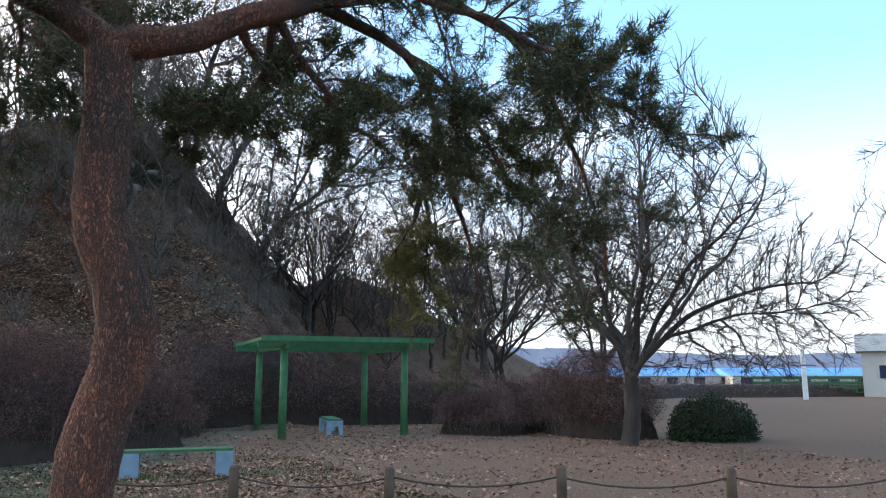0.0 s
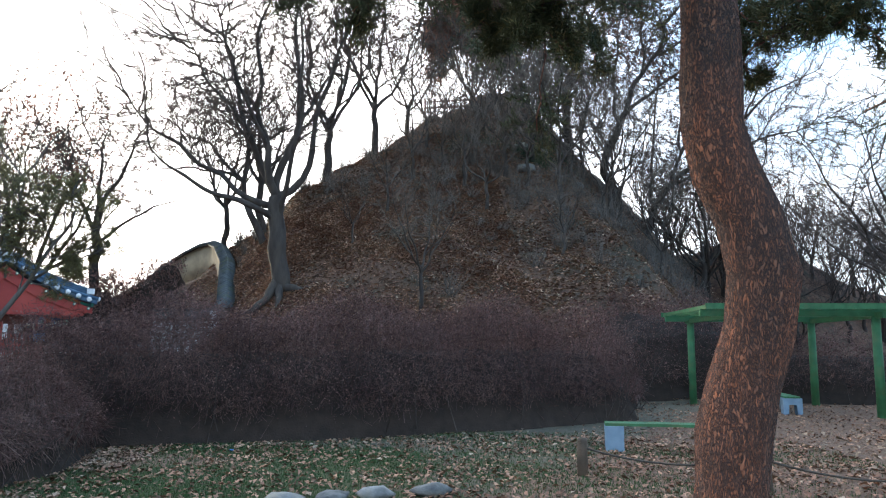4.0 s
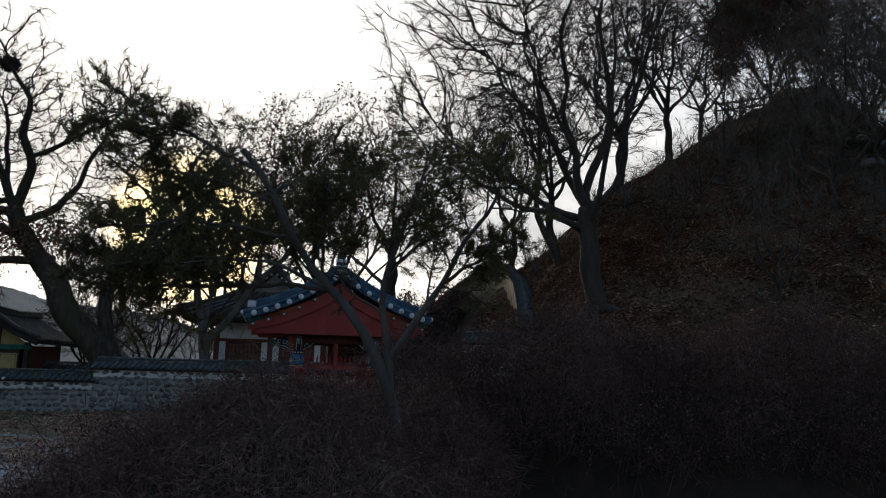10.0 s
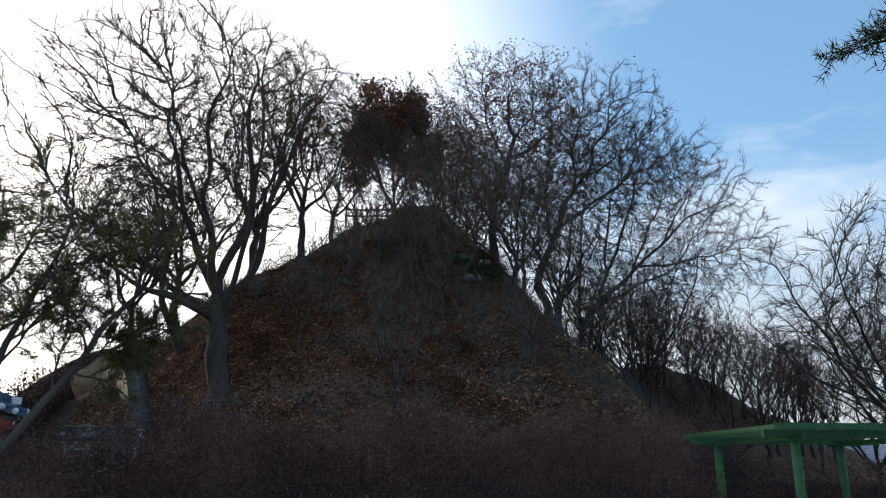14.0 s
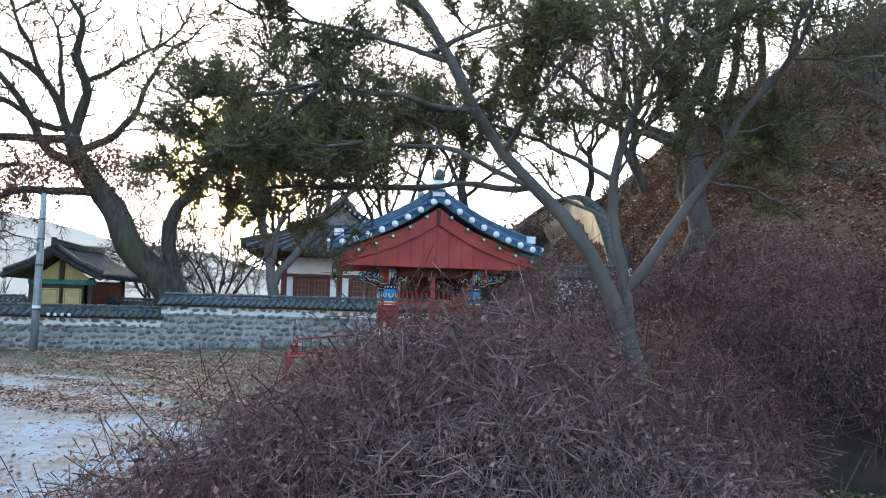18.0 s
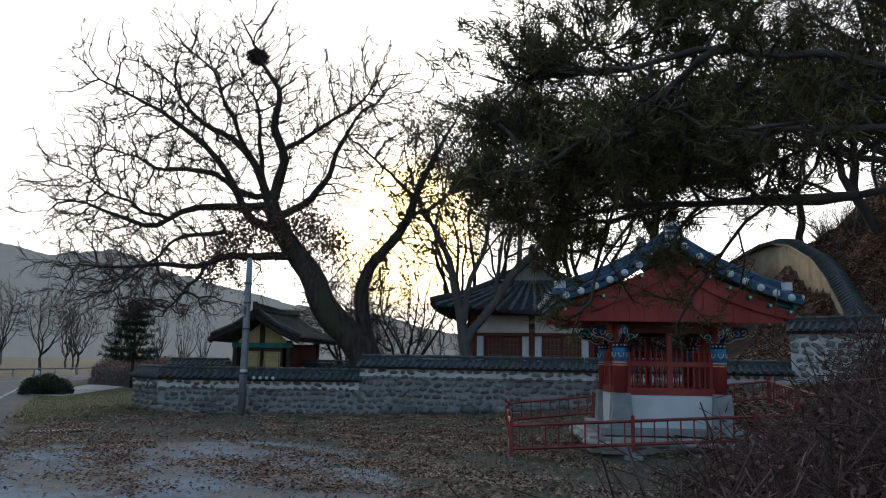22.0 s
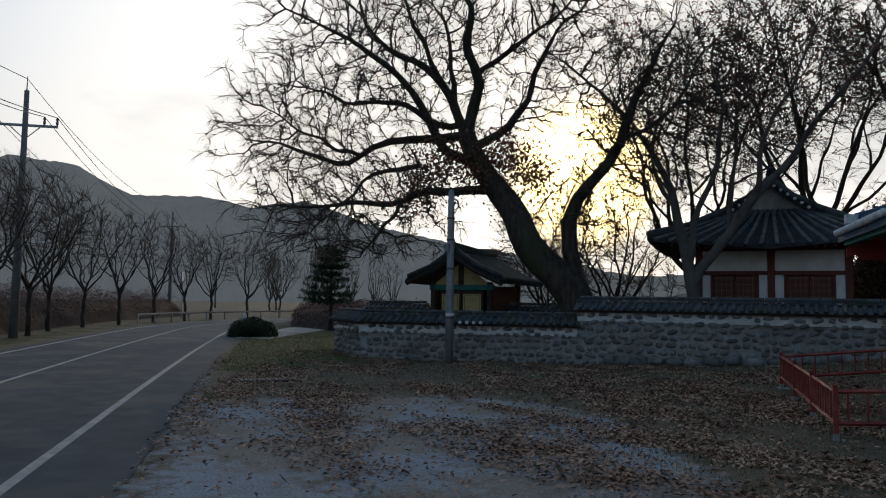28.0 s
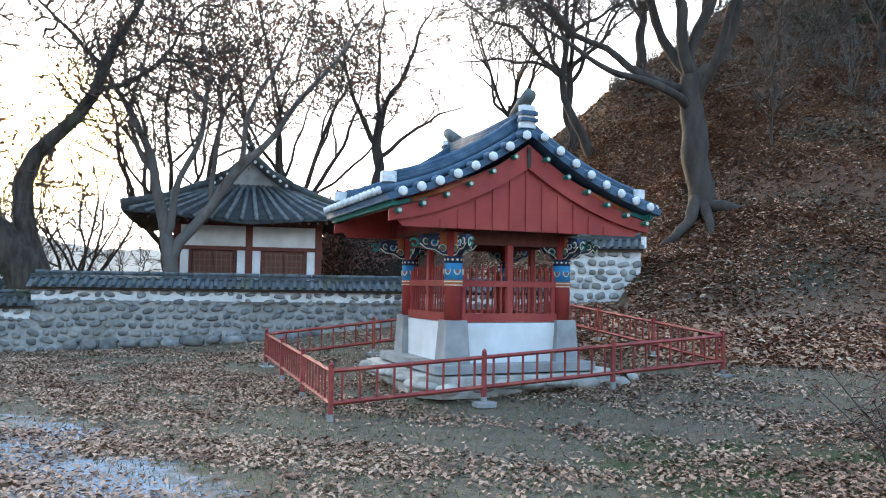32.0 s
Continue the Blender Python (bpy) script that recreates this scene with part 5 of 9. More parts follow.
                if outw:
                    part("bracket_tongue", Shape().box((0.19, 0, 0.24), (0.14, 0.11, 0.26), bev=0.02), M_ORANGE, br, "orange carved tongue")
                    for z in (0.17, 0.24, 0.31):
                        part("painted_stripe", Shape().box((0.265, 0, z), (0.008, 0.112, 0.022)), M_CREAM, br)
                    pts = [(ln + 0.05 + 0.085 * math.cos(q) * (1 - q / 9), 0, 0.20 + 0.085 * math.sin(q) * (1 - q / 9)) for q in np.linspace(0.5, 6.4, 12)]
                    part("curl", Shape().tube(pts, 0.022, 6), M_TEAL, br, smooth=True)
                    part("curl_edge", Shape().tube([(x, y - 0.014, z) for x, y, z in pts], 0.012, 5), M_CREAM, br, smooth=True)
    # white plinth walls between the piers, with a red sill
    for nm, c, s in (("plinth_wall", (0, -PY), (2 * PX - 0.3, 0.16)), ("plinth_wall", (0, PY), (2 * PX - 0.3, 0.16)), ("plinth_wall", (-PX, 0), (0.16, 2 * PY - 0.3)), ("plinth_wall", (PX, 0), (0.16, 2 * PY - 0.3))):
        part(nm, Shape().box((c[0], c[1], (Z_SLAB + 1.16) / 2), (s[0], s[1], 1.16 - Z_SLAB)), M_WHITE, pav, "whitewashed plinth wall")
        along = s[0] > s[1]
        ln = 2 * (PX if along else PY) - 0.2
        sz = (ln, 0.13) if along else (0.13, ln)
        part("sill", Shape().box((c[0], c[1], 1.235), (sz[0], sz[1], 0.13), bev=0.01), M_RED, pav)
        part("rail", Shape().box((c[0], c[1], 1.75), (sz[0], sz[1] if not along else 0.1, 0.09) if along else (0.1, sz[1], 0.09), bev=0.01), M_RED, pav)
        part("top_beam", Shape().box((c[0], c[1], 2.44), (ln + 0.2, 0.15, 0.2) if along else (0.15, ln + 0.2, 0.2), bev=0.01), M_BROWNWOOD, pav)
        # pickets with pointed tops, two bays with a post between
        for bay in (-1, 1):
            for k in range(7):
                u = bay * (0.10 + 0.105 * (k + 0.35))
                if abs(u) > ln / 2 - 0.06:
                    continue
                x, y = (c[0] + u, c[1]) if along else (c[0], c[1] + u)
                part("picket", Shape().lathe([(0.016, 0), (0.016, 0.66), (0.021, 0.68), (0.0, 0.77)], 6, (x, y, 1.29)), M_RED, pav)
        x, y = c
        part("middle_post", Shape().box((x, y, 1.87), (0.1, 0.1, 1.14), bev=0.01), M_RED, pav)
        for sgn in (-1, 1):
            u = sgn * (ln / 2 - 0.06)
            x, y = (c[0] + u, c[1]) if along else (c[0], c[1] + u)
            part("jamb", Shape().box((x, y, 1.6), (0.07, 0.07, 0.7), bev=0.01), M_RED, pav)
    part("inner_ceiling", Shape().box((0, 0, 2.56), (2 * PX + 0.4, 2 * PY + 0.3, 0.05)), M_BROWNWOOD, pav)
    # gable boards: upright planks and wide barge boards, at both ends
    for sy in (-1, 1):
        y = sy * (RY - 0.10)
        yo = y - sy * 0.03
        tri = part("gable_board", Shape().prism([(-RX + 0.22, 2.53), (RX - 0.22, 2.53), (RX - 0.04, 2.74), (0, 3.70), (-RX + 0.04, 2.74)], yo - 0.015, yo + 0.015), M_RED, pav, "red boarded gable")
        for k in range(-6, 7):
            x = k * 0.272
            h = 3.64 - abs(x) * 0.56 - 2.53 - 0.22
            if h > 0.08:
                part("batten", Shape().box((x, yo + sy * 0.026, 2.53 + h / 2), (0.035, 0.025, h)), M_RED, tri)
        for sx in (-1, 1):
            n = 7
            up = [(sx * RX * u, Z_TOP - 0.20 - (Z_TOP - Z_EAVE) * u + 0.0 - 0.14 * 4 * u * (1 - u)) for u in np.linspace(0, 1, n)]
            dnp = [(x, z - 0.36 + 0.20 * abs(x) / RX) for x, z in up]
            s = Shape()
            for yy in (y, y + sy * 0.05):
                s.v += [(x, yy, z) for x, z in up] + [(x, yy, z) for x, z in dnp]
            for i in range(n - 1):
                s.f += [(i, i + 1, n + i + 1, n + i), (2 * n + i, 3 * n + i, 3 * n + i + 1, 2 * n + i + 1), (n + i, n + i + 1, 3 * n + i + 1, 3 * n + i), (i, 2 * n + i, 2 * n + i + 1, i + 1)]
            s.f += [(n - 1, 3 * n - 1, 4 * n - 1, 2 * n - 1)]
            part("barge_board", s, M_RED, pav)
            for k in range(6):
                u = 0.10 + 0.165 * k
                z = Z_TOP - 0.26 - (Z_TOP - Z_EAVE) * u - 0.14 * 4 * u * (1 - u)
                raf = part("rafter_end", Shape().lathe([(0.04, 0), (0.04, 0.13)], 8), M_TEAL, pav, m=Matrix.Translation((sx * RX * u + sx * 0.05, y + sy * 0.04, z)) @ Matrix.Rotation(radians(-90) * sy, 4, "X"))
                part("rafter_face", Shape().lathe([(0.026, 0), (0.026, 0.006)], 8), M_CREAM, raf, m=Matrix.Translation((0, 0, 0.13 if sy < 0 else 0.13)))
        part("gable_pendant", Shape().box((0, y + sy * 0.06, 3.62), (0.07, 0.03, 0.30), bev=0.01), M_DARKWOOD, pav)
    # roof slopes
    for sx in (-1, 1):
        cs = [(0, -RY - 0.06, Z_TOP), (0, RY + 0.06, Z_TOP), (sx * (RX + 0.08), RY + 0.16, Z_EAVE), (sx * (RX + 0.08), -RY - 0.16, Z_EAVE)]
        part("roof_slope", roof_sheet(cs, 0.14, 0.10), M_TILE_BLUE, pav)
        roll_rows(pav, "roof_rib", ((0, -RY + 0.02, Z_TOP + 0.05), (0, RY - 0.02, Z_TOP + 0.05)), ((sx * (RX + 0.14), -RY - 0.04, Z_EAVE + 0.05), (sx * (RX + 0.14), RY + 0.04, Z_EAVE + 0.05)), 15, 0.062, M_TILE_BLUE, 0.14, M_TILE_END, 0.058)
        # verge: tiles laid outward over the gable, with white ends
        for sy in (-1, 1):
            for k in range(8):
                u = (k + 0.55) / 8
                z = Z_TOP + 0.05 - (Z_TOP - Z_EAVE) * u - 0.14 * 4 * u * (1 - u)
                x = sx * RX * u
                part("verge_tile", Shape().tube([(x, sy * (RY - 0.25), z), (x, sy * (RY + 0.16), z - 0.05)], 0.068, 8), M_TILE_BLUE, pav, smooth=True)
                part("tile_end", Shape().lathe([(0.0, -0.02), (0.066, -0.02), (0.068, 0.012), (0.05, 0.028), (0, 0.036)], 10), M_TILE_END, pav, smooth=True, m=Matrix.Translation((x, sy * (RY + 0.16), z - 0.05)) @ Matrix.Rotation(radians(90) * sy * -1, 4, "X"))
            rid = [(sx * RX * u, sy * (RY - 0.30), Z_TOP + 0.17 - (Z_TOP - Z_EAVE) * u * 0.98 - 0.14 * 4 * u * (1 - u)) for u in np.linspace(0.02, 0.95, 8)]
            for q in range(3):
                part("verge_ridge", Shape().tube([(x, y + sy * 0.0, z + 0.05 * q) for x, y, z in rid], 0.085 - 0.014 * q, 6), M_TILE_BLUE, pav, smooth=True)
            part("verge_end", Shape().box((sx * (RX - 0.05), sy * (RY - 0.28), Z_EAVE + 0.27), (0.2, 0.22, 0.15), bev=0.04), M_TILE_END, pav, "white plastered tile end")
        # eave boards under the long sides
        part("eave_board", Shape().box((sx * (RX - 0.02), 0, Z_EAVE - 0.11), (0.06, 2 * RY + 0.1, 0.1)), M_TEAL, pav, "green eave board")
        for k in range(17):
            yy = -RY + 0.1 + k * (2 * RY - 0.2) / 16
            part("flying_rafter", Shape().box((0, 0, 0), (0.5, 0.06, 0.06), m=Matrix.Translation((sx * (RX - 0.30), yy, Z_EAVE - 0.06)) @ Matrix.Rotation(sx * 0.26, 4, "Y")), M_TEAL, pav)
            part("rafter", Shape().tube([(sx * 0.7, yy, 3.30), (sx * (RX - 0.32), yy, Z_EAVE - 0.06)], 0.045, 6), M_ORANGE, pav, smooth=True)
        part("soffit", roof_sheet([(sx * 0.5, -RY + 0.15, 3.44), (sx * 0.5, RY - 0.15, 3.44), (sx * (RX - 0.1), RY - 0.15, Z_EAVE - 0.03), (sx * (RX - 0.1), -RY + 0.15, Z_EAVE - 0.03)], 0.02, 0.03), M_RED, pav)
        part("side_beam", Shape().box((sx * PX, 0, 2.66), (0.2, 2 * PY + 1.0, 0.24), bev=0.01), M_RED, pav)
    for q in range(4):
        part("main_ridge", Shape().tube([(0, -RY + 0.12, Z_TOP + 0.10 + 0.06 * q), (0, 0, Z_TOP + 0.06 + 0.06 * q), (0, RY - 0.12, Z_TOP + 0.10 + 0.06 * q)], 0.12 - 0.012 * q, 8), M_TILE_BLUE, pav, smooth=True)
    for sy in (-1, 1):
        fin = part("ridge_finial", Shape().box((0, sy * (RY - 0.12), Z_TOP + 0.22), (0.26, 0.16, 0.34), bev=0.05), M_TILE_END, pav, "white plastered ridge end with dark tile bands")
        part("dark_tile", Shape().box((0, sy * (RY - 0.10), Z_TOP + 0.27), (0.27, 0.20, 0.06), bev=0.02), M_TILE_BLUE, fin)
        part("dark_tile", Shape().box((0, sy * (RY - 0.10), Z_TOP + 0.17), (0.28, 0.20, 0.05), bev=0.02), M_TILE_BLUE, fin)
        part("ridge_head", Shape().tube([(0, sy * (RY - 0.55), Z_TOP + 0.34), (0, sy * (RY - 0.2), Z_TOP + 0.46), (0, sy * (RY - 0.02), Z_TOP + 0.56)], [0.08, 0.11, 0.10], 8), M_TILE, fin, smooth=True)


build_pavilion()

# low red fence round the pavilion
FA, FC, FD = Vector((-14.02, 19.25)), Vector((-8.5, 22.5)), Vector((-16.5, 23.9))
FR_ = FC + (FD - FA)


def fence_side(p, q, posts, tall=0.56):
    L = (q - p).length
    ang = math.atan2(q.y - p.y, q.x - p.x)
    za, zb = gz(p.x, p.y) + 0.12, gz(q.x, q.y) + 0.12
    f = thing("red_fence", Matrix.Translation((p.x, p.y, za)) @ Matrix.Rotation(ang, 4, "Z"), "low red-painted wooden picket fence round the pavilion", "fence", "fence round the pavilion")
    rise = (zb - za) / L
    for k in range(posts + 1):
        x = L * k / posts
        po = part("post", Shape().box((x, 0, rise * x + tall / 2 - 0.07), (0.06, 0.06, tall + 0.14), bev=0.008), M_RED_RAIL, f)
        part("post_cap", Shape().lathe([(0.025, 0), (0.038, 0.02), (0.0, 0.065)], 8, (x, 0, rise * x + tall)), M_RED_RAIL, po)
        part("foot", Shape().box((x, 0, rise * x - 0.13), (0.07, 0.07, 0.2), bev=0.01), M_CONC, po, "concrete foot")
        if k % 2 == 1:
            part("footing", Shape().box((x, -0.02, rise * x - 0.13), (0.30, 0.26, 0.06), bev=0.05), M_CONC, po, "concrete pad")
    for k in range(posts):
        x0, x1 = L * k / posts + 0.03, L * (k + 1) / posts - 0.03
        for h, t in ((0.10, 0.05), (tall - 0.06, 0.045)):
            part("rail", Shape().tube([(x0, 0, rise * x0 + h), (x1, 0, rise * x1 + h)], t * 0.62, 4), M_RED_RAIL, f)
        n = 9
        for i in range(n):
            x = x0 + (x1 - x0) * (i + 0.5) / n
            part("baluster", Shape().box((x, 0, rise * x + tall / 2 + 0.02), (0.024, 0.024, tall - 0.2)), M_RED_RAIL, f)


fence_side(FA, FC, 3)
fence_side(FA, FD, 3)
fence_side(FD, FR_, 3)
fence_side(FC, FR_, 3)


# ---- the hall behind the wall: hipped-and-gabled tile roof, white plaster between red-brown posts ----
def build_hall():
    H = pose(-22.3, 38.2, 0.75, 0, 0, 20)
    hall = thing("shrine_hall", H, "old wooden hall with white plaster panels and grey hip-and-gable tiled roof", "building")
    W, D, ZE, ZR = 2.45, 2.5, 2.95, 5.45
    part("stone_base", Shape().box((0, 0, 0.05), (2 * W + 0.8, 2 * D + 0.8, 0.5), bev=0.05), M_CONC, hall)
    part("rear_wall", Shape().box((0, 0.3, 1.7), (2 * W - 0.2, 2 * D - 0.8, 2.9)), M_WHITE, hall)
    fr = -D + 0.1
    for k, x in enumerate((-W, 0.0, W)):
        part("post", Shape().box((x, fr, 1.75), (0.24, 0.24, 2.9), bev=0.02), M_BROWNWOOD, hall)
        part("post", Shape().box((x, D - 0.1, 1.75), (0.24, 0.24, 2.9), bev=0.02), M_BROWNWOOD, hall)
    for z, h in ((3.1, 0.24), (2.18, 0.14), (0.42, 0.2)):
        part("beam", Shape().box((0, fr, z), (2 * W + 0.3, 0.18, h), bev=0.01), M_BROWNWOOD, hall)
        for x in (-W, W):
            part("beam", Shape().box((x, 0, z), (0.18, 2 * D - 0.2, h), bev=0.01), M_BROWNWOOD, hall)
    for x0, x1 in ((-W, 0.0), (0.0, W)):
        c, w = (x0 + x1) / 2, x1 - x0 - 0.24
        part("plaster_panel", Shape().box((c, fr, 2.62), (w, 0.08, 0.74)), M_WHITE, hall, "white plaster panel")
        for s in (-1, 1):
            part("plaster_strip", Shape().box((c + s * (w / 2 - 0.14), fr - 0.01, 1.3), (0.28, 0.08, 1.62)), M_WHITE, hall, "white plaster panel")
            part("door_frame", Shape().box((c + s * (w / 2 - 0.33), fr - 0.02, 1.3), (0.08, 0.1, 1.62)), M_BROWNWOOD, hall)
        dw = w - 0.74
        for s in (-1, 1):
            door = part("door", Shape().box((c + s * dw / 4, fr + 0.02, 1.3), (dw / 2 - 0.02, 0.05, 1.58)), M_BROWNWOOD, hall, "red-brown lattice door")
            for i in range(4):
                part("lattice", Shape().box((c + s * dw / 4 + (i - 1.5) * dw / 9, fr - 0.015, 1.55), (0.025, 0.02, 1.0)), M_OLDWOOD, door)
            for i in range(5):
                part("lattice", Shape().box((c + s * dw / 4, fr - 0.017, 1.1 + i * 0.22), (dw / 2 - 0.08, 0.02, 0.025)), M_OLDWOOD, door)
    for x in (-W, W):
        part("plaster_panel", Shape().box((x, 0, 1.7), (0.08, 2 * D - 0.4, 2.6)), M_WHITE, hall)
    # roof: lower hipped skirt and an upper gable whose ends face the short sides
    turn = Matrix.Rotation(radians(90), 4, "Z")
    ex, ey, gx, zm, gy = D + 1.4, W + 1.6, D - 0.3, 4.4, 1.35
    ez = ZE + 0.18

    def eave(x, y, lift):
        return (x, y, ez + lift)
    skirt = Shape()
    cor = [eave(-ex, -ey, 0.28), eave(ex, -ey, 0.28), eave(ex, ey, 0.28), eave(-ex, ey, 0.28)]
    inn = [(-gx, -gy, zm), (gx, -gy, zm), (gx, gy, zm), (-gx, gy, zm)]
    mids = [eave(0, -ey + 0.05, -0.05), eave(ex - 0.05, 0, -0.05), eave(0, ey - 0.05, -0.05), eave(-ex + 0.05, 0, -0.05)]
    pts = cor + inn + mids
    fs = []
    for i in range(4):
        j = (i + 1) % 4
        fs += [(i, 8 + i, 4 + i), (8 + i, 4 + j, 4 + i), (8 + i, j, 4 + j)]
    low = [(x, y, z - 0.14) for x, y, z in pts]
    n = len(pts)
    skirt.add(pts + low, fs + [tuple(n + k for k in reversed(f)) for f in fs] + [(i, n + i, n + 8 + i, 8 + i) for i in range(4)] + [(8 + i, n + 8 + i, n + (i + 1) % 4, (i + 1) % 4) for i in range(4)])
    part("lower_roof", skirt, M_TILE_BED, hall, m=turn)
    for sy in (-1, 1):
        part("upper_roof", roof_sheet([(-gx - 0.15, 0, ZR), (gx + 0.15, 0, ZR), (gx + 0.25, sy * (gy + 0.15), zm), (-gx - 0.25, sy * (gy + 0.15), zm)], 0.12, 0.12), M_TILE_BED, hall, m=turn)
        for i in range(24):
            f = (i + 0.5) / 24 * 2 - 1
            lift = 0.28 * abs(f) ** 2.4 - 0.05
            xt = f * gx * 1.03
            xe = f * ex
            line = [(xt * 0.99, 0, ZR + 0.03), (xt, sy * gy * 0.5, (ZR + zm) / 2 - 0.10), (xt * 1.0 + (xe - xt) * 0.08, sy * (gy + 0.1), zm + 0.05), ((xt + xe) / 2, sy * (gy + ey) / 2, (zm + ez) / 2 - 0.02 + lift * 0.4), (xe, sy * (ey + 0.04), ez + lift + 0.03)]
            part("roof_rib", Shape().tube(line, 0.075, 6), M_TILE_PALE, hall, smooth=True, m=turn)
    for sx in (-1, 1):
        for i in range(16):
            f = (i + 0.5) / 16 * 2 - 1
            lift = 0.28 * abs(f) ** 2.4 - 0.05
            line = [(sx * (gx + 0.02), f * gy, zm + 0.05), (sx * (gx + ex) / 2, f * (gy + ey) / 2, (zm + ez) / 2 - 0.02 + lift * 0.4), (sx * (ex + 0.04), f * ey, ez + lift + 0.03)]
            part("roof_rib", Shape().tube(line, 0.075, 6), M_TILE_PALE, hall, smooth=True, m=turn)
        part("gable_wall", Shape().add([(sx * gx, -gy, zm), (sx * gx, gy, zm), (sx * gx, 0, ZR - 0.1), (sx * (gx - 0.06), -gy, zm), (sx * (gx - 0.06), gy, zm), (sx * (gx - 0.06), 0, ZR - 0.1)], [(0, 1, 2), (5, 4, 3), (0, 2, 5, 3), (1, 4, 5, 2), (0, 3, 4, 1)]), M_CONC, hall, "grey boarded gable", m=turn)
        for sy in (-1, 1):
            vr = [(sx * (gx + 0.16), 0, ZR + 0.16), (sx * (gx + 0.18), sy * gy * 0.55, (ZR + zm) / 2), (sx * (gx + 0.2), sy * (gy + 0.1), zm + 0.16)]
            part("verge_ridge", Shape().tube(vr, 0.13, 6), M_TILE, hall, smooth=True, m=turn)
            hp = [(sx * (gx + 0.1), sy * (gy + 0.05), zm + 0.14), (sx * (gx + ex) / 2, sy * (gy + ey) / 2, (zm + ez) / 2 + 0.14), (sx * ex, sy * ey, ez + 0.40)]
            part("hip_ridge", Shape().tube(hp, 0.15, 6), M_TILE, hall, smooth=True, m=turn)
            for k in range(6):
                u = (k + 0.6) / 6.5
                part("tile_end", Shape().lathe([(0.055, 0), (0.06, 0.03), (0.0, 0.06)], 8), M_TILE_END, hall, m=turn @ Matrix.Translation((sx * (gx + 0.30), sy * (gy + 0.1) * u, ZR - (ZR - zm) * u - 0.06)) @ Matrix.Rotation(sx * radians(90), 4, "Y"))
    for q in range(4):
        part("main_ridge", Shape().tube([(-gx - 0.2, 0, ZR + 0.22 + 0.09 * q), (0, 0, ZR + 0.08 + 0.09 * q), (gx + 0.2, 0, ZR + 0.22 + 0.09 * q)], 0.15 - 0.015 * q, 6), M_TILE, hall, smooth=True, m=turn)
    for sy in (-1, 1):
        for i in range(22):
            x = -W - 0.7 + i * (2 * W + 1.4) / 21
            part("rafter", Shape().tube([(x, sy * (D - 0.3), 3.50), (x * 1.03, sy * (ex - 0.12), ez - 0.13 + 0.2 * (abs(x) / ey) ** 3)], 0.055, 6), M_DARKWOOD, hall, smooth=True)
            yy = -D - 0.7 + i * (2 * D + 1.4) / 21
            part("rafter", Shape().tube([(sy * (W - 0.3), yy, 3.50), (sy * (ey - 0.12), yy * 1.03, ez - 0.13 + 0.2 * (abs(yy) / ex) ** 3)], 0.055, 6), M_DARKWOOD, hall, smooth=True)


build_hall()


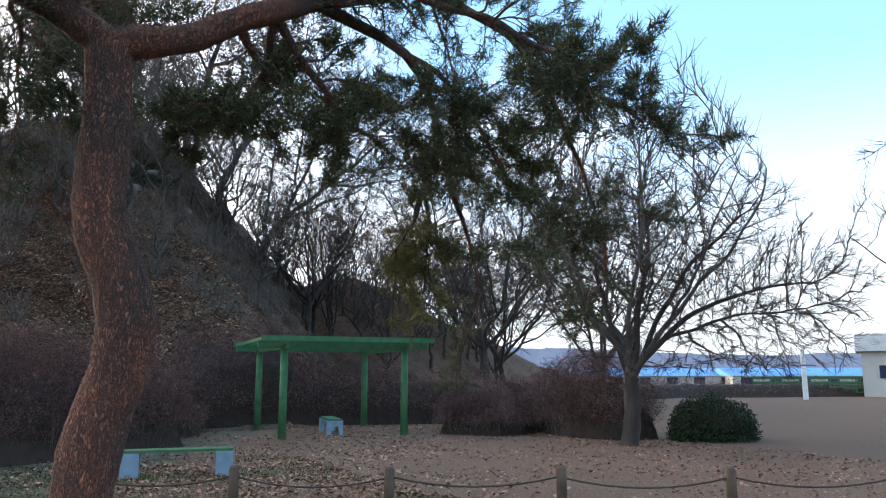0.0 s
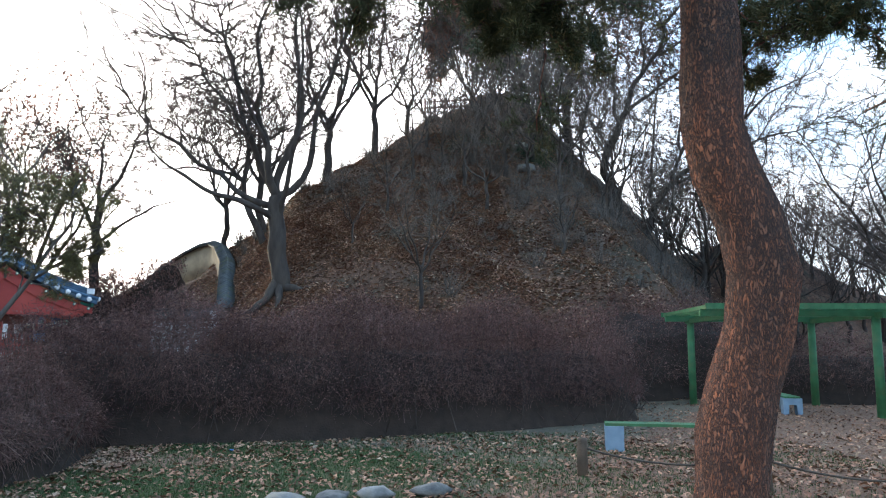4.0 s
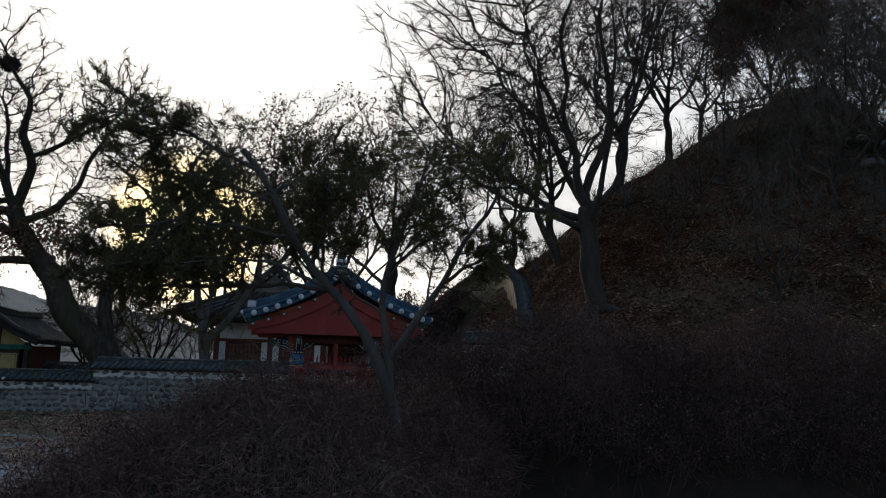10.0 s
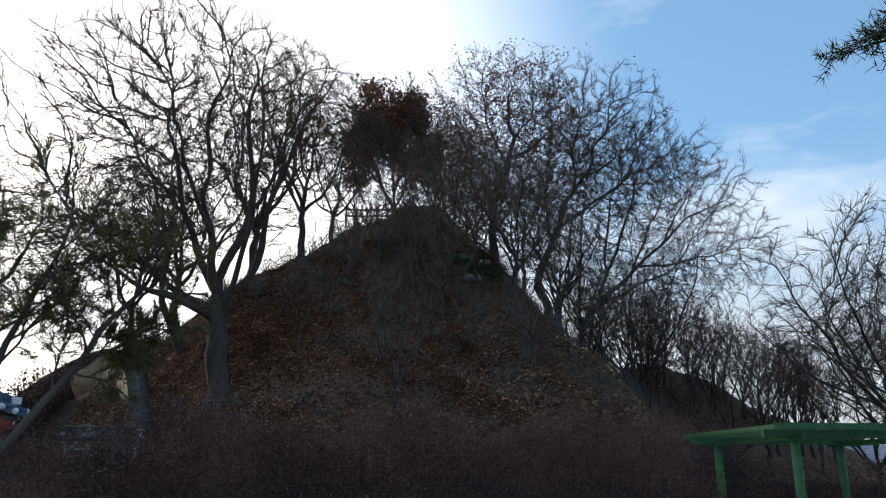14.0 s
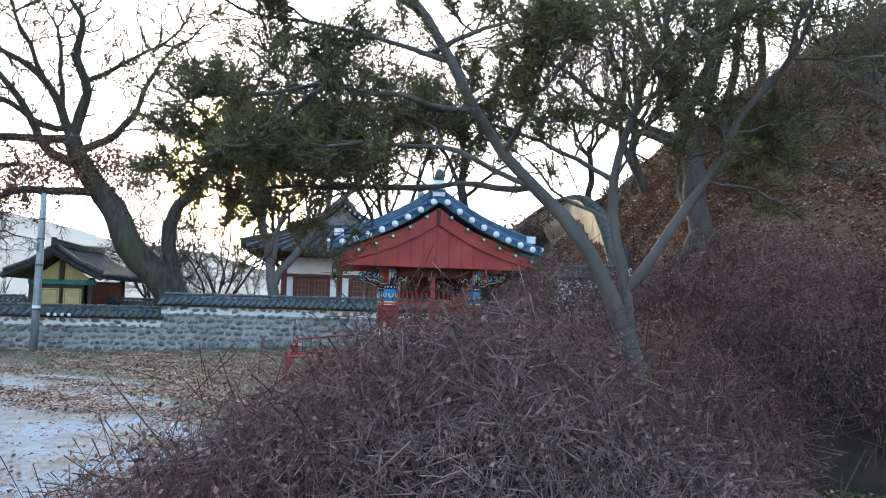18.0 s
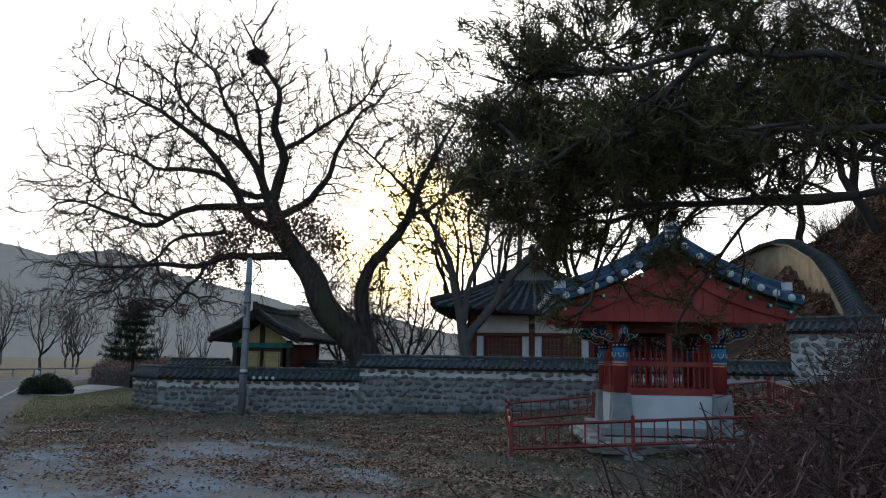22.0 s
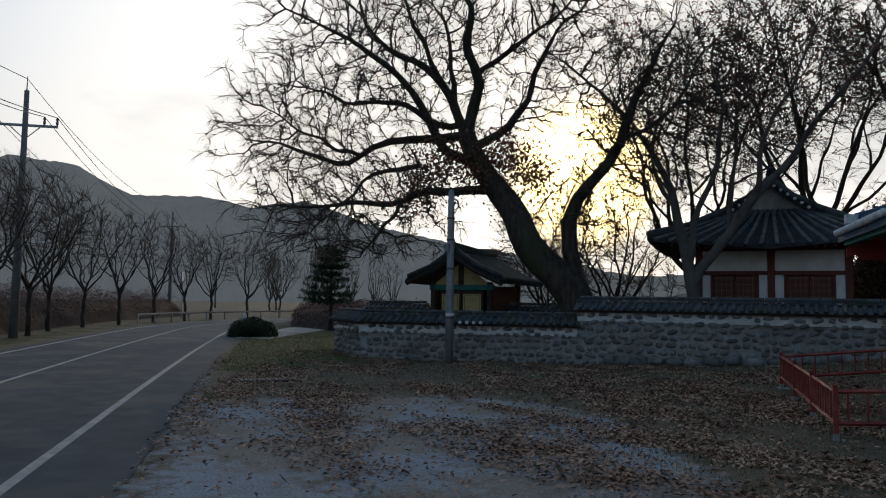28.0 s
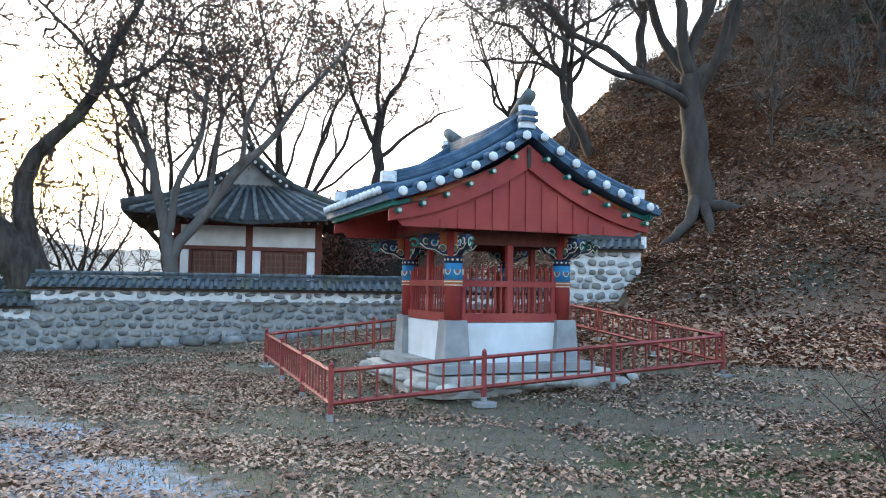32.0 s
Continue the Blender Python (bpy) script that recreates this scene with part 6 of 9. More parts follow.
# ---- the little gate house with yellow door leaves ----
def build_gate():
    g = thing("gate_house", pose(-31.5, 31.3, 0.0, 0, 0, 16), "small old wooden gate house with pale yellow doors and tiled roof", "gate house")
    W, D = 1.25, 1.3
    for x in (-W, W):
        for y in (-D, D):
            part("post", Shape().box((x, y, 1.25), (0.2, 0.2, 2.5), bev=0.02), M_DARKWOOD, g)
    for x in (-W, W):
        part("side_wall", Shape().box((x, 0, 1.2), (0.08, 2 * D - 0.2, 2.3)), M_BROWNWOOD, g)
    part("rear_wall", Shape().box((0, D, 1.2), (2 * W, 0.08, 2.4)), M_DARKWOOD, g)
    part("lintel", Shape().box((0, -D, 2.3), (2 * W + 0.3, 0.2, 0.2), bev=0.01), M_TEAL, g, "faded green lintel")
    for s in (-1, 1):
        door = part("door", Shape().box((s * 0.48, -D + 0.03, 1.15), (0.9, 0.06, 2.05)), M_DARKWOOD, g)
        part("yellow_panel", Shape().box((s * 0.48, -D - 0.01, 1.62), (0.76, 0.03, 0.84), bev=0.0), M_YELLOW, door, "pale yellow door panel")
        part("yellow_panel", Shape().box((s * 0.48, -D - 0.01, 0.72), (0.76, 0.03, 0.72)), M_YELLOW, door, "pale yellow door panel")
        part("line", Shape().tube([(s * 0.48 - 0.32, -D - 0.03, 1.26), (s * 0.48 + 0.32, -D - 0.03, 1.26), (s * 0.48 + 0.32, -D - 0.03, 1.98), (s * 0.48 - 0.32, -D - 0.03, 1.98), (s * 0.48 - 0.32, -D - 0.03, 1.26)], 0.012, 4), M_DARKWOOD, door)
    part("gable_panel", Shape().prism([(-W, 2.4), (W, 2.4), (0, 3.3)], -D - 0.03, -D + 0.03), M_YELLOW, g, "yellow gable infill")
    part("gable_post", Shape().box((0, -D - 0.05, 2.75), (0.22, 0.1, 0.9), bev=0.02), M_DARKWOOD, g)
    for s in (-1, 1):
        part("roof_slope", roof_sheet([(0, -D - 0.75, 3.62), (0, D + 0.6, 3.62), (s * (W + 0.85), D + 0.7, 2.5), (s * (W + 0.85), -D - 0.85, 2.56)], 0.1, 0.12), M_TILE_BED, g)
        roll_rows(g, "roof_rib", ((0, -D - 0.7, 3.66), (0, D + 0.55, 3.66)), ((s * (W + 0.9), -D - 0.8, 2.60), (s * (W + 0.9), D + 0.65, 2.54)), 15, 0.06, M_TILE, 0.1)
        part("barge_board", Shape().tube([(0, -D - 0.7, 3.46), (s * (W * 0.5 + 0.4), -D - 0.74, 2.88), (s * (W + 0.82), -D - 0.78, 2.44)], 0.09, 4), M_DARKWOOD, g)
        part("verge_ridge", Shape().tube([(0, -D - 0.6, 3.78), (s * (W * 0.5 + 0.4), -D - 0.65, 3.12), (s * (W + 0.8), -D - 0.7, 2.72)], 0.1, 6), M_TILE, g, smooth=True)
    for q in range(3):
        part("main_ridge", Shape().tube([(0, -D - 0.75, 3.82 + 0.07 * q), (0, 0, 3.70 + 0.07 * q), (0, D + 0.55, 3.80 + 0.07 * q)], 0.12 - 0.015 * q, 6), M_TILE, g, smooth=True)
    part("ridge_end", Shape().box((0, -D - 0.78, 3.9), (0.2, 0.14, 0.35), bev=0.04), M_TILE, g)


build_gate()
# low inner wall beside the gate, tiled top only just over the front wall
wall_run("wall_inner", (-30.2, 31.6), (-26.0, 33.6), 0.0, 0.0, 1.35, 9, parts=False, label="low inner wall with a tiled top beside the gate house")
wall_run("wall_inner_west", (-36.0, 29.2), (-33.6, 30.4), 0.0, 0.0, 1.35, 10, parts=False, label="low inner wall with a tiled top beside the gate house")


# ---- the hillside wall: earth-plastered, curved up the slope behind the pavilion, capped with tiles ----
def build_hill_wall():
    w = thing("hillside_wall", pose(0, 0, 0), "earth-plastered wall that arches up the slope under a tile cap", "wall", kind="structure")
    line = list(zip(LEG_X[1:], LEG_Y[1:], LEG_Z[1:])) + [(-15.0, 52.8, 8.45), (-16.2, 53.3, 7.95), (-17.9, 53.8, 6.9), (-19.8, 54.0, 5.3), (-22.0, 54.0, 3.6)]
    P = resample([line], 46)[0]
    T = unit(np.gradient(P, axis=0) * np.array([1, 1, 0]))
    side = np.stack([-T[:, 1], T[:, 0], np.zeros(len(P))], -1)

    def strip(prof):
        """The outline prof (across, up) drawn along the wall's line."""
        k = len(prof)
        V = np.concatenate([P + side * a + np.array([0, 0, b]) for a, b in prof]).reshape(k, len(P), 3).transpose(1, 0, 2).reshape(-1, 3)
        F = [(i * k + q, i * k + (q + 1) % k, (i + 1) * k + (q + 1) % k, (i + 1) * k + q) for i in range(len(P) - 1) for q in range(k)]
        return mesh_np("strip", V, np.array(F))
    part("plaster_wall", strip([(-0.2, -2.6), (-0.2, -0.02), (0.2, -0.02), (0.2, -2.6)]), M_TAN, w, "weathered tan earth plaster")
    part("eave", strip([(-0.34, -0.06), (-0.34, 0.0), (0.34, 0.0), (0.34, -0.06)]), M_DARKWOOD, w)
    part("tile_cap", strip([(-0.42, 0.0), (-0.3, 0.1), (-0.12, 0.24), (0, 0.32), (0.12, 0.24), (0.3, 0.1), (0.42, 0.0)]), M_TILE, w)
    tile = Shape().tube([(0, -0.42, 0.06), (0, 0, 0.30)], 0.055, 6).mesh("tile", True)
    tile.materials.append(M_TILE)
    D = np.r_[0, np.cumsum(np.linalg.norm(np.diff(P, axis=0), axis=1))]
    for u in np.arange(0.15, D[-1], 0.3):
        q = Vector([float(np.interp(u, D, P[:, c])) for c in range(3)])
        a = math.atan2(float(np.interp(u, D, T[:, 1])), float(np.interp(u, D, T[:, 0])))
        for flip in (0, math.pi):
            o = new("tile", tile)
            o.parent = w
            o.matrix_basis = Matrix.Translation(q) @ Matrix.Rotation(a + flip, 4, "Z")
    part("white_foot", Shape().box((line[0][0], line[0][1] - 0.2, line[0][2] - 0.35), (0.5, 0.3, 0.4), bev=0.05), M_TILE_END, w, "white plastered tile end")


build_hill_wall()


# ---- lamp post by the wall ----
def build_lamp():
    l = thing("lamp_post", pose(-25.3, 23.55, gz(-25.3, 23.55)), "grey galvanised pole beside the stone wall", "pole")
    part("pole", Shape().lathe([(0.115, -0.1), (0.11, 1.5), (0.095, 4.2), (0.085, 4.75)], 14), M_STEEL, l, smooth=True)
    part("top_cap", Shape().lathe([(0.09, 4.75), (0.06, 4.82), (0.0, 4.84)], 12), M_STEEL, l)
    for z in (1.25, 2.6, 3.4, 4.0):
        part("clamp", Shape().lathe([(0.122, z), (0.122, z + 0.05)], 12), M_WIRE, l)
    part("tape", Shape().lathe([(0.118, 1.32), (0.118, 1.40)], 12), M_WHITE, l, "white reflective band")
    part("junction_box", Shape().box((0.0, -0.15, 3.2), (0.14, 0.1, 0.22), bev=0.02), M_STEEL, l)


build_lamp()


# ---- green pergola, benches, posts and rope ----
def build_pergola():
    p = thing("pergola", pose(9.2, 21.3, gz(9.2, 21.3) - 0.05, 0, 0, -7.1), "green-painted pergola of four posts and slatted beams", "pergola")
    X, Y, H = 1.79, 1.94, 2.55
    for sx in (-1, 1):
        for sy in (-1, 1):
            part("post", Shape().lathe([(0.115, -0.2), (0.105, H)], 12, (sx * X, sy * Y, 0)), M_GREEN, p, smooth=True)
    for sy in (-1, 1):
        part("beam", Shape().box((0, sy * Y, H + 0.09), (2 * X + 1.5, 0.14, 0.18), bev=0.02), M_GREEN, p)
    for sx in (-1, 1):
        part("cross_beam", Shape().box((sx * X, 0, H + 0.02), (0.12, 2 * Y + 0.9, 0.14), bev=0.02), M_GREEN, p)
    for k in range(13):
        x = -X - 0.66 + k * (2 * X + 1.32) / 12
        part("slat", Shape().box((x, 0, H + 0.22), (0.07, 2 * Y + 1.1, 0.10), bev=0.01), M_GREEN, p)
    for sy in (-1, 1):
        part("edge_board", Shape().box((0, sy * (Y + 0.55), H + 0.23), (2 * X + 1.5, 0.05, 0.14), bev=0.01), M_GREEN, p)


build_pergola()


def bench(name, x, y, rz, length, label, z=None):
    b = thing(name, pose(x, y, (gz(x, y) if z is None else z), 0, 0, rz), label, "bench")
    for s in (-1, 1):
        blk = Shape()
        blk.prism([(-0.23, 0), (-0.11, 0), (-0.09, 0.26), (0.09, 0.26), (0.11, 0), (0.23, 0), (0.23, 0.42), (-0.23, 0.42)], -0.15, 0.15)
        part("end_block", blk, M_BLUEBENCH, b, "pale blue concrete end block", m=Matrix.Translation((s * (length / 2 - 0.16), 0, 0)) @ Matrix.Rotation(radians(90), 4, "Z"))
    for k in (-1, 0, 1):
        part("seat_slat", Shape().box((0, k * 0.13, 0.445), (length - 0.02, 0.115, 0.045), bev=0.01), M_GREEN, b, "green seat slat")
    return b


bench("park_bench", 3.2, 13.45, -13, 1.9, "bench with green slats on pale blue concrete blocks among fallen leaves")
bench("park_bench", 9.15, 20.9, 76, 1.9, "pale blue and green bench under the pergola")


def rope_fence():
    pts = [(1.3, 11.2), (3.25, 10.0), (5.05, 8.75), (7.1, 7.55), (9.1, 6.35), (11.1, 5.15)]
    for i, (x, y) in enumerate(pts):
        z = gz(x, y)
        b = thing("rope_post", pose(x, y, z), "short dark wooden post that carries a rope", "post", "rope fence posts")
        part("post", Shape().lathe([(0.075, -0.1), (0.07, 0.46), (0.05, 0.50), (0, 0.505)], 10), M_WOODPOST, b, smooth=True)
        if i:
            x0, y0 = pts[i - 1]
            ln = [(x0 + (x - x0) * u, y0 + (y - y0) * u, 0.36 + z - 0.14 * 4 * u * (1 - u)) for u in np.linspace(0, 1, 9)]
            tagged(part("rope", Shape().tube(ln, 0.014, 6), M_ROPE, smooth=True), "dark sagging rope between short posts", "rope", "fence ropes")


rope_fence()



# ---- more trees ----
nest = thing("magpie_nest", pose(-29.95, 27.75, 13.95), "dark round magpie nest of sticks high in the old tree", "nest")
_r = np.random.default_rng(5)
_a = unit(_r.normal(size=(420, 3)))
_b = unit(np.cross(_a, _r.normal(size=(420, 3))))
_c = _a * np.array([0.42, 0.42, 0.32]) * _r.uniform(0.3, 1.0, (420, 1))
part("sticks", mesh_np("sticks", *tubes(np.stack([_c - _b * 0.22, _c + _r.normal(0, 0.03, (420, 3)), _c + _b * 0.22], 1), np.full((420, 3), 0.014), 3)), M_BARK, nest)
part("core", Shape().lathe([(0.0, -0.28), (0.22, -0.22), (0.33, 0.0), (0.24, 0.2), (0.0, 0.27)], 10), M_BARK, nest, smooth=True)


def plain_tree(x, y, height, stems, spread, fork, seed, label, levels=MID, lean=(0, 0), subs=2, name="bare_tree", bark=None, twig=None, foliage=None, group="", z=None):
    r = np.random.default_rng(seed)
    limbs, radii = simple_limbs(r, height, stems, spread, fork, lean, 1 if levels is THIN else subs)
    n, step = levels
    c = fork + (height - fork) * 0.56
    blobs = [(lean[0] * c * 0.8, lean[1] * c * 0.8, c, spread * 1.12, spread * 1.12, (height - fork) * 0.52)]
    return bare_tree(name, x, y, limbs, radii, label, seed + 1, n, step, blobs=blobs, bark=bark, twig=twig, foliage=foliage, group=group, z=z, tip=0.0125, low=fork * 0.8, fine=0 if levels is THIN else 1)


# the many-stemmed tree before the hall, and those round it
hall_limbs = [[(0, 0, -0.5), (-0.1, 0, 1.3), (-0.35, 0.1, 2.8), (-0.7, 0.2, 4.0), (-1.2, 0.4, 5.3), (-2.0, 0.5, 7.0), (-2.6, 0.6, 8.7)], [(-0.25, 0, 2.5), (-0.05, -0.2, 3.8), (0.65, -0.4, 5.4), (0.9, -0.5, 7.4), (0.6, -0.4, 9.6)],
              [(0.0, 0, 1.6), (1.15, 0.1, 2.9), (1.85, 0.2, 4.3), (2.8, 0.3, 5.75), (4.1, 0.4, 7.45), (5.5, 0.5, 9.4), (6.4, 0.5, 10.8)], [(1.85, 0.2, 4.3), (2.0, -0.5, 5.9), (2.9, -0.8, 7.8), (3.65, -1.0, 9.7)],
              [(-0.7, 0.2, 4.0), (-1.4, 0.9, 5.7), (-1.05, 1.3, 8.0), (-0.8, 1.5, 9.8)], [(1.3, 0.1, 3.2), (1.2, 0.8, 5.2), (1.7, 1.4, 7.6), (2.2, 1.7, 10.0)]]
hall_radii = [(0.26, 0.035), (0.13, 0.03), (0.19, 0.03), (0.10, 0.03), (0.09, 0.03), (0.09, 0.025)]
bare_tree("courtyard_tree", -22.6, 32.6, hall_limbs, hall_radii, "grey many-stemmed tree with a few dead leaves before the hall", 21, n=2900, step=0.4, z=0.9, low=3.0, rise=0.12, tip=0.011, sprigs=3, fine=1,
          blobs=[(0.3, 0.3, 7.4, 3.6, 3.0, 3.6), (4.0, 0.2, 8.8, 3.0, 2.4, 3.0)], bark=M_GREYBARK, foliage=(M_LEAF_DARK, 0.06, 4, 0.16, 0.3, 6.0), yaw=26.4)
tb = [[(0.4, 0, -0.3), (0.25, 0, 4.0), (0.05, 0, 6.0), (0.15, 0, 7.7)], [(0.1, 0, 6.0), (-0.9, 0.2, 7.9), (-1.5, 0.3, 10.1), (-1.85, 0.4, 12.6)], [(0.15, 0, 7.4), (0.95, -0.2, 9.1), (1.7, -0.3, 11.0), (2.5, -0.4, 13.0)], [(0.07, 0, 5.5), (1.25, 0.3, 6.6), (2.6, 0.5, 7.5), (4.2, 0.6, 8.3)], [(0.15, 0, 7.6), (0.0, 0.3, 10.1), (0.3, 0.4, 12.7)]]
bare_tree("bare_tree", -18.6, 44.0, tb, [(0.36, 0.2), (0.14, 0.03), (0.14, 0.03), (0.11, 0.03), (0.12, 0.03)], "bare crooked tree behind the hall", 23, n=2200, step=0.44, yaw=12.2, z=2.0, low=4.5, blobs=[(0.4, 0, 10.2, 4.2, 3.8, 4.0)])
th = [[(1.6, 0, -0.5), (1.25, 0, 3.5), (0.65, 0, 6.1), (-0.05, 0, 7.2), (0.05, 0, 9.6), (-0.1, 0, 13.0)], [(0.0, 0, 8.1), (-1.6, 0.1, 9.75), (-3.4, 0.2, 10.9), (-5.2, 0.3, 11.9)], [(0.05, 0, 9.4), (1.5, -0.2, 10.5), (2.9, -0.3, 11.4)], [(0.1, 0, 7.6), (-1.3, -0.5, 8.3), (-3.0, -0.8, 8.6), (-4.6, -0.9, 8.4)]]
bare_tree("bare_tree", -10.0, 42.8, th, [(0.3, 0.06), (0.12, 0.03), (0.11, 0.03), (0.09, 0.03)], "leaning bare tree at the edge of the slope", 25, n=1900, step=0.44, yaw=-1.9, z=3.0, low=6.5, blobs=[(-1.2, 0, 11.0, 4.8, 3.6, 3.3)])
plain_tree(-26.8, 40.5, 15.5, 5, 5.0, 3.5, 33, "tall bare tree with dead leaves in its top", foliage=(M_LEAF_DARK, 0.085, 6, 0.26, 0.5, 9))
plain_tree(-22.8, 44.5, 17.5, 5, 5.0, 5.0, 35, "tall bare tree with dark dead leaves in its top", foliage=(M_LEAF_DARK, 0.09, 6, 0.28, 0.55, 10))
plain_tree(-31.2, 35.6, 7.6, 6, 2.9, 1.2, 39, "low tree with brown dead leaves behind the gate house", foliage=(M_LEAF_DARK, 0.065, 3, 0.14, 0.5, 2.4))
plain_tree(-28.6, 37.2, 8.2, 6, 2.8, 1.2, 41, "low bare tree behind the old trunk", foliage=(M_LEAF_DARK, 0.06, 3, 0.14, 0.35, 2.4))
for i, (x, y) in enumerate(((-33.5, 39.5), (-30.0, 42.5), (-27.0, 47.0), (-36, 44))):
    plain_tree(x, y, 4.2, 7, 2.0, 0.5, 43 + i, "low bare thicket tree behind the courtyard", levels=THIN)

# hill trees
HT = "bare trees on the hill"
tA = [[(0.4, 0, -0.5), (0.3, 0, 1.0), (0.15, 0, 2.9), (0.0, 0, 4.4), (-0.07, 0, 5.6)], [(-0.05, 0, 5.3), (-0.87, 0, 5.3), (-1.9, 0.1, 6.3), (-3.8, 0.2, 7.5), (-5.5, 0.3, 8.5), (-6.6, 0.3, 9.8)], [(-0.3, 0, 5.6), (-1.1, 0.3, 7.2), (-1.75, 0.5, 8.8), (-2.35, 0.7, 12.3), (-2.8, 0.8, 15.2)],
      [(-0.07, 0, 5.6), (-0.7, -0.4, 7.7), (-0.85, -0.6, 12.6), (-0.6, -0.7, 16.0)], [(0.0, 0, 5.6), (0.7, 0.2, 9.0), (0.6, 0.4, 12.9), (0.5, 0.5, 16.4)], [(0.1, 0, 5.4), (1.45, 0.1, 7.4), (1.55, 0.2, 9.8), (2.55, 0.3, 12.9), (3.9, 0.4, 15.6)],
      [(-0.1, 0, 4.4), (-0.75, -0.5, 5.2), (-2.3, -1.0, 5.5), (-3.5, -1.3, 6.0), (-5.0, -1.5, 7.2)], [(0.0, 0, 4.6), (0.6, -0.7, 5.6), (0.9, -1.4, 7.4), (1.2, -2.2, 10.5), (1.0, -2.8, 13.5)], [(-1.75, 0.5, 8.8), (-3.4, 1.0, 11.0), (-4.8, 1.2, 13.8)], [(0.7, 0.2, 9.0), (1.6, 1.6, 11.0), (2.4, 2.6, 13.6)], [(-0.7, -0.4, 7.7), (-1.8, -1.8, 10.4), (-2.6, -2.8, 13.4)],
      [(0.3, 0, 2.0), (-0.1, -0.4, 1.35), (-0.6, -0.8, 0.75), (-1.2, -1.0, 0.3)], [(0.35, 0, 1.9), (0.8, -0.35, 1.65), (1.3, -0.6, 1.5), (1.9, -0.9, 1.3)], [(0.3, 0, 1.9), (0.35, -0.6, 1.2), (0.3, -1.1, 0.7), (0.25, -1.5, 0.3)]]
rA = [(0.44, 0.33), (0.16, 0.03), (0.17, 0.03), (0.18, 0.03), (0.19, 0.03), (0.17, 0.03), (0.16, 0.03), (0.13, 0.03), (0.1, 0.03), (0.1, 0.03), (0.1, 0.03), (0.24, 0.09), (0.24, 0.09), (0.2, 0.08)]
bare_tree("bare_tree", -6.6, 33.4, tA, rA, "tall dark forked tree at the foot of the hill", 51, n=8000, step=0.42, tip=0.0125, fine=1, group=HT, z=2.6, low=6.0, yaw=0, rise=0.08, blobs=[(-2.0, 0, 12.6, 7.4, 5.4, 6.2), (-5.0, 0, 10.2, 4.6, 3.6, 3.4)])
tD = [[(0, 0, -0.5), (-0.2, 0, 3.5), (0.6, 0, 7.0), (1.4, 0, 9.6)], [(1.4, 0, 9.4), (1.9, 0, 11.6), (1.4, 0, 13.6), (1.8, 0, 16.6)], [(1.4, 0, 9.4), (3.0, 0, 10.2), (4.6, 0.3, 12.0), (6.2, 0.4, 13.2)], [(0.6, 0, 7.0), (-1.0, 0.4, 9.0), (-2.4, 0.5, 11.5), (-3.6, 0.6, 13.4)],
      [(0.2, 0, 5.6), (2.6, -0.4, 7.6), (5.0, -0.6, 8.6), (7.0, -0.8, 8.4)], [(0, 0, 4.4), (-2.0, -0.2, 5.8), (-3.8, -0.3, 6.4), (-5.4, -0.2, 7.8)], [(1.2, 0, 9.0), (0.2, -0.4, 11.0), (-0.8, -0.6, 13.0), (-1.0, -0.6, 15.4)], [(1.8, 0, 11.4), (3.2, -0.6, 13.0), (3.8, -0.8, 15.8)]]
rD = [(0.36, 0.24), (0.2, 0.05), (0.17, 0.04), (0.16, 0.04), (0.15, 0.04), (0.13, 0.03), (0.12, 0.03), (0.1, 0.03)]
bare_tree("bare_tree", 12.0, 58.5, tD, rD, "crooked tree with clinging dead brown leaves on the hill's flank", 53, n=3600, step=0.46, cloud=1.9, group=HT, rise=0.06, foliage=(M_LEAF_DARK, 0.11, 3, 0.22, 0.55, 5))
tE = [[(0, 0, -0.5), (-0.3, 0, 2.4), (0.4, 0, 5.2), (1.6, 0, 8.0)], [(1.5, 0, 7.8), (3.2, 0, 10.8), (5.0, 0.2, 14.0), (6.2, 0.3, 17.2)], [(0.6, 0, 5.8), (0.4, 0.3, 9.0), (1.0, 0.4, 12.6), (1.2, 0.5, 15.8)], [(1.0, 0, 6.8), (3.6, -0.3, 8.8), (6.4, -0.5, 10.6), (9.4, -0.6, 12.6)],
      [(2.4, 0, 9.4), (2.4, -0.6, 12.4), (3.2, -0.8, 16.0)], [(0.0, 0, 4.0), (-1.6, 0.3, 6.6), (-2.6, 0.4, 9.6)], [(3.2, 0, 10.8), (5.8, 0.4, 12.4), (8.4, 0.6, 14.4)]]
rE = [(0.30, 0.2), (0.17, 0.04), (0.13, 0.03), (0.14, 0.03), (0.1, 0.03), (0.1, 0.03), (0.1, 0.03)]
bare_tree("bare_tree", 13.1, 50.6, tE, rE, "bare tree that leans away from the steep hill", 55, n=3600, step=0.46, cloud=1.9, group=HT, rise=0.06, foliage=(M_LEAF_DARK, 0.09, 3, 0.3, 0.10, 8))
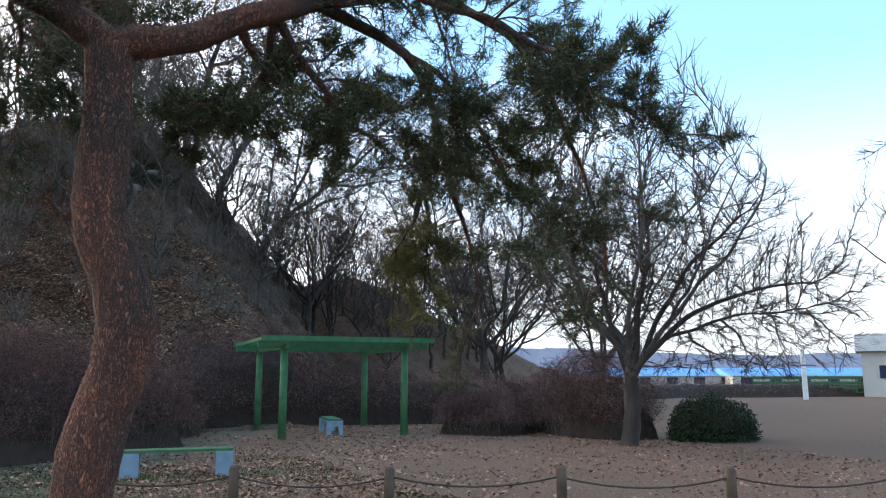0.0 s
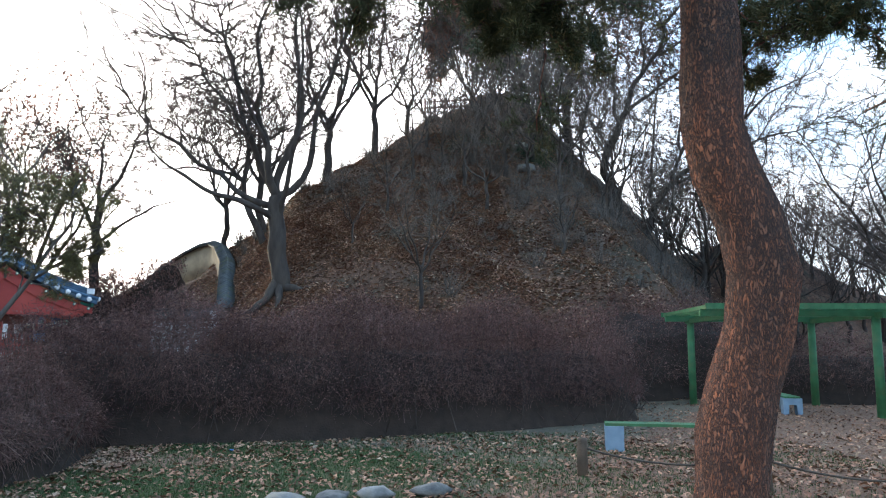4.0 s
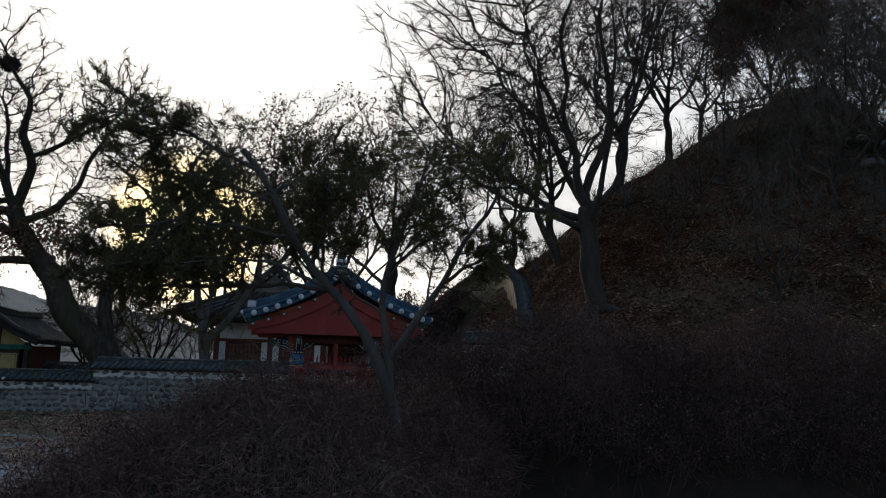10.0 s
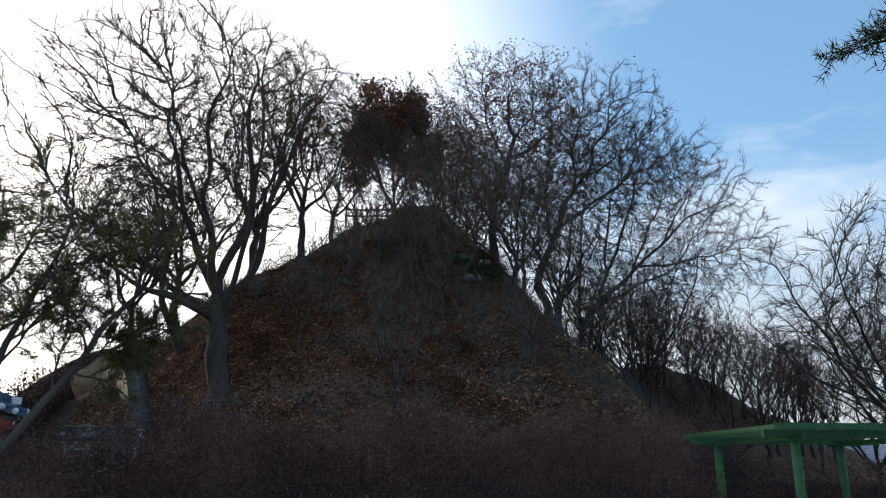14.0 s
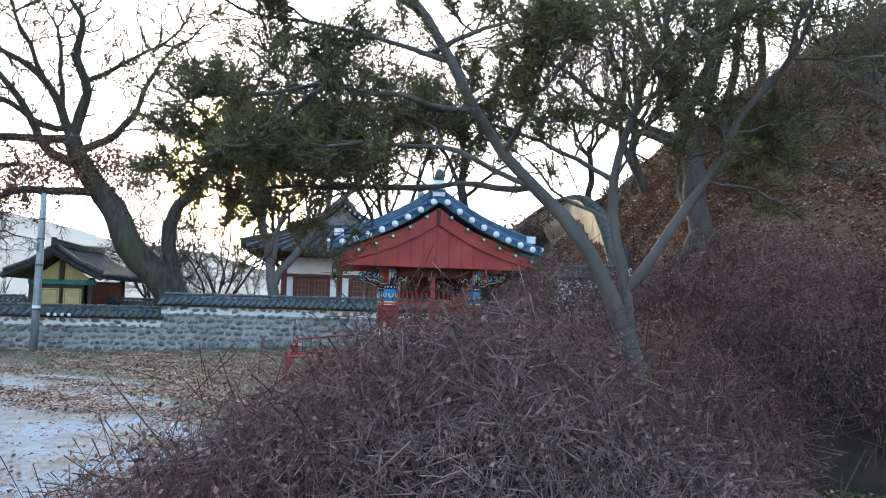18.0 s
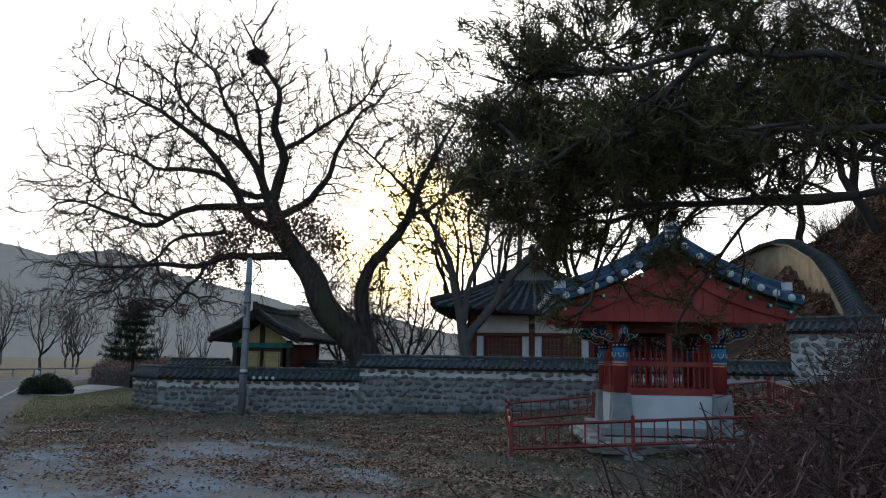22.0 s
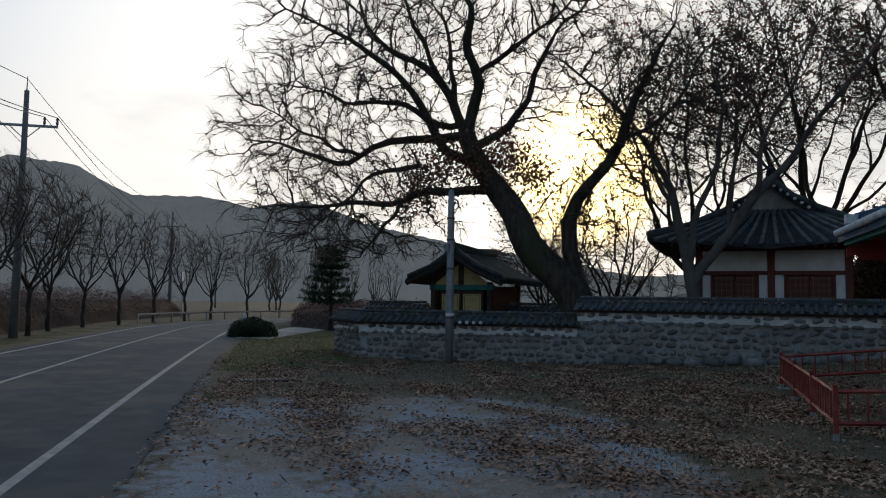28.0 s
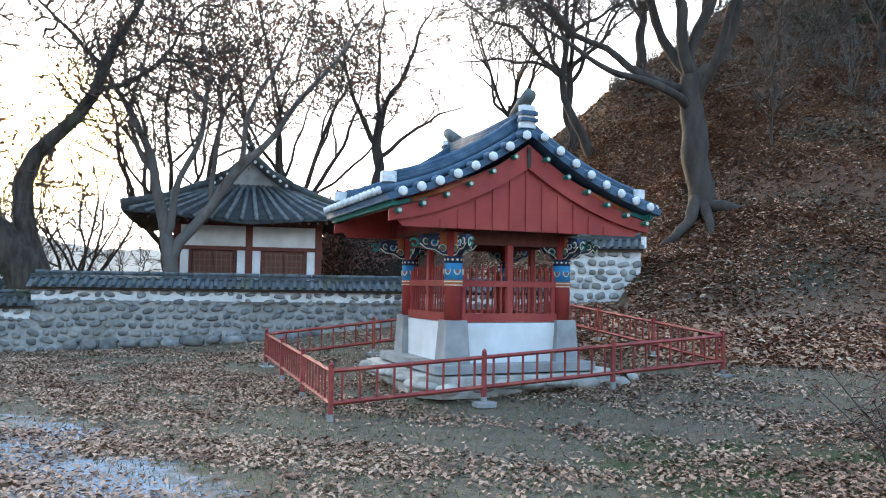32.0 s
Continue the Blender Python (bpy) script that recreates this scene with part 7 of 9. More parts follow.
tF = [[(x * 1.03, y, z * 1.3) for x, y, z in q] for q in [[(0, 0, -0.5), (0.8, 0, 1.6), (2.2, 0, 3.0)], [(2.1, 0, 2.9), (4.6, 0, 4.4), (7.4, 0.2, 6.4), (10.6, 0.4, 8.8), (13.6, 0.5, 10.0)], [(2.0, 0, 2.9), (3.4, 0.2, 5.6), (5.2, 0.3, 8.8), (7.0, 0.5, 12.6)], [(0.8, 0, 1.5), (0.9, 0.4, 4.4), (1.6, 0.6, 8.0), (2.0, 0.7, 11.6)],
      [(4.6, 0, 4.4), (6.0, -0.6, 7.4), (8.6, -0.9, 11.2)], [(5.6, 0, 5.0), (8.4, -0.5, 5.4), (11.2, -0.8, 6.2), (14.0, -1.0, 6.6)], [(3.0, 0.1, 4.6), (2.9, -0.6, 8.2), (4.2, -0.8, 12.0)], [(7.4, 0.2, 6.4), (9.4, 0.8, 9.0), (11.6, 1.0, 11.6)], [(2.0, 0, 2.8), (5.0, -0.4, 4.0), (8.0, -0.6, 5.0), (10.8, -0.7, 7.6)]]]
rF = [(0.30, 0.24), (0.17, 0.04), (0.15, 0.04), (0.13, 0.03), (0.1, 0.03), (0.1, 0.03), (0.1, 0.03), (0.09, 0.03), (0.1, 0.03)]
bare_tree("bare_tree", 16.6, 54.4, tF, rF, "low-forked bare tree that spreads wide from the hill's foot", 57, n=3600, step=0.46, cloud=2.0, group=HT, rise=0.05)
HILL_TREES = ((-9.6, 45.5, 14.0, 5, 4.4, 4.0, 0), (-6.0, 48.0, 16.0, 5, 4.6, 4.0, 0), (-3.2, 52.0, 15.0, 5, 4.6, 4.0, 0), (-12.5, 49.0, 12.0, 5, 3.6, 3.5, 0), (-0.8, 57.0, 11.5, 5, 4.4, 2.5, 0), (9.0, 63.0, 10.0, 5, 4.6, 2.5, 0.25),
              (19.6, 51.0, 14.0, 6, 5.6, 2.8, 0.04), (21.5, 55.0, 11.0, 6, 4.6, 2.4, 0.0), (25.5, 50.0, 11.5, 6, 4.6, 2.4, 0.0),
              (20.6, 29.6, 12.4, 7, 5.4, 3.4, 0.0), (26.0, 36.0, 12.0, 6, 5.0, 2.4, 0.0), (30.5, 43.0, 11.0, 6, 4.4, 2.0, 0.0), (27.5, 29.0, 11.0, 6, 4.6, 2.4, 0.0))
for i, (x, y, h, st, sp, fk, dead) in enumerate(HILL_TREES):
    plain_tree(x, y, h, st, sp, fk, 60 + 3 * i, "bare tree on the steep leaf-covered hill", levels=MID, group=HT, foliage=(M_LEAF_DARK, 0.09, 5, 0.3, dead, 3) if dead else None)
for i in range(30):
    rr = np.random.default_rng(200 + i)
    x = 18 + i * 0.95 + rr.uniform(-0.6, 0.6)
    y = 62 + 0.25 * (x - 30) + rr.uniform(-7, 4)
    plain_tree(x, y, rr.uniform(7.0, 10.5), 4, rr.uniform(1.4, 2.6), rr.uniform(1.4, 3.2), 300 + 2 * i, "slender bare tree on the lower ridge", levels=THIN, group="ridge trees")
# scrubby trees low on the slope
for i, (x, y, h) in enumerate(((-0.4, 29.5, 5.6), (3.0, 37.5, 6.0), (5.8, 41.5, 7.0), (-2.0, 40.5, 5.0), (9.6, 40.0, 6.5), (1.2, 45.0, 5.0), (8.2, 46.5, 6.0), (-3.5, 36.0, 3.6), (6.0, 33.5, 4.2), (11.5, 36.5, 5.6), (4.5, 52.0, 5.0), (13.5, 43.0, 6.5), (4.8, 43.0, 8.0), (6.6, 44.5, 9.0), (2.2, 41.0, 7.0), (8.6, 43.5, 8.0), (-0.6, 43.5, 6.5), (5.4, 47.0, 8.5), (7.6, 50.0, 8.0), (9.8, 45.5, 9.0), (7.0, 38.5, 8.5), (10.8, 42.5, 8.5), (3.6, 47.5, 8.0), (0.4, 50.0, 7.5), (12.6, 47.0, 9.0))):
    plain_tree(x, y, h, 4, h * 0.34, h * 0.28, 400 + 2 * i, "crooked bare sapling on the hill slope", levels=THIN, group="hill saplings", bark=M_BARK, twig=M_PALETWIG)


# pines
def pine(name, x, y, limbs, radii, label, seed, bark, levels, tuft, count, dry=0.15, yaw=0.0, z=None, width=0.012, share=1.0, nmat=None, skip=1, pads=(), lush=44):
    r = np.random.default_rng(seed)
    t = thing(name, pose(x, y, gz(x, y) if z is None else z, 0, 0, yaw), label, "pine tree")
    thick, thin, ends = grow(r, limbs, radii, levels, skip)
    part("trunk", mesh_np("trunk", *joined(thick)), bark, t).data.shade_smooth()
    pick = r.uniform(0, 1, len(ends)) < share
    E = ends[pick]
    pts = np.concatenate([E[:, k] for k in range(len(E[0]))])
    d = unit(np.tile(E[:, -1] - E[:, -2], (len(E[0]), 1)))
    for px, py, pz, pr in pads:                     # flat pads of foliage: tufts on short twigs
        k = int(lush * pr)
        q = unit(r.normal(size=(k, 3))) * (r.uniform(0, 1, (k, 1)) ** 0.45) * np.array([1.15, 1.15, 0.26]) * pr + np.array([px, py, pz])
        foot = np.array([px, py, pz - 0.12 * pr]) + (q - np.array([px, py, pz])) * r.uniform(0, 0.35, (k, 1))
        thin.append(cones(foot, q, np.full(k, 0.006)))
        pts = np.concatenate([pts, np.repeat(q, 10, 0) + r.normal(0, 0.05, (k * 10, 3))])
        d = np.concatenate([d, np.repeat(unit((q - foot) * np.array([1, 1, 0.5]) + np.array([0, 0, 0.1])), 10, 0)])
    tagged(part("twig_mass", mesh_np("twig_mass", *joined(thin)), M_TWIG, t), kind="stuff")
    old = r.uniform(0, 1, len(pts)) < dry
    part("crown", mesh_np("crown", *needles_at(r, pts[~old], d[~old], tuft, count, width)), nmat or M_NEEDLE, t)
    if old.any():
        part("dry_needles", mesh_np("dry_needles", *needles_at(r, pts[old], d[old], tuft, count, width)), M_NEEDLE_OLD, t)
    return t


PLV = [dict(m=10, length=0.42, angle=55, k=6, lift=0.02, sides=5, min=0.01, wig=0.3, u0=0.3, ratio=0.45), dict(m=8, length=0.48, angle=50, k=5, lift=0.05, min=0.006, wig=0.3, ratio=0.5), dict(m=5, length=0.5, angle=46, k=4, lift=0.12, min=0.004)]
# the red pine that the walk passes
red_limbs = [[(-0.22, 0, -0.15), (-0.06, 0, 0.5), (0.02, 0, 0.96), (0.04, 0, 1.32), (0.17, 0, 1.65), (0.24, 0, 1.94), (0.21, 0, 2.15), (0.11, 0, 2.46), (-0.02, 0, 2.81), (-0.10, 0, 3.27), (-0.13, 0, 3.69), (-0.10, 0, 4.07), (-0.07, 0, 4.42)],
             [(-0.07, 0, 4.38), (-0.31, 0.0, 4.59), (-0.64, -0.1, 4.77), (-1.07, -0.3, 4.97), (-2.0, -0.8, 5.1), (-3.2, -1.2, 4.95)], [(-0.07, 0, 4.38), (0.2, 0, 4.49), (0.53, 0.0, 4.57), (0.95, 0.0, 4.8), (1.34, 0.1, 5.0), (2.0, 0.4, 5.5), (2.8, 0.8, 5.9)],
             [(1.6, 0.3, 5.4), (2.3, 0.9, 5.45), (2.95, 1.45, 5.31), (3.4, 2.1, 4.8), (3.84, 2.79, 4.17), (4.3, 3.2, 3.4), (4.5, 3.5, 2.9)], [(1.15, 0, 5.2), (1.2, 0.6, 4.7), (1.0, 0.9, 4.3), (0.5, 1.1, 4.1)],
             [(1.2, 0.05, 5.2), (1.6, 0.5, 4.7), (2.0, 0.9, 4.35), (2.6, 1.2, 4.1)], [(1.9, 0.4, 5.6), (2.8, -0.2, 5.2), (3.4, -0.6, 4.8), (4.0, -0.8, 4.4)], [(2.7, 0.8, 5.85), (3.8, 0.9, 5.5), (4.7, 1.0, 5.1), (5.6, 1.0, 4.7)],
             [(3.8, 0.9, 5.5), (4.9, 1.6, 4.7), (5.5, 2.0, 3.7), (5.7, 2.1, 3.0)], [(-1.3, -0.4, 4.95), (-1.6, -0.5, 4.4), (-2.0, -0.6, 4.1), (-2.5, -0.8, 3.9)], [(-2.2, -0.8, 5.0), (-2.6, -1.3, 4.5), (-3.0, -1.8, 4.2)],
             [(-1.0, -0.2, 4.85), (-1.1, 0.2, 4.6), (-1.2, 0.4, 4.3), (-1.5, 0.4, 4.1)], [(-0.75, 0, 4.75), (-1.0, 0.7, 5.1), (-1.1, 1.4, 5.1), (-1.2, 2.0, 4.9), (-1.2, 2.3, 4.6)], [(-0.33, 0, 4.4), (-0.5, -0.4, 5.2), (-0.6, -0.9, 5.6), (-0.9, -1.5, 5.5)],
             [(2.3, 0.9, 5.45), (3.0, 0.4, 4.7), (3.4, 0.2, 4.0), (3.6, 0.2, 3.5)]]
red_radii = [(0.25, 0.185), (0.15, 0.05), (0.15, 0.05), (0.07, 0.02), (0.05, 0.02), (0.05, 0.02), (0.05, 0.02), (0.06, 0.02), (0.04, 0.015), (0.05, 0.02), (0.04, 0.015), (0.04, 0.015), (0.04, 0.015), (0.05, 0.02), (0.04, 0.015)]
pine("red_pine", 0.9, 5.55, red_limbs, red_radii, "tall red pine with scaly orange-brown bark and drooping needle boughs", 71, M_REDBARK, PLV, 0.11, 7, 0.12, yaw=-13, width=0.005,
     pads=[(-2.3, -1.3, 4.05, 0.6), (-1.7, -0.5, 4.1, 0.55), (-1.0, 0.2, 4.25, 0.5), (-3.0, -1.5, 4.4, 0.7), (-2.5, -0.4, 4.5, 0.6), (-2.9, -0.9, 4.9, 0.6), (-1.6, -1.0, 4.8, 0.6), (0.6, 0.9, 4.15, 0.45), (1.5, 0.4, 4.2, 0.5), (2.1, 0.8, 4.2, 0.5), (2.7, 1.0, 3.95, 0.55),
           (3.3, 0.2, 4.0, 0.5), (2.9, 1.4, 4.7, 0.6), (3.7, 2.5, 4.1, 0.6), (3.9, -0.7, 4.5, 0.6), (4.5, 0.9, 5.0, 0.6), (5.5, 1.0, 4.7, 0.6), (5.5, 2.0, 3.6, 0.6), (4.3, 3.1, 3.4, 0.6), (2.2, 0.2, 5.3, 0.6), (-0.9, -0.6, 4.7, 0.55), (-0.4, 0.6, 4.9, 0.5), (-1.4, -1.4, 4.5, 0.6), (-0.6, -1.2, 5.0, 0.55), (0.4, 0.5, 5.0, 0.4), (-3.4, -0.6, 4.4, 0.6)])
pine("dry_bough", 0.9, 5.55, [[(3.5, 2.3, 4.6), (3.4, 2.9, 3.9), (3.2, 3.2, 3.2), (3.15, 3.3, 2.7)], [(3.45, 2.6, 4.3), (3.3, 2.7, 3.7), (3.0, 2.8, 3.2)], [(3.9, 2.9, 4.0), (3.7, 3.2, 3.4), (3.6, 3.4, 2.8)]], [(0.03, 0.01)] * 3, "drooping pine bough with yellowed needles", 72, M_BARK, [dict(PLV[0], m=7, length=0.4), dict(PLV[1], m=6)], 0.13, 14, 0.5, yaw=-13, width=0.0055, skip=0, nmat=M_NEEDLE_YELLOW)
# the leaning young pine that rises out of the hedge
lean_limbs = [[(0.0, 0, -0.2), (-0.05, 0, 1.1), (-0.15, 0, 1.77), (-0.5, -0.05, 2.15), (-0.84, -0.08, 2.54), (-1.38, -0.28, 3.27), (-1.7, -0.4, 3.9)], [(-0.1, 0, 1.6), (-0.12, 0.05, 1.9), (-0.26, 0.06, 2.2), (-0.3, 0.1, 2.6), (-0.1, 0.2, 3.2), (0.1, 0.2, 3.9)], [(-0.12, 0.02, 1.75), (0.1, 0.05, 2.1), (0.25, 0.1, 2.5), (0.6, 0.1, 3.0), (0.9, 0.0, 3.5)],
              [(-1.2, -0.2, 3.0), (-1.7, -0.5, 3.1), (-2.3, -0.8, 3.1), (-2.9, -1.0, 3.0)], [(-0.84, -0.08, 2.54), (-1.3, -0.3, 2.75), (-1.9, -0.5, 2.75), (-2.5, -0.7, 2.7)], [(-1.38, -0.28, 3.27), (-2.0, -0.3, 3.6), (-2.7, -0.6, 3.7)], [(-1.0, -0.1, 2.8), (-0.7, -0.5, 3.1), (-0.5, -0.9, 3.3)],
              [(-1.5, -0.3, 3.5), (-1.1, 0.2, 3.8), (-0.7, 0.5, 3.9)], [(-1.6, -0.4, 3.7), (-2.1, -0.9, 4.0), (-2.7, -1.2, 4.1)], [(-0.28, 0.1, 2.5), (-0.8, 0.5, 2.9), (-1.4, 0.8, 3.2)], [(0.25, 0.1, 2.5), (0.5, 0.5, 2.8), (0.9, 0.7, 3.0)], [(-1.1, -0.2, 3.0), (-1.4, 0.4, 3.2), (-2.0, 0.7, 3.3)], [(-2.0, -0.7, 3.1), (-2.4, -0.9, 2.8), (-2.8, -1.1, 2.55)],
              [(-0.75, -0.08, 2.45), (-1.5, 0.15, 2.55), (-2.3, 0.35, 2.65), (-3.2, 0.45, 2.6)], [(-1.3, -0.25, 3.15), (-2.0, 0.1, 3.2), (-2.8, 0.4, 3.25), (-3.6, 0.45, 3.2)], [(-1.7, 0.1, 2.6), (-2.3, -0.2, 2.55), (-2.9, -0.5, 2.45)]]
lean_radii = [(0.07, 0.03), (0.045, 0.015), (0.04, 0.015)] + [(0.022, 0.009)] * 10 + [(0.026, 0.009)] * 3
pine("leaning_pine", -6.5, 11.15, lean_limbs, lean_radii, "young grey-barked pine that leans over the hedge", 73, M_GREYBARK, [dict(PLV[0], m=9, length=0.42), dict(PLV[1], m=8), dict(PLV[2], m=4)], 0.085, 7, 0.4, yaw=0, width=0.0036, share=0.75, nmat=M_NEEDLE_LEAN,
     pads=[(-2.9, -1.0, 3.05, 0.45), (-2.4, -0.7, 2.8, 0.45), (-2.8, -1.1, 2.55, 0.4), (-2.7, -0.6, 3.75, 0.6), (-2.0, -0.3, 3.65, 0.5), (-2.1, -0.9, 4.05, 0.55), (-2.7, -1.2, 4.2, 0.55), (-1.7, -0.4, 4.2, 0.6), (-1.1, 0.2, 4.0, 0.5), (-0.6, 0.5, 4.1, 0.5), (-0.5, -0.9, 3.4, 0.4), (-1.4, 0.8, 3.3, 0.45), (-2.0, 0.7, 3.4, 0.5),
           (0.1, 0.2, 4.0, 0.5), (-0.1, 0.2, 3.3, 0.35), (0.9, 0.0, 3.6, 0.45), (0.9, 0.7, 3.1, 0.4), (-1.3, -0.3, 3.5, 0.45), (-1.9, -0.5, 2.95, 0.4), (-3.2, -0.2, 4.3, 0.5),
           (-3.5, 0.45, 2.6, 0.5), (-3.4, 0.4, 3.3, 0.65), (-3.3, 0.33, 2.9, 0.55), (-3.0, 0.5, 3.2, 0.65), (-2.7, 0.7, 2.75, 0.6), (-3.1, 0.6, 2.5, 0.45), (-2.55, 0.6, 3.0, 0.6), (-2.5, -0.9, 3.2, 0.55), (-2.7, -0.6, 2.5, 0.45), (-2.3, -0.3, 2.85, 0.55), (-1.9, -0.3, 3.2, 0.55), (-2.0, -0.1, 2.65, 0.45),
           (-1.5, -0.2, 3.0, 0.45), (-3.0, 0.2, 3.75, 0.65),
           (0.45, 0.15, 3.85, 0.5), (0.8, 0.3, 3.75, 0.5), (1.0, 0.3, 3.5, 0.45), (0.2, 0.1, 3.4, 0.5), (-0.15, 0.0, 3.7, 0.5), (0.2, 0.1, 2.75, 0.35), (0.7, 0.25, 2.75, 0.35), (-0.1, 0.0, 3.05, 0.4)], lush=26)
# the creeper-clad pine on the summit
r0 = np.random.default_rng(510)
lb, rd = simple_limbs(r0, 13.0, 5, 4.0, 2.2)
pine("summit_pine", 4.9, 65.0, lb, rd, "pine wrapped in brown creeper leaves on the hilltop", 79, M_BARK, [dict(m=8, length=0.42, angle=60, k=5, lift=0.0, sides=5, min=0.02), dict(m=7, length=0.5, angle=50, k=4, min=0.014), dict(m=5, length=0.5, angle=46, k=3, min=0.01)], 0.30, 6, 0.0, width=0.02, share=0.5)
_t = [o for o in scene.objects if o.name == "summit_pine"][0]
_rr = np.random.default_rng(511)
_pts = []
for _k in range(32):
    _c0 = np.array([_rr.uniform(-3.4, 3.0), _rr.uniform(-2.5, 2.5), _rr.uniform(3.8, 13.4)])
    _c0[0] *= 1.15 - 0.06 * abs(_c0[2] - 6.5)
    _pts.append(_c0 + unit(_rr.normal(size=(150, 3))) * _rr.uniform(0.9, 1.7) * np.array([1.1, 1.0, 0.75]) * _rr.uniform(0.5, 1.0, (150, 1)))
_pts = np.concatenate(_pts)
part("creeper_leaves", mesh_np("creeper_leaves", *leaves_at(_rr, _pts, 0.15, 5, 0.3)), M_LEAF_DARK, _t, "brown dead creeper leaves")
rail = thing("summit_railing", pose(3.6, 62.0, gz(3.6, 62.0) - 0.1, 0, 0, -12), "dark wooden railing on the hilltop", "railing")
for k in range(8):
    part("post", Shape().box((k * 0.85 - 3, 0, 0.65), (0.14, 0.14, 1.6), bev=0.02), M_BROWNWOOD, rail)
for z in (0.7, 1.25):
    part("rail", Shape().box((0, 0, z), (6.2, 0.1, 0.12)), M_BROWNWOOD, rail)


def fir(name, x, y, h, w, label, seed, z=None):
    """A conifer of drooping whorls."""
    r = np.random.default_rng(seed)
    t = thing(name, pose(x, y, gz(x, y) if z is None else z), label, "conifer")
    part("trunk", Shape().tube([(0, 0, -0.1), (0, 0, h * 0.5), (0, 0, h)], [h * 0.025, h * 0.016, 0.01], 8), M_BARK, t, smooth=True)
    n = 110
    lev = np.floor(r.uniform(0, 1, n) ** 0.7 * 9) / 9 + r.uniform(-0.02, 0.02, n)
    u = np.clip(lev, 0.02, 1)
    zz = h * (0.97 - u * 0.72)
    L = w * (0.16 + 0.9 * u ** 0.75) * r.uniform(0.6, 1.1, n)
    a = r.uniform(0, 2 * np.pi, n)
    d = np.stack([np.cos(a), np.sin(a), np.zeros(n)], -1)
    k = np.linspace(0, 1, 5)
    P = np.stack([d * (L * q)[:, None] + np.array([0, 0, 1]) * (zz + L * (0.05 * q + 0.06 * q * q))[:, None] for q in k], 1)
    P = P + 0.0
    part("bough", mesh_np("bough", *tubes(P, np.maximum(0.02 * (1 - k)[None, :] * np.ones((n, 1)), 0.005), 3)), M_TWIG, t)
    pts = P[:, 1:].reshape(-1, 3) + r.normal(0, 0.12, (n * 4, 3)) * np.array([1, 1, 0.3])
    dd = np.repeat(unit(P[:, -1] - P[:, 0]), 4, 0)
    part("crown", mesh_np("crown", *needles_at(r, pts, dd, h * 0.055, 26, h * 0.0034)), M_FIR, t)
    return t


fir("field_conifer", -45.7, 34.4, 4.9, 1.75, "dark green conifer in the field beyond the wall", 81)
rt = [[(0, 0, -0.2), (0.1, 0, 1.0), (0.15, 0, 1.7)], [(0.15, 0, 1.6), (0.9, 0, 2.7), (2.4, 0.2, 3.7), (4.6, 0.3, 4.0)], [(0.15, 0, 1.7), (0.3, 0, 3.0), (0.5, 0.1, 4.6), (0.5, 0, 6.2)], [(0.15, 0, 1.7), (0.9, 0.2, 3.2), (1.9, 0.3, 4.6), (3.0, 0.4, 5.8)], [(0.1, 0, 1.6), (-0.3, 0.1, 3.0), (-0.7, 0.2, 4.6), (-0.6, 0.2, 6.0)], [(0.9, 0, 2.7), (2.6, -0.3, 3.2), (4.2, -0.5, 3.3)]]
bare_tree("bare_tree", 14.1, 13.4, rt, [(0.24, 0.17), (0.09, 0.025), (0.1, 0.03), (0.09, 0.03), (0.08, 0.025), (0.05, 0.015)], "bare wide-limbed tree at the corner of the park", 91, n=5500, step=0.26, cloud=0.85, yaw=-45, tip=0.008, rise=0.15)
plain_tree(14.2, 13.4, 9.8, 6, 3.4, 2.5, 97, "grey-trunked bare tree that forks low beside the shrubs", bark=M_GREYBARK)
plain_tree(26.0, 7.5, 10.5, 7, 4.6, 2.2, 95, "bare spreading tree at the edge of the sunny lot")

# trees along the far side of the road
for i in range(13):
    s = 8 + i * 5.2
    q = EDGE0 + EDGE_D * s + EDGE_N * (-8.3 + bend(s))
    rr = np.random.default_rng(700 + i)
    plain_tree(q[0] + rr.uniform(-0.4, 0.4), q[1] + rr.uniform(-0.4, 0.4), rr.uniform(6.2, 8.0), 6, rr.uniform(1.9, 2.6), 2.2, 710 + 2 * i, "pruned bare roadside tree on the dry verge", levels=THIN, group="roadside trees", z=0.0, bark=M_BARK)
for i, (x, y, h) in enumerate(((-66, 49, 8.5), (-70, 50.5, 7.0), (-63, 52, 6.0), (-90, 70, 8), (-96, 68, 8), (-84, 72, 7), (-102, 66, 8), (-110, 70, 9))):
    plain_tree(x, y, h, 7, h * 0.17, h * 0.2, 760 + 2 * i, "slender bare poplar in the misty field", levels=THIN, group="field trees", z=0.0)


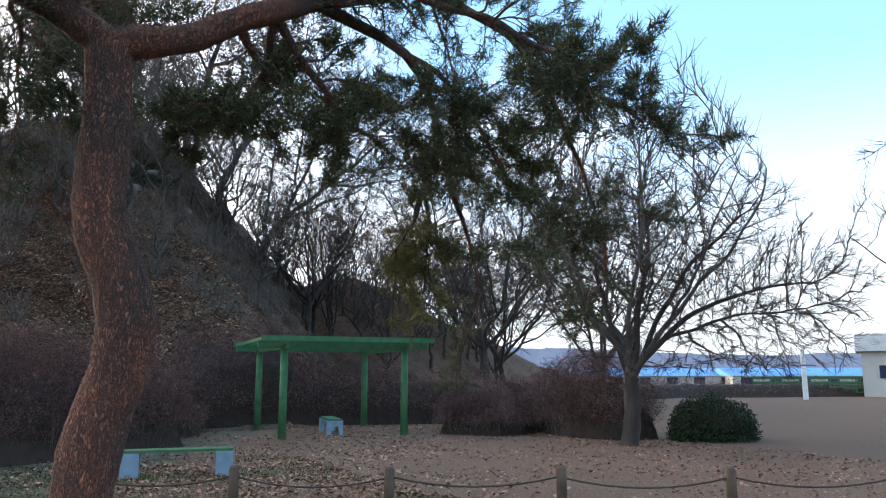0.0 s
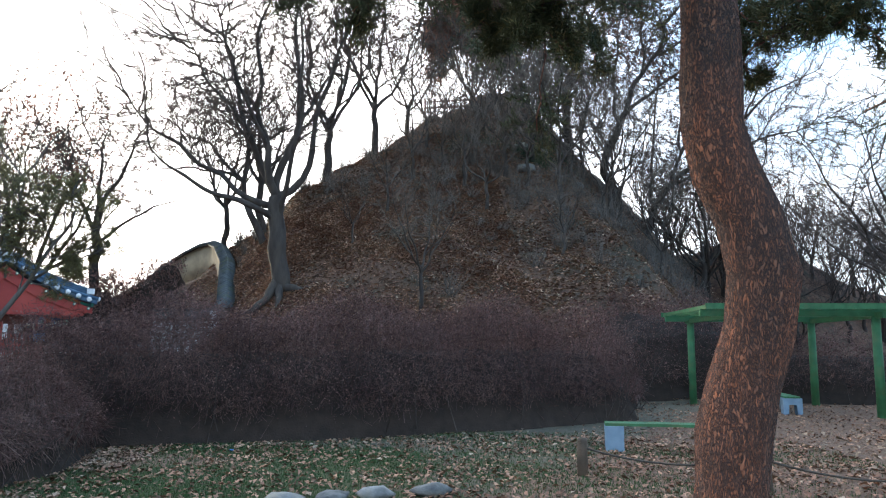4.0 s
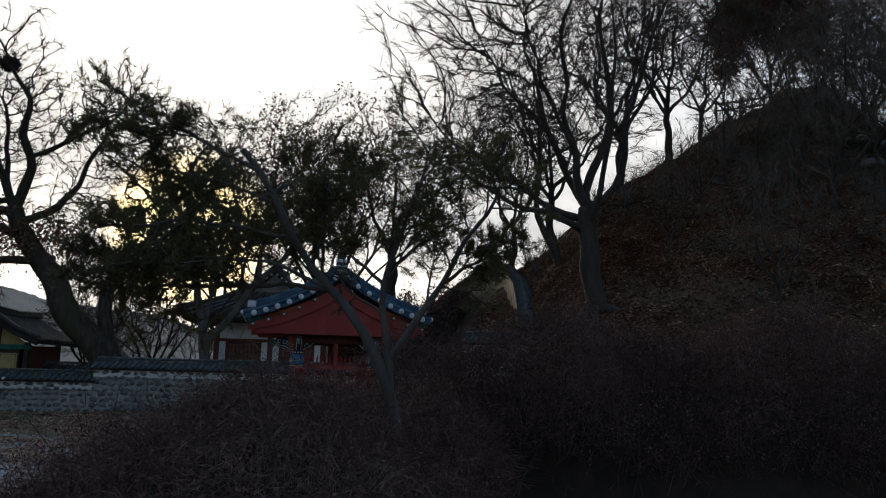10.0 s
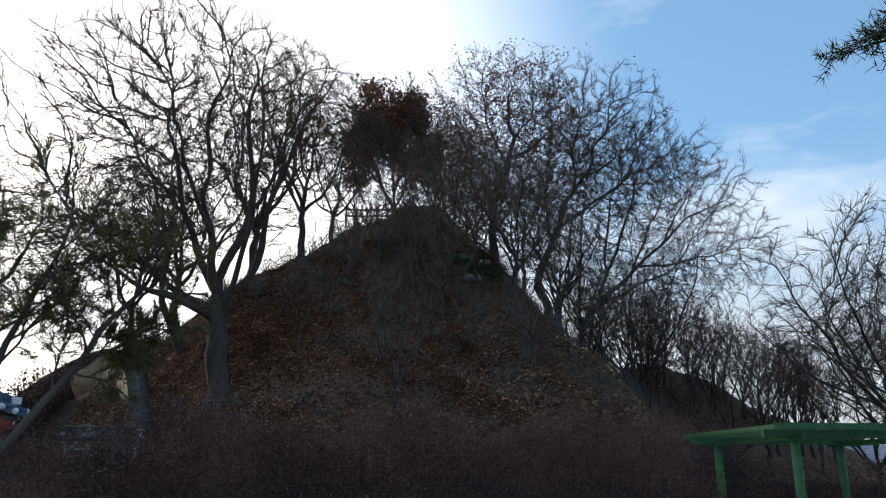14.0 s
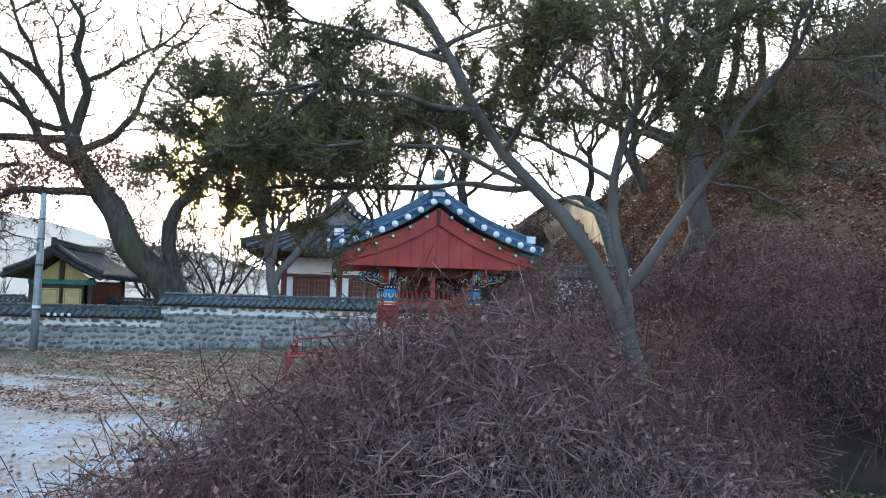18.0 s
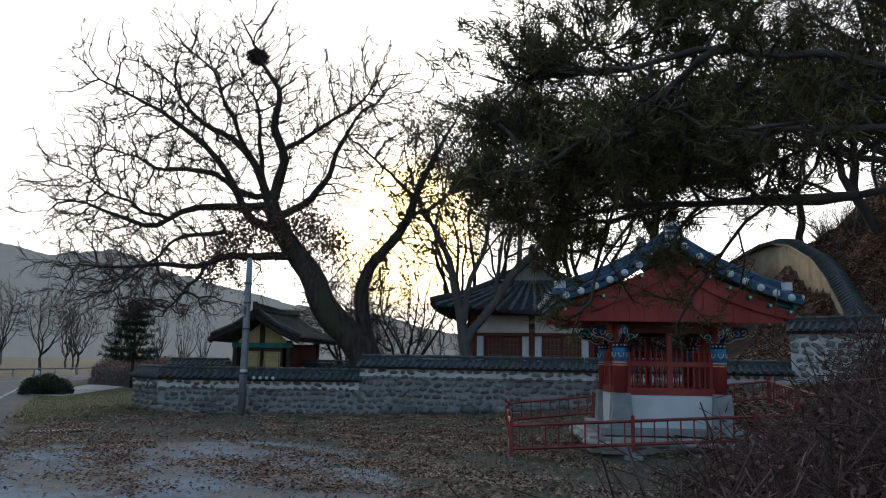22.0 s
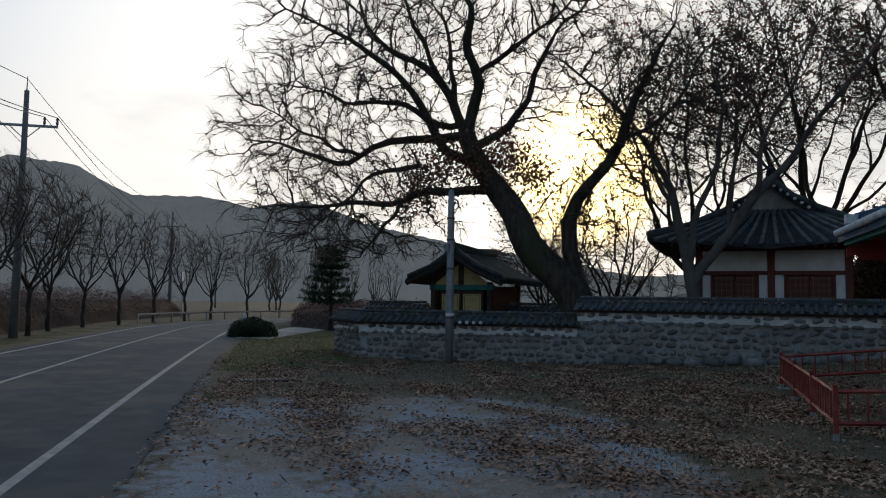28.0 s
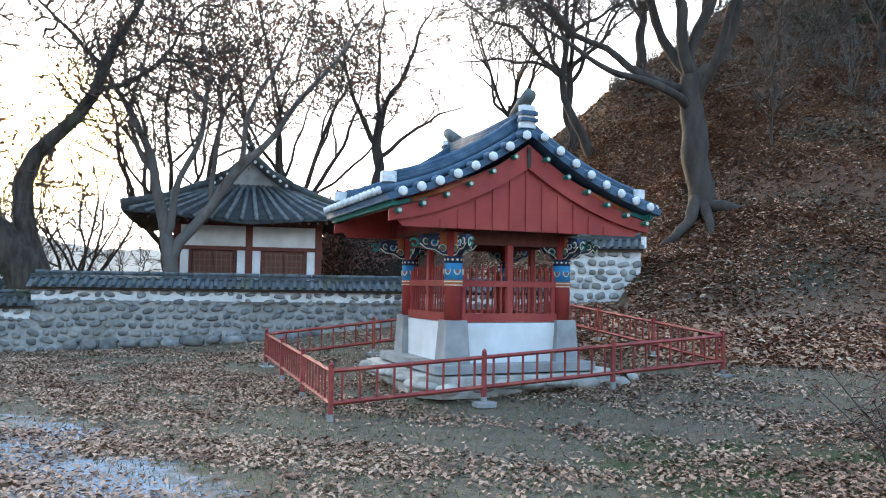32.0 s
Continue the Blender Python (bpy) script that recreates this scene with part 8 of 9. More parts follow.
# ---- hedges ----
def hedge(name, poly, height, n, seed, label, leafy=0.5, thin=0.0032, rise=0.0, leaf=0.017, low=1.0, wood=None):
    """A thicket of upright and crossing twigs over a footprint, denser towards its rounded top and sides."""
    r = np.random.default_rng(seed)
    poly = np.array(poly, float)
    lo, hi = poly.min(0), poly.max(0)

    def inside(p):
        x, y = p[:, 0], p[:, 1]
        ok = np.zeros(len(p), bool)
        for i in range(len(poly)):
            (x0, y0), (x1, y1) = poly[i], poly[(i + 1) % len(poly)]
            ok ^= ((y0 > y) != (y1 > y)) & (x < (x1 - x0) * (y - y0) / (y1 - y0 + 1e-12) + x0)
        return ok

    def edge(p):
        best = np.full(len(p), 9.0)
        for i in range(len(poly)):
            a, b = poly[i], poly[(i + 1) % len(poly)]
            t = np.clip(((p - a) @ (b - a)) / ((b - a) @ (b - a)), 0, 1)
            best = np.minimum(best, np.linalg.norm(p - a - t[:, None] * (b - a), axis=1))
        return best

    pts = np.zeros((0, 2))
    while len(pts) < n:
        q = r.uniform(lo, hi, (n, 2))
        pts = np.concatenate([pts, q[inside(q)]])
    pts = pts[:n]
    e = edge(pts)
    lump = 0.13 * np.sin(pts[:, 0] * 2.1 + np.sin(pts[:, 1] * 1.7)) + 0.10 * np.sin(pts[:, 1] * 2.9 + pts[:, 0] * 1.3) + 0.06 * np.sin(pts[:, 0] * 6.3 + pts[:, 1] * 3.7) * np.cos(pts[:, 1] * 5.9 - pts[:, 0] * 2.2) + r.normal(0, 0.06, n)
    tall = low + (1 - low) * np.clip((pts[:, 0] + 9.2) / 2.6, 0, 1) + rise * np.clip((pts[:, 0] + 9.3) / 2.0, 0, 1)
    top = height * (tall + lump) * np.minimum(1, 0.42 + 0.58 * np.sqrt(np.clip(e / 0.9, 0, 1)))
    h = thing(name, pose(0, 0, 0), label, "hedge", kind="stuff")
    gzv = ground_z(pts[:, 0], pts[:, 1])
    # upper shell twigs
    under = np.clip(0.6 - 1.5 * e, 0.05, 0.6)                # the foot is set back under the rim
    u = np.where(e < 0.5, under + (1 - under) * r.uniform(0, 1, n), 1 - r.uniform(0, 1, n) ** 1.6 * 0.85)
    z1 = top * u
    L = r.uniform(0.08, 0.30, n) * np.where(r.uniform(0, 1, n) < 0.12, 1.9, 1.0)
    d = unit(r.normal(0, 0.8, (n, 3)) + np.array([0, 0, 0.55]))
    tip = np.stack([pts[:, 0], pts[:, 1], gzv + np.maximum(z1, 0.15)], -1)
    mid = tip - d * (L * 0.5)[:, None] + r.normal(0, 0.025, (n, 3))
    base = tip - d * L[:, None]
    P = np.stack([base, tip], 1)
    R = np.stack([np.full(n, thin), np.full(n, thin * 0.45)], 1)
    R2 = R * r.uniform(0.7, 1.4, (n, 1))
    part("twig_mass", mesh_np("twig_mass", *cones(base, tip, R2[:, 0])), wood or M_HEDGE, h)
    # stems from the ground
    k = n // 320
    g = pts[:k]
    st = np.stack([g[:, 0], g[:, 1], gzv[:k] - 0.05], -1)
    en = st + np.stack([r.normal(0, 0.4, k), r.normal(0, 0.4, k), top[:k] * 0.9], -1)
    mm = (st + en) / 2 + r.normal(0, 0.08, (k, 3))
    part("stem_mass", mesh_np("stem_mass", *tubes(np.stack([st, mm, en], 1), np.tile([0.012, 0.009, 0.004], (k, 1)), 3)), M_TWIG, h)
    m = int(n * leafy)
    part("dead_leaves", mesh_np("dead_leaves", *leaves_at(r, tip[r.integers(0, n, m)] - d[:m] * 0.05, leaf, 1, 0.05)), M_HEDGE_LEAF, h)
    # lumpy dark sheet inside, its colour standing in for the thicket's inner shade
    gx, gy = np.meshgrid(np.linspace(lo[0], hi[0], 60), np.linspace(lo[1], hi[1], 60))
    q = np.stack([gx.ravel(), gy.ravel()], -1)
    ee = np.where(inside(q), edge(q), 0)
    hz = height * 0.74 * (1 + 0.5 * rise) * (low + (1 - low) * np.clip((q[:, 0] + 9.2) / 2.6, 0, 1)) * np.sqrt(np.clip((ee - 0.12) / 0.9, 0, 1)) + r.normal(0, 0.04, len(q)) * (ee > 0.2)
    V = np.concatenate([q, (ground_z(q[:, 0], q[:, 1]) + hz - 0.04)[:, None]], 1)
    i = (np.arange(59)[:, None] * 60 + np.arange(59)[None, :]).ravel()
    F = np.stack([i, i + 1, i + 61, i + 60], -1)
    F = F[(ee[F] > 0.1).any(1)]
    part("core", mesh_np("core", V, F), M_DARK_FILL, h)
    return h


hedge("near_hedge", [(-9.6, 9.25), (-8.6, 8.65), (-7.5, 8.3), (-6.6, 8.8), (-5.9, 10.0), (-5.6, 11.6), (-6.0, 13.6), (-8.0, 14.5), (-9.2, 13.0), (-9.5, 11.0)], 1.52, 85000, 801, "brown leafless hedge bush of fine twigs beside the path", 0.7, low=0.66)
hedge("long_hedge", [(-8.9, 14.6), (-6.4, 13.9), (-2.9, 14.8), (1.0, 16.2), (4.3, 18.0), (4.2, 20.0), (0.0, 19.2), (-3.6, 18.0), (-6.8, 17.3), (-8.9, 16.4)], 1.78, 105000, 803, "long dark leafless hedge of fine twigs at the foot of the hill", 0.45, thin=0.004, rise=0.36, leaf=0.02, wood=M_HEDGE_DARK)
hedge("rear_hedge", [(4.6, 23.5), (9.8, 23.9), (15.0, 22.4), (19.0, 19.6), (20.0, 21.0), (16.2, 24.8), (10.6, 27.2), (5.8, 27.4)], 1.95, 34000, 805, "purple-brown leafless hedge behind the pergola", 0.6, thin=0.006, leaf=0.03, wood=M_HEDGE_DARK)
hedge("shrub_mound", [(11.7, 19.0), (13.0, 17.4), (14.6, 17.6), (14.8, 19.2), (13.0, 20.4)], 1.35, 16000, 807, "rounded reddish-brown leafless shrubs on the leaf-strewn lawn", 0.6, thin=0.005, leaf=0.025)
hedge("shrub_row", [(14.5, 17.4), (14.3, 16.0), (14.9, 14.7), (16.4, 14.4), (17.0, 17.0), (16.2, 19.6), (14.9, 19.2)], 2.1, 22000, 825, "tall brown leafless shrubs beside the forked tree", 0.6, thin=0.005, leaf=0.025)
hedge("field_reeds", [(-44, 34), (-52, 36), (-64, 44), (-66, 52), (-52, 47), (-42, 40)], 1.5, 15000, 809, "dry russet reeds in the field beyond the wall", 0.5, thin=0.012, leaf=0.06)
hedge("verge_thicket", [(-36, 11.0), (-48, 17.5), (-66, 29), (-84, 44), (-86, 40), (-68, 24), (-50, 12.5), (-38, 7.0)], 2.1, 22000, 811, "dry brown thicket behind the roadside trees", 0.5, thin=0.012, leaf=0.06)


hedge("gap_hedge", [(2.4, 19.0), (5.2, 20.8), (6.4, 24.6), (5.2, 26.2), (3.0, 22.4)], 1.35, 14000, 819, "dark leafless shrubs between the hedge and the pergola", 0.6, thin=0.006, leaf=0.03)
# added thicket that closes the bright sky gap behind the hall
hedge("courtyard_thicket", [(-27, 47), (-20, 45.5), (-15.5, 45), (-14.5, 48), (-18, 51), (-27, 53)], 2.6, 14000, 815, "dense dark thicket added behind the shrine hall to close the skyline", 0.6, thin=0.02, leaf=0.09)


# twig mass added in place of the earth slope, closing another sky gap
hedge("slope_fill", [(-22, 43.2), (-17.4, 42.4), (-16.6, 44.5), (-18, 46), (-22, 46)], 4.4, 9000, 817, "brown twig mass added in place of the earth slope between hall and hill", 0.8, thin=0.018, leaf=0.08)


def round_bush(name, x, y, sx, sy, sz, seed, label, n=5200, size=0.035):
    r = np.random.default_rng(seed)
    b = thing(name, pose(x, y, gz(x, y)), label, "bush")
    d = unit(r.normal(size=(n, 3)))
    d[:, 2] = np.abs(d[:, 2])
    lump = 1 + 0.08 * np.sin(d[:, 0] * 7 + 1) * np.cos(d[:, 1] * 6)
    p = d * np.array([sx, sy, sz]) * (r.uniform(0.82, 1.03, (n, 1)) * lump[:, None])
    part("foliage", mesh_np("foliage", *leaves_at(r, p, size, 2, 0.03)), M_BUSH, b)
    # dark dome added inside to stand in for the bush's inner shade
    part("heart", Shape().lathe([(sx * 0.5, 0), (sx * 0.7, sz * 0.25), (sx * 0.66, sz * 0.6), (sx * 0.35, sz * 0.78), (0, sz * 0.82)], 14), M_DARK_FILL, b, smooth=True)
    return b


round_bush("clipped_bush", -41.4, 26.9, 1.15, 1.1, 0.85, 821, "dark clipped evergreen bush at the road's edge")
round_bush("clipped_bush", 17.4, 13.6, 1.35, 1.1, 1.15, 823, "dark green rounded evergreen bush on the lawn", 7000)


# ---- poles and wires ----
POLES = [(-7.0, -3.0), (-45.4, 18.1), (-83.2, 42.0), (-150.0, 82.0)]


def build_poles():
    dirn = unit(np.array([POLES[2][0] - POLES[1][0], POLES[2][1] - POLES[1][1]]))
    yaw = math.degrees(math.atan2(dirn[1], dirn[0]))
    for i, (x, y) in enumerate(POLES):
        if i == 0:
            x, y = -12.0, -4.0
            POLES[0] = (x, y)
        p = thing("utility_pole", pose(x, y, 0, 0, 0, yaw), "tall grey concrete utility pole with crossarm and insulators", "utility pole", "utility poles")
        part("shaft", Shape().lathe([(0.19, -0.1), (0.15, 5), (0.10, 10.4)], 12), M_POLECONC, p, smooth=True)
        part("crossarm", Shape().box((0, 0, 8.9), (0.1, 2.6, 0.1)), M_STEEL, p)
        for yy in (-1.25, -0.75, 1.25):
            part("insulator", Shape().lathe([(0.03, 0), (0.06, 0.1), (0.045, 0.2), (0.065, 0.28), (0.02, 0.36)], 8, (0, yy, 8.95)), M_POLECONC, p)
        part("arm_brace", Shape().tube([(0, -0.6, 8.86), (0, 0, 8.3), (0, 0.6, 8.86)], 0.025, 5), M_STEEL, p)
        part("spike", Shape().lathe([(0.03, 10.4), (0.02, 11.0)], 6), M_STEEL, p)
    n = np.array([-dirn[1], dirn[0]])
    for i in range(len(POLES) - 1):
        a, b = np.array(POLES[i]), np.array(POLES[i + 1])
        for off, z, sag in ((-1.25, 9.3, 1.6), (-0.75, 9.3, 1.6), (1.25, 9.3, 1.6), (0.0, 10.9, 1.3), (0.1, 6.6, 1.9)):
            pts = []
            for u in np.linspace(0, 1, 15):
                q = a + (b - a) * u + n * off
                pts.append((q[0], q[1], z - sag * 4 * u * (1 - u)))
            tagged(part("power_line", Shape().tube(pts, 0.018, 4), M_WIRE), "thin sagging power line between poles", "wire", "power lines")


build_poles()
sg = thing("road_sign", pose(-72.0, 38.0, 0, 0, 0, -30), "blue road sign on a grey post", "sign")
part("post", Shape().lathe([(0.05, 0), (0.05, 4.0)], 8), M_STEEL, sg)
part("panel", Shape().box((0.3, 0, 3.6), (2.2, 0.06, 0.8), bev=0.0), M_SIGNBLUE, sg)
mk = thing("marker_post", pose(-48.6, 30.6, 0), "white roadside marker post with a red base", "marker")
part("post", Shape().box((0, 0, 0.45), (0.32, 0.12, 0.9), bev=0.03), M_WHITE, mk)
part("band", Shape().box((0, 0, 0.12), (0.34, 0.14, 0.24), bev=0.03), M_ORANGE, mk)
gr = thing("guard_rail", pose(0, 0, 0), "pale guard rail on the bend of the road", "guard rail")
gp = [EDGE0 + EDGE_D * s + EDGE_N * (-6.9 + bend(s)) for s in np.linspace(44, 100, 20)]
part("rail", Shape().tube([(q[0], q[1], 0.62) for q in gp], 0.08, 6), M_POLECONC, gr)
for q in gp:
    part("post", Shape().lathe([(0.06, 0), (0.06, 0.7)], 6, (q[0], q[1], 0)), M_STEEL, gr)
# drain grating in the lot
gt = thing("drain_grating", pose(-24.3, 17.2, gz(-24.3, 17.2) + 0.01, 0, 0, 70), "dark steel drain grating in the gravel", "grating")
# solid dark plate below the bars
part("frame", Shape().box((0, 0, 0.0), (1.3, 0.42, 0.02)), M_DARK_FILL, gt)
for k in range(14):
    part("bar", Shape().box((-0.58 + k * 0.09, 0, 0.02), (0.035, 0.4, 0.03)), M_WIRE, gt)
# drive beyond the wall
drv = mesh_np("drive", [(-39.0, 26.3, 0.012), (-40.6, 25.6, 0.012), (-50.5, 34.8, 0.012), (-49.0, 37.4, 0.012), (-41.5, 30.0, 0.012)], np.array([[0, 1, 2, 3]]))
tagged(part("concrete_drive", drv, M_CONC), "pale concrete drive off the road", "drive", kind="structure")


# ---- far buildings to the east ----
def far_shed(x, y, w, d, h, rz, roof, label):
    b = thing("farm_shed", pose(x, y, gz(x, y), 0, 0, rz), label, "building", "far sheds")
    part("wall", Shape().box((0, 0, h / 2), (w, d, h)), M_PALEWALL, b)
    rise = 0.22 if h > 3 else 0.1
    part("roof", Shape().prism([(-d / 2 - 0.4, h), (d / 2 + 0.4, h), (0, h + d * rise)], -w / 2 - 0.4, w / 2 + 0.4), roof, b, m=Matrix.Rotation(radians(90), 4, "Z"))
    for k in range(int(w / 4)):
        part("window", Shape().box((-w / 2 + 2 + k * 4, -d / 2 - 0.03, h * 0.55), (1.6, 0.06, 1.0)), M_NAVY, b)


for x, y, w in ((92, 84, 30), (118, 86, 34), (105, 70, 24), (142, 74, 30)):
    far_shed(x, y, w, 12, 1.6, -35, M_BLUEROOF, "low shed with a bright blue sheet roof across the fields")
far_shed(65, 32.0, 9, 7, 3.6, -60, M_CONC, "pale house with a low grey roof beyond the lot")
pl = thing("concrete_post", pose(50.5, 33.0, 0), "short pale concrete pole at the edge of the field", "pole")
part("shaft", Shape().lathe([(0.2, 0), (0.16, 3.6)], 10), M_WHITE, pl)
fn = thing("field_fence", pose(54, 40, 0, 0, 0, -38), "green mesh fence along the far field", "fence")
for k in range(12):
    part("post", Shape().lathe([(0.06, 0), (0.06, 1.6)], 6, (k * 2.0, 0, 0)), M_GREEN, fn)
for z in (0.3, 0.7, 1.1, 1.5):
    part("rail", Shape().box((11, 0, z), (22, 0.06, 0.22)), M_GREEN, fn)
hedge("far_scrub", [(40, 38), (48, 40), (62, 34), (80, 24), (80, 28), (62, 40), (46, 47)], 1.3, 8000, 813, "dry brown scrub along the far field", 0.4, thin=0.014, leaf=0.07)


# ---- fallen leaves, grass, stones and litter ----
def scatter(n, x0, x1, y0, y1, seed, keep):
    r = np.random.default_rng(seed)
    p = r.uniform((x0, y0), (x1, y1), (n, 2))
    return r, p[keep(p[:, 0], p[:, 1], r.uniform(0, 1, n))]


def clump(x, y, s):
    return 0.5 + 0.5 * np.sin(x * s + 2.1 * np.sin(y * s * 0.7)) * np.cos(y * s * 1.1 + 1.3 * np.sin(x * s * 0.6))


def fallen(name, n, box, seed, keep, size, material, label):
    r, p = scatter(n, *box, seed, keep)
    z = ground_z(p[:, 0], p[:, 1]) + 0.012
    m = len(p)
    a = r.uniform(0, 2 * np.pi, m)
    t = r.normal(0, 0.35, (m, 2))
    ax = unit(np.stack([np.cos(a), np.sin(a), t[:, 0]], -1))
    ay = unit(np.stack([-np.sin(a), np.cos(a), t[:, 1]], -1))
    s = size * r.uniform(0.55, 1.3, (m, 1))
    c = np.concatenate([p, z[:, None] + 0.01], 1)
    up = np.array([0, 0, 1.0]) * s * r.uniform(0.1, 0.5, (m, 1))
    V = np.stack([c - ax * s, c - ax * s * 0.2 - ay * s * 0.62 + up, c + ax * s * 1.1, c - ax * s * 0.2 + ay * s * 0.62 + up], 1).reshape(-1, 3)
    tagged(part(name, mesh_np(name, V, np.arange(4 * m).reshape(-1, 4)), material), label, "leaves", kind="stuff")


def k_lot(x, y, u):
    o = road_off(x, y)
    return (o > 0.9) & (o < 17) & (u < np.clip((drift(x, y) - 0.46) * 2.0 + 0.12 + 0.2 * (o > 7), 0.05, 0.9) * np.clip(o / 4, 0.12, 1))


def k_park(x, y, u):
    o = road_off(x, y)
    return (o > 0.5) & (u < np.clip(clump(x, y, 0.8) * 1.1, 0.1, 1))


def k_lawn(x, y, u):
    return k_park(x, y, u * np.where((x < 3) & (y < 14) & (x > -7), 3.0, 1.0))


def k_hill(x, y, u):
    z = ground_z(x, y)
    return (z > np.where(x > 4, 0.12, 0.45)) & (u < np.clip(clump(x, y, 0.55) * 1.3 + 0.15, 0.1, 1))


fallen("fallen_leaves", 520000, (-32, -5, 8, 31), 901, k_lot, 0.032, M_LEAF, "brown fallen leaves drifted over the gravel and grass")
fallen("fallen_leaves", 42000, (-9, 16, 2, 26), 903, k_lawn, 0.036, M_LEAF_HILL, "brown fallen leaves on the park lawn")
fallen("pale_leaves", 2600, (-9, 10, 4, 17), 907, k_lawn, 0.055, M_LEAF_PALE, "large pale tan leaves strewn on the green lawn")
fallen("hedge_litter", 17000, (-10.2, 6, 7.2, 15.5), 917, lambda x, y, u: (road_off(x, y) > 2.6) & (u < np.clip(clump(x, y, 1.3) + 0.25 * (y > 9) - 0.1, 0.15, 0.9)), 0.042, M_LEAF_HILL, "russet leaf litter heaped under the hedges")
fallen("hill_pale_leaves", 75000, (-14, 24, 22, 66), 919, k_hill, 0.085, M_LEAF_PALE, "paler curled leaves among the brown on the slope")
fallen("slope_leaves", 120000, (-11, 4, 22, 43), 909, k_hill, 0.055, M_LEAF_HILL, "drifts of brown leaves on the slope beside the pavilion")
fallen("hill_leaves", 190000, (-14, 24, 22, 66), 905, k_hill, 0.078, M_LEAF_HILL, "thick brown fallen leaves on the steep slope")


def grass(name, n, box, seed, keep, h, material, label):
    r, p = scatter(n, *box, seed, keep)
    m = len(p)
    z = ground_z(p[:, 0], p[:, 1]) - 0.01
    c = np.concatenate([p, z[:, None]], 1)
    a = r.uniform(0, 2 * np.pi, m)
    side = np.stack([np.cos(a), np.sin(a), np.zeros(m)], -1) * 0.006
    tip = c + np.stack([r.normal(0, 0.35, m), r.normal(0, 0.35, m), np.ones(m)], -1) * (h * r.uniform(0.4, 1.2, m))[:, None]
    V = np.stack([c - side, c + side, tip], 1).reshape(-1, 3)
    tagged(part(name, mesh_np(name, V, np.arange(3 * m).reshape(-1, 3)), material), label, "grass", kind="stuff")


grass("lawn_grass", 230000, (-9, 6, 2, 16), 911, lambda x, y, u: (road_off(x, y) > 1.0) & (u < clump(x, y, 0.7)), 0.06, M_LAWN, "short yellow-green winter grass")
grass("lot_grass", 150000, (-45, -6, 9, 31), 913, lambda x, y, u: (road_off(x, y) > 6.3) & (u < 0.25 + 0.75 * clump(x, y, 0.5)) | (road_off(x, y) > 1.2) & (x < -27), 0.07, M_GRASS, "short winter grass before the stone wall")
grass("hill_grass", 60000, (-13, 18, 26, 50), 915, lambda x, y, u: (ground_z(x, y) > 1.2) & (u < clump(x, y, 0.4) * 0.8), 0.32, M_REED, "dry tufts of grass on the hill slope")


def pebble(x, y, s, seed, material, name, label, cat, flat=0.6):
    r = random.Random(seed)
    bm = bmesh.new()
    bmesh.ops.create_icosphere(bm, subdivisions=2, radius=0.5)
    for v in bm.verts:
        v.co *= 0.85 + 0.3 * noise.noise(v.co * 2.2 + Vector((seed, 0, 0)))
        v.co.z *= flat
    me = bpy.data.meshes.new(name)
    bm.to_mesh(me)
    bm.free()
    me.shade_smooth()
    me.materials.append(material)
    ob = new(name, me)
    ob.matrix_basis = pose(x, y, gz(x, y) + s * 0.1, 0, 0, r.uniform(0, 360)) @ Matrix.Diagonal((s, s * 0.8, s, 1))
    tagged(ob, label, cat, "edging stones" if name == "edging_stone" else "")


for i, (x, y) in enumerate(((-4.4, 8.4), (-3.5, 8.8), (-2.4, 9.3), (-1.9, 9.5), (-1.45, 9.65), (-0.8, 9.8))):
    pebble(x, y, 0.46 + 0.06 * (i % 3), 30 + i, M_STONE, "edging_stone", "grey flat edging stone half sunk in the leaf litter", "stone", 0.34)
for i, (x, y, s) in enumerate(((6.0, 43.0, 1.3), (7.4, 45.5, 1.1), (8.8, 42.5, 1.0))):
    pebble(x, y, s, 50 + i, M_STONE, "hill_boulder", "grey rock outcrop among the leaves on the slope", "rock", 0.5)
pebble(-3.9, 13.6, 0.11, 61, M_BLUECAP, "litter", "crumpled bright blue plastic scrap in the leaves", "litter", 0.4)
pebble(-6.3, 7.2, 0.12, 62, M_REDCAP, "litter", "bright red plastic scrap on the leaves", "litter", 0.4)


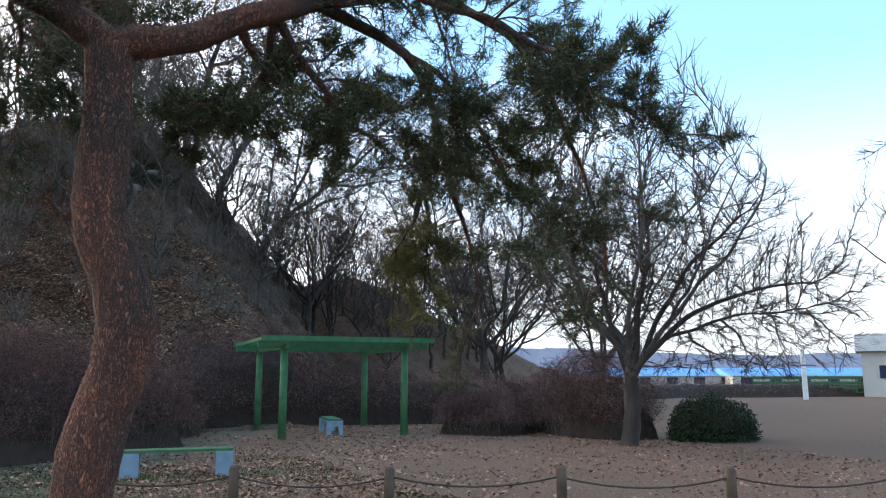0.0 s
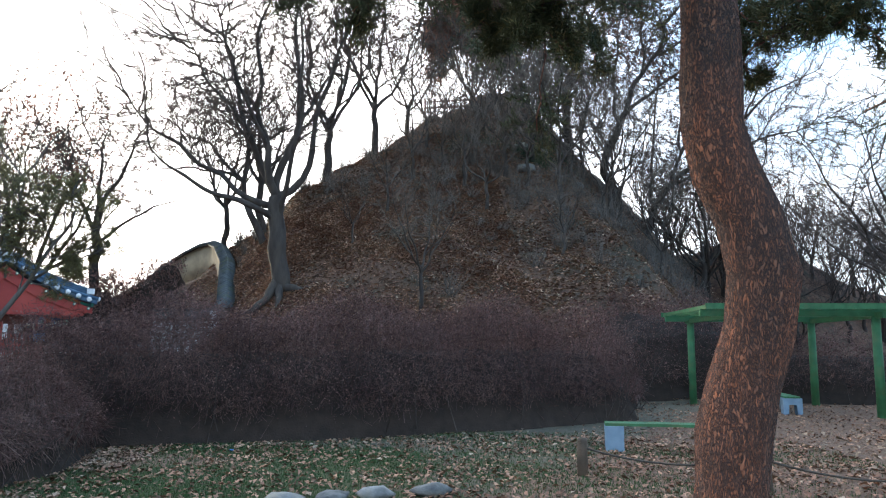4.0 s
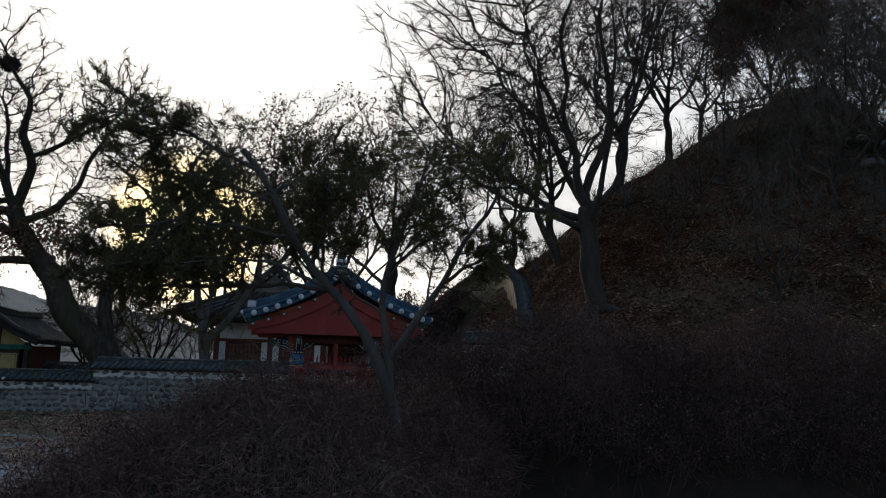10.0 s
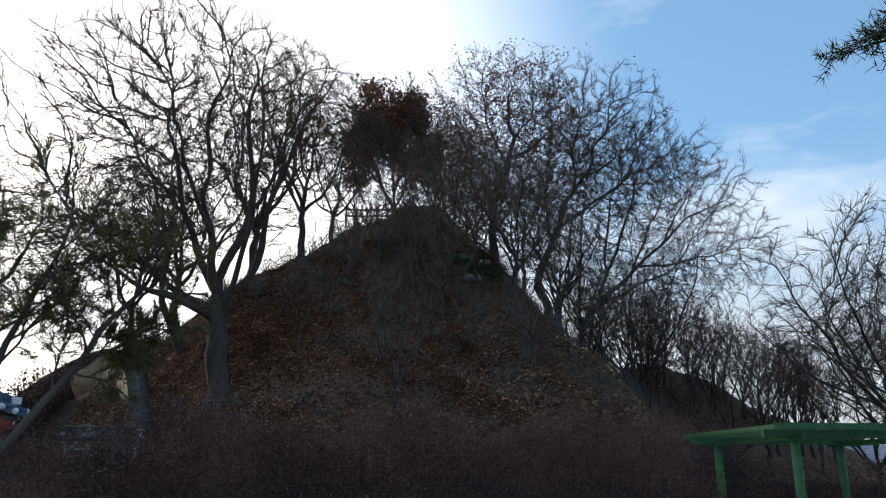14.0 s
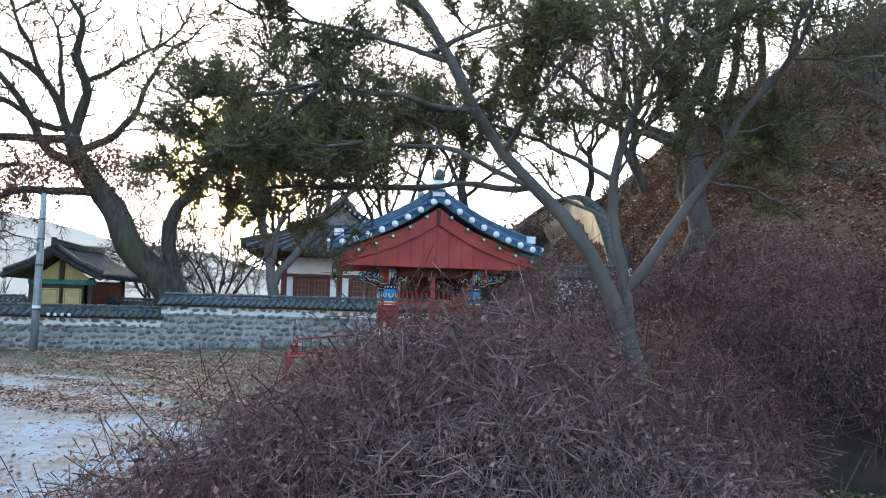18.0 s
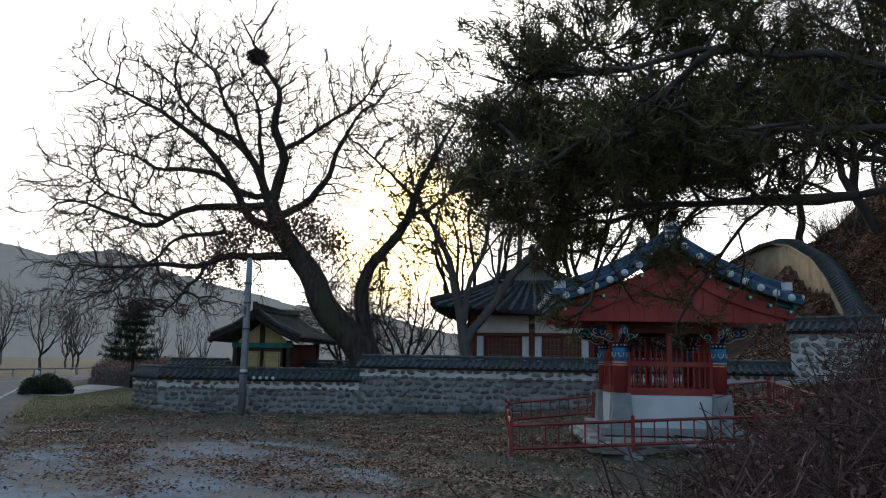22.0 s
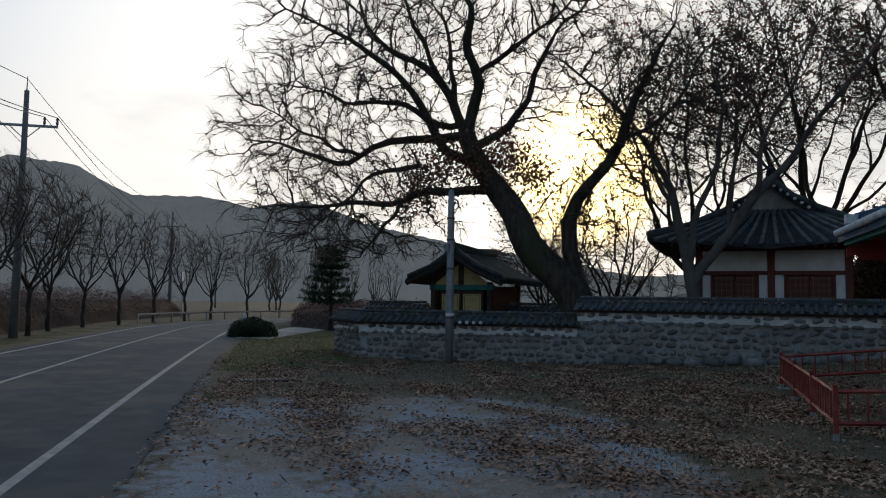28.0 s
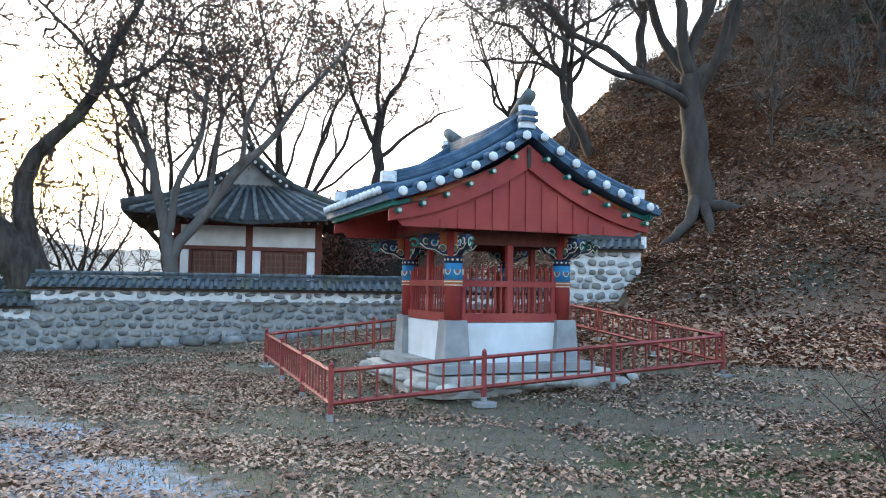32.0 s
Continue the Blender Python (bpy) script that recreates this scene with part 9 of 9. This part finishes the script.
# ---- low scrub on the hill ----
def build_scrub():
    r = np.random.default_rng(951)
    n, k = 420, 34
    c = r.uniform((-12, 30), (22, 62), (n, 2))
    c = c[(ground_z(c[:, 0], c[:, 1]) > 1.6) & ((c[:, 0] > 0) | (c[:, 1] > 44))]
    n = len(c)
    h = r.uniform(0.6, 2.6, n)
    base = np.concatenate([c, (ground_z(c[:, 0], c[:, 1]) - 0.1)[:, None]], 1)
    A = np.repeat(base, k, 0) + r.normal(0, 0.12, (n * k, 3)) * np.array([1, 1, 0])
    d = unit(r.normal(0, 0.5, (n * k, 3)) + np.array([0, 0, 1.0]))
    L = np.repeat(h, k) * r.uniform(0.4, 1.0, n * k)
    B = A + d * L[:, None]
    s = A + d * (L * r.uniform(0.3, 0.8, n * k))[:, None]
    e = s + unit(d + r.normal(0, 0.8, d.shape)) * (L * 0.45)[:, None]
    tagged(part("hill_scrub", mesh_np("hill_scrub", *joined([cones(A, B, np.full(n * k, 0.014)), cones(s, e, np.full(n * k, 0.009))])), M_PALETWIG), "leafless brown scrub over the steep hillside", "scrub", kind="stuff")


build_scrub()


# ---- mossy rocks and evergreen creeper on the hill's face ----
_h = np.random.default_rng(961)
for k, (x, y, w) in enumerate(((6.4, 46.4, 0.85), (6.9, 46.2, 0.6), (5.9, 46.7, 0.55), (4.4, 48.6, 0.5), (8.4, 45.6, 0.5))):
    pebble(x, y, w, 71 + k, M_MOSSROCK, "mossy_rock", "weathered mossy grey rock that stands out of the slope", "rock", 1.0)
_c = np.array([(5.4, 48.0, 1.6), (6.4, 45.6, 1.3), (2.6, 48.6, 1.5), (8.0, 47.2, 1.4), (3.8, 50.4, 1.4), (7.4, 44.2, 1.1), (9.6, 46.4, 1.2)])[_h.integers(0, 7, 5200)]
_q = _c[:, :2] + _h.normal(0, 0.55, (5200, 2)) * _c[:, 2:]
_p = np.concatenate([_q, (ground_z(_q[:, 0], _q[:, 1]) + _h.uniform(0.02, 0.5, 5200) ** 1.5)[:, None]], 1)
tagged(part("hill_creeper", mesh_np("hill_creeper", *leaves_at(_h, _p, 0.055, 2, 0.1)), M_BUSH), "dark evergreen creeper over the rocks of the hillside", "creeper", kind="stuff")
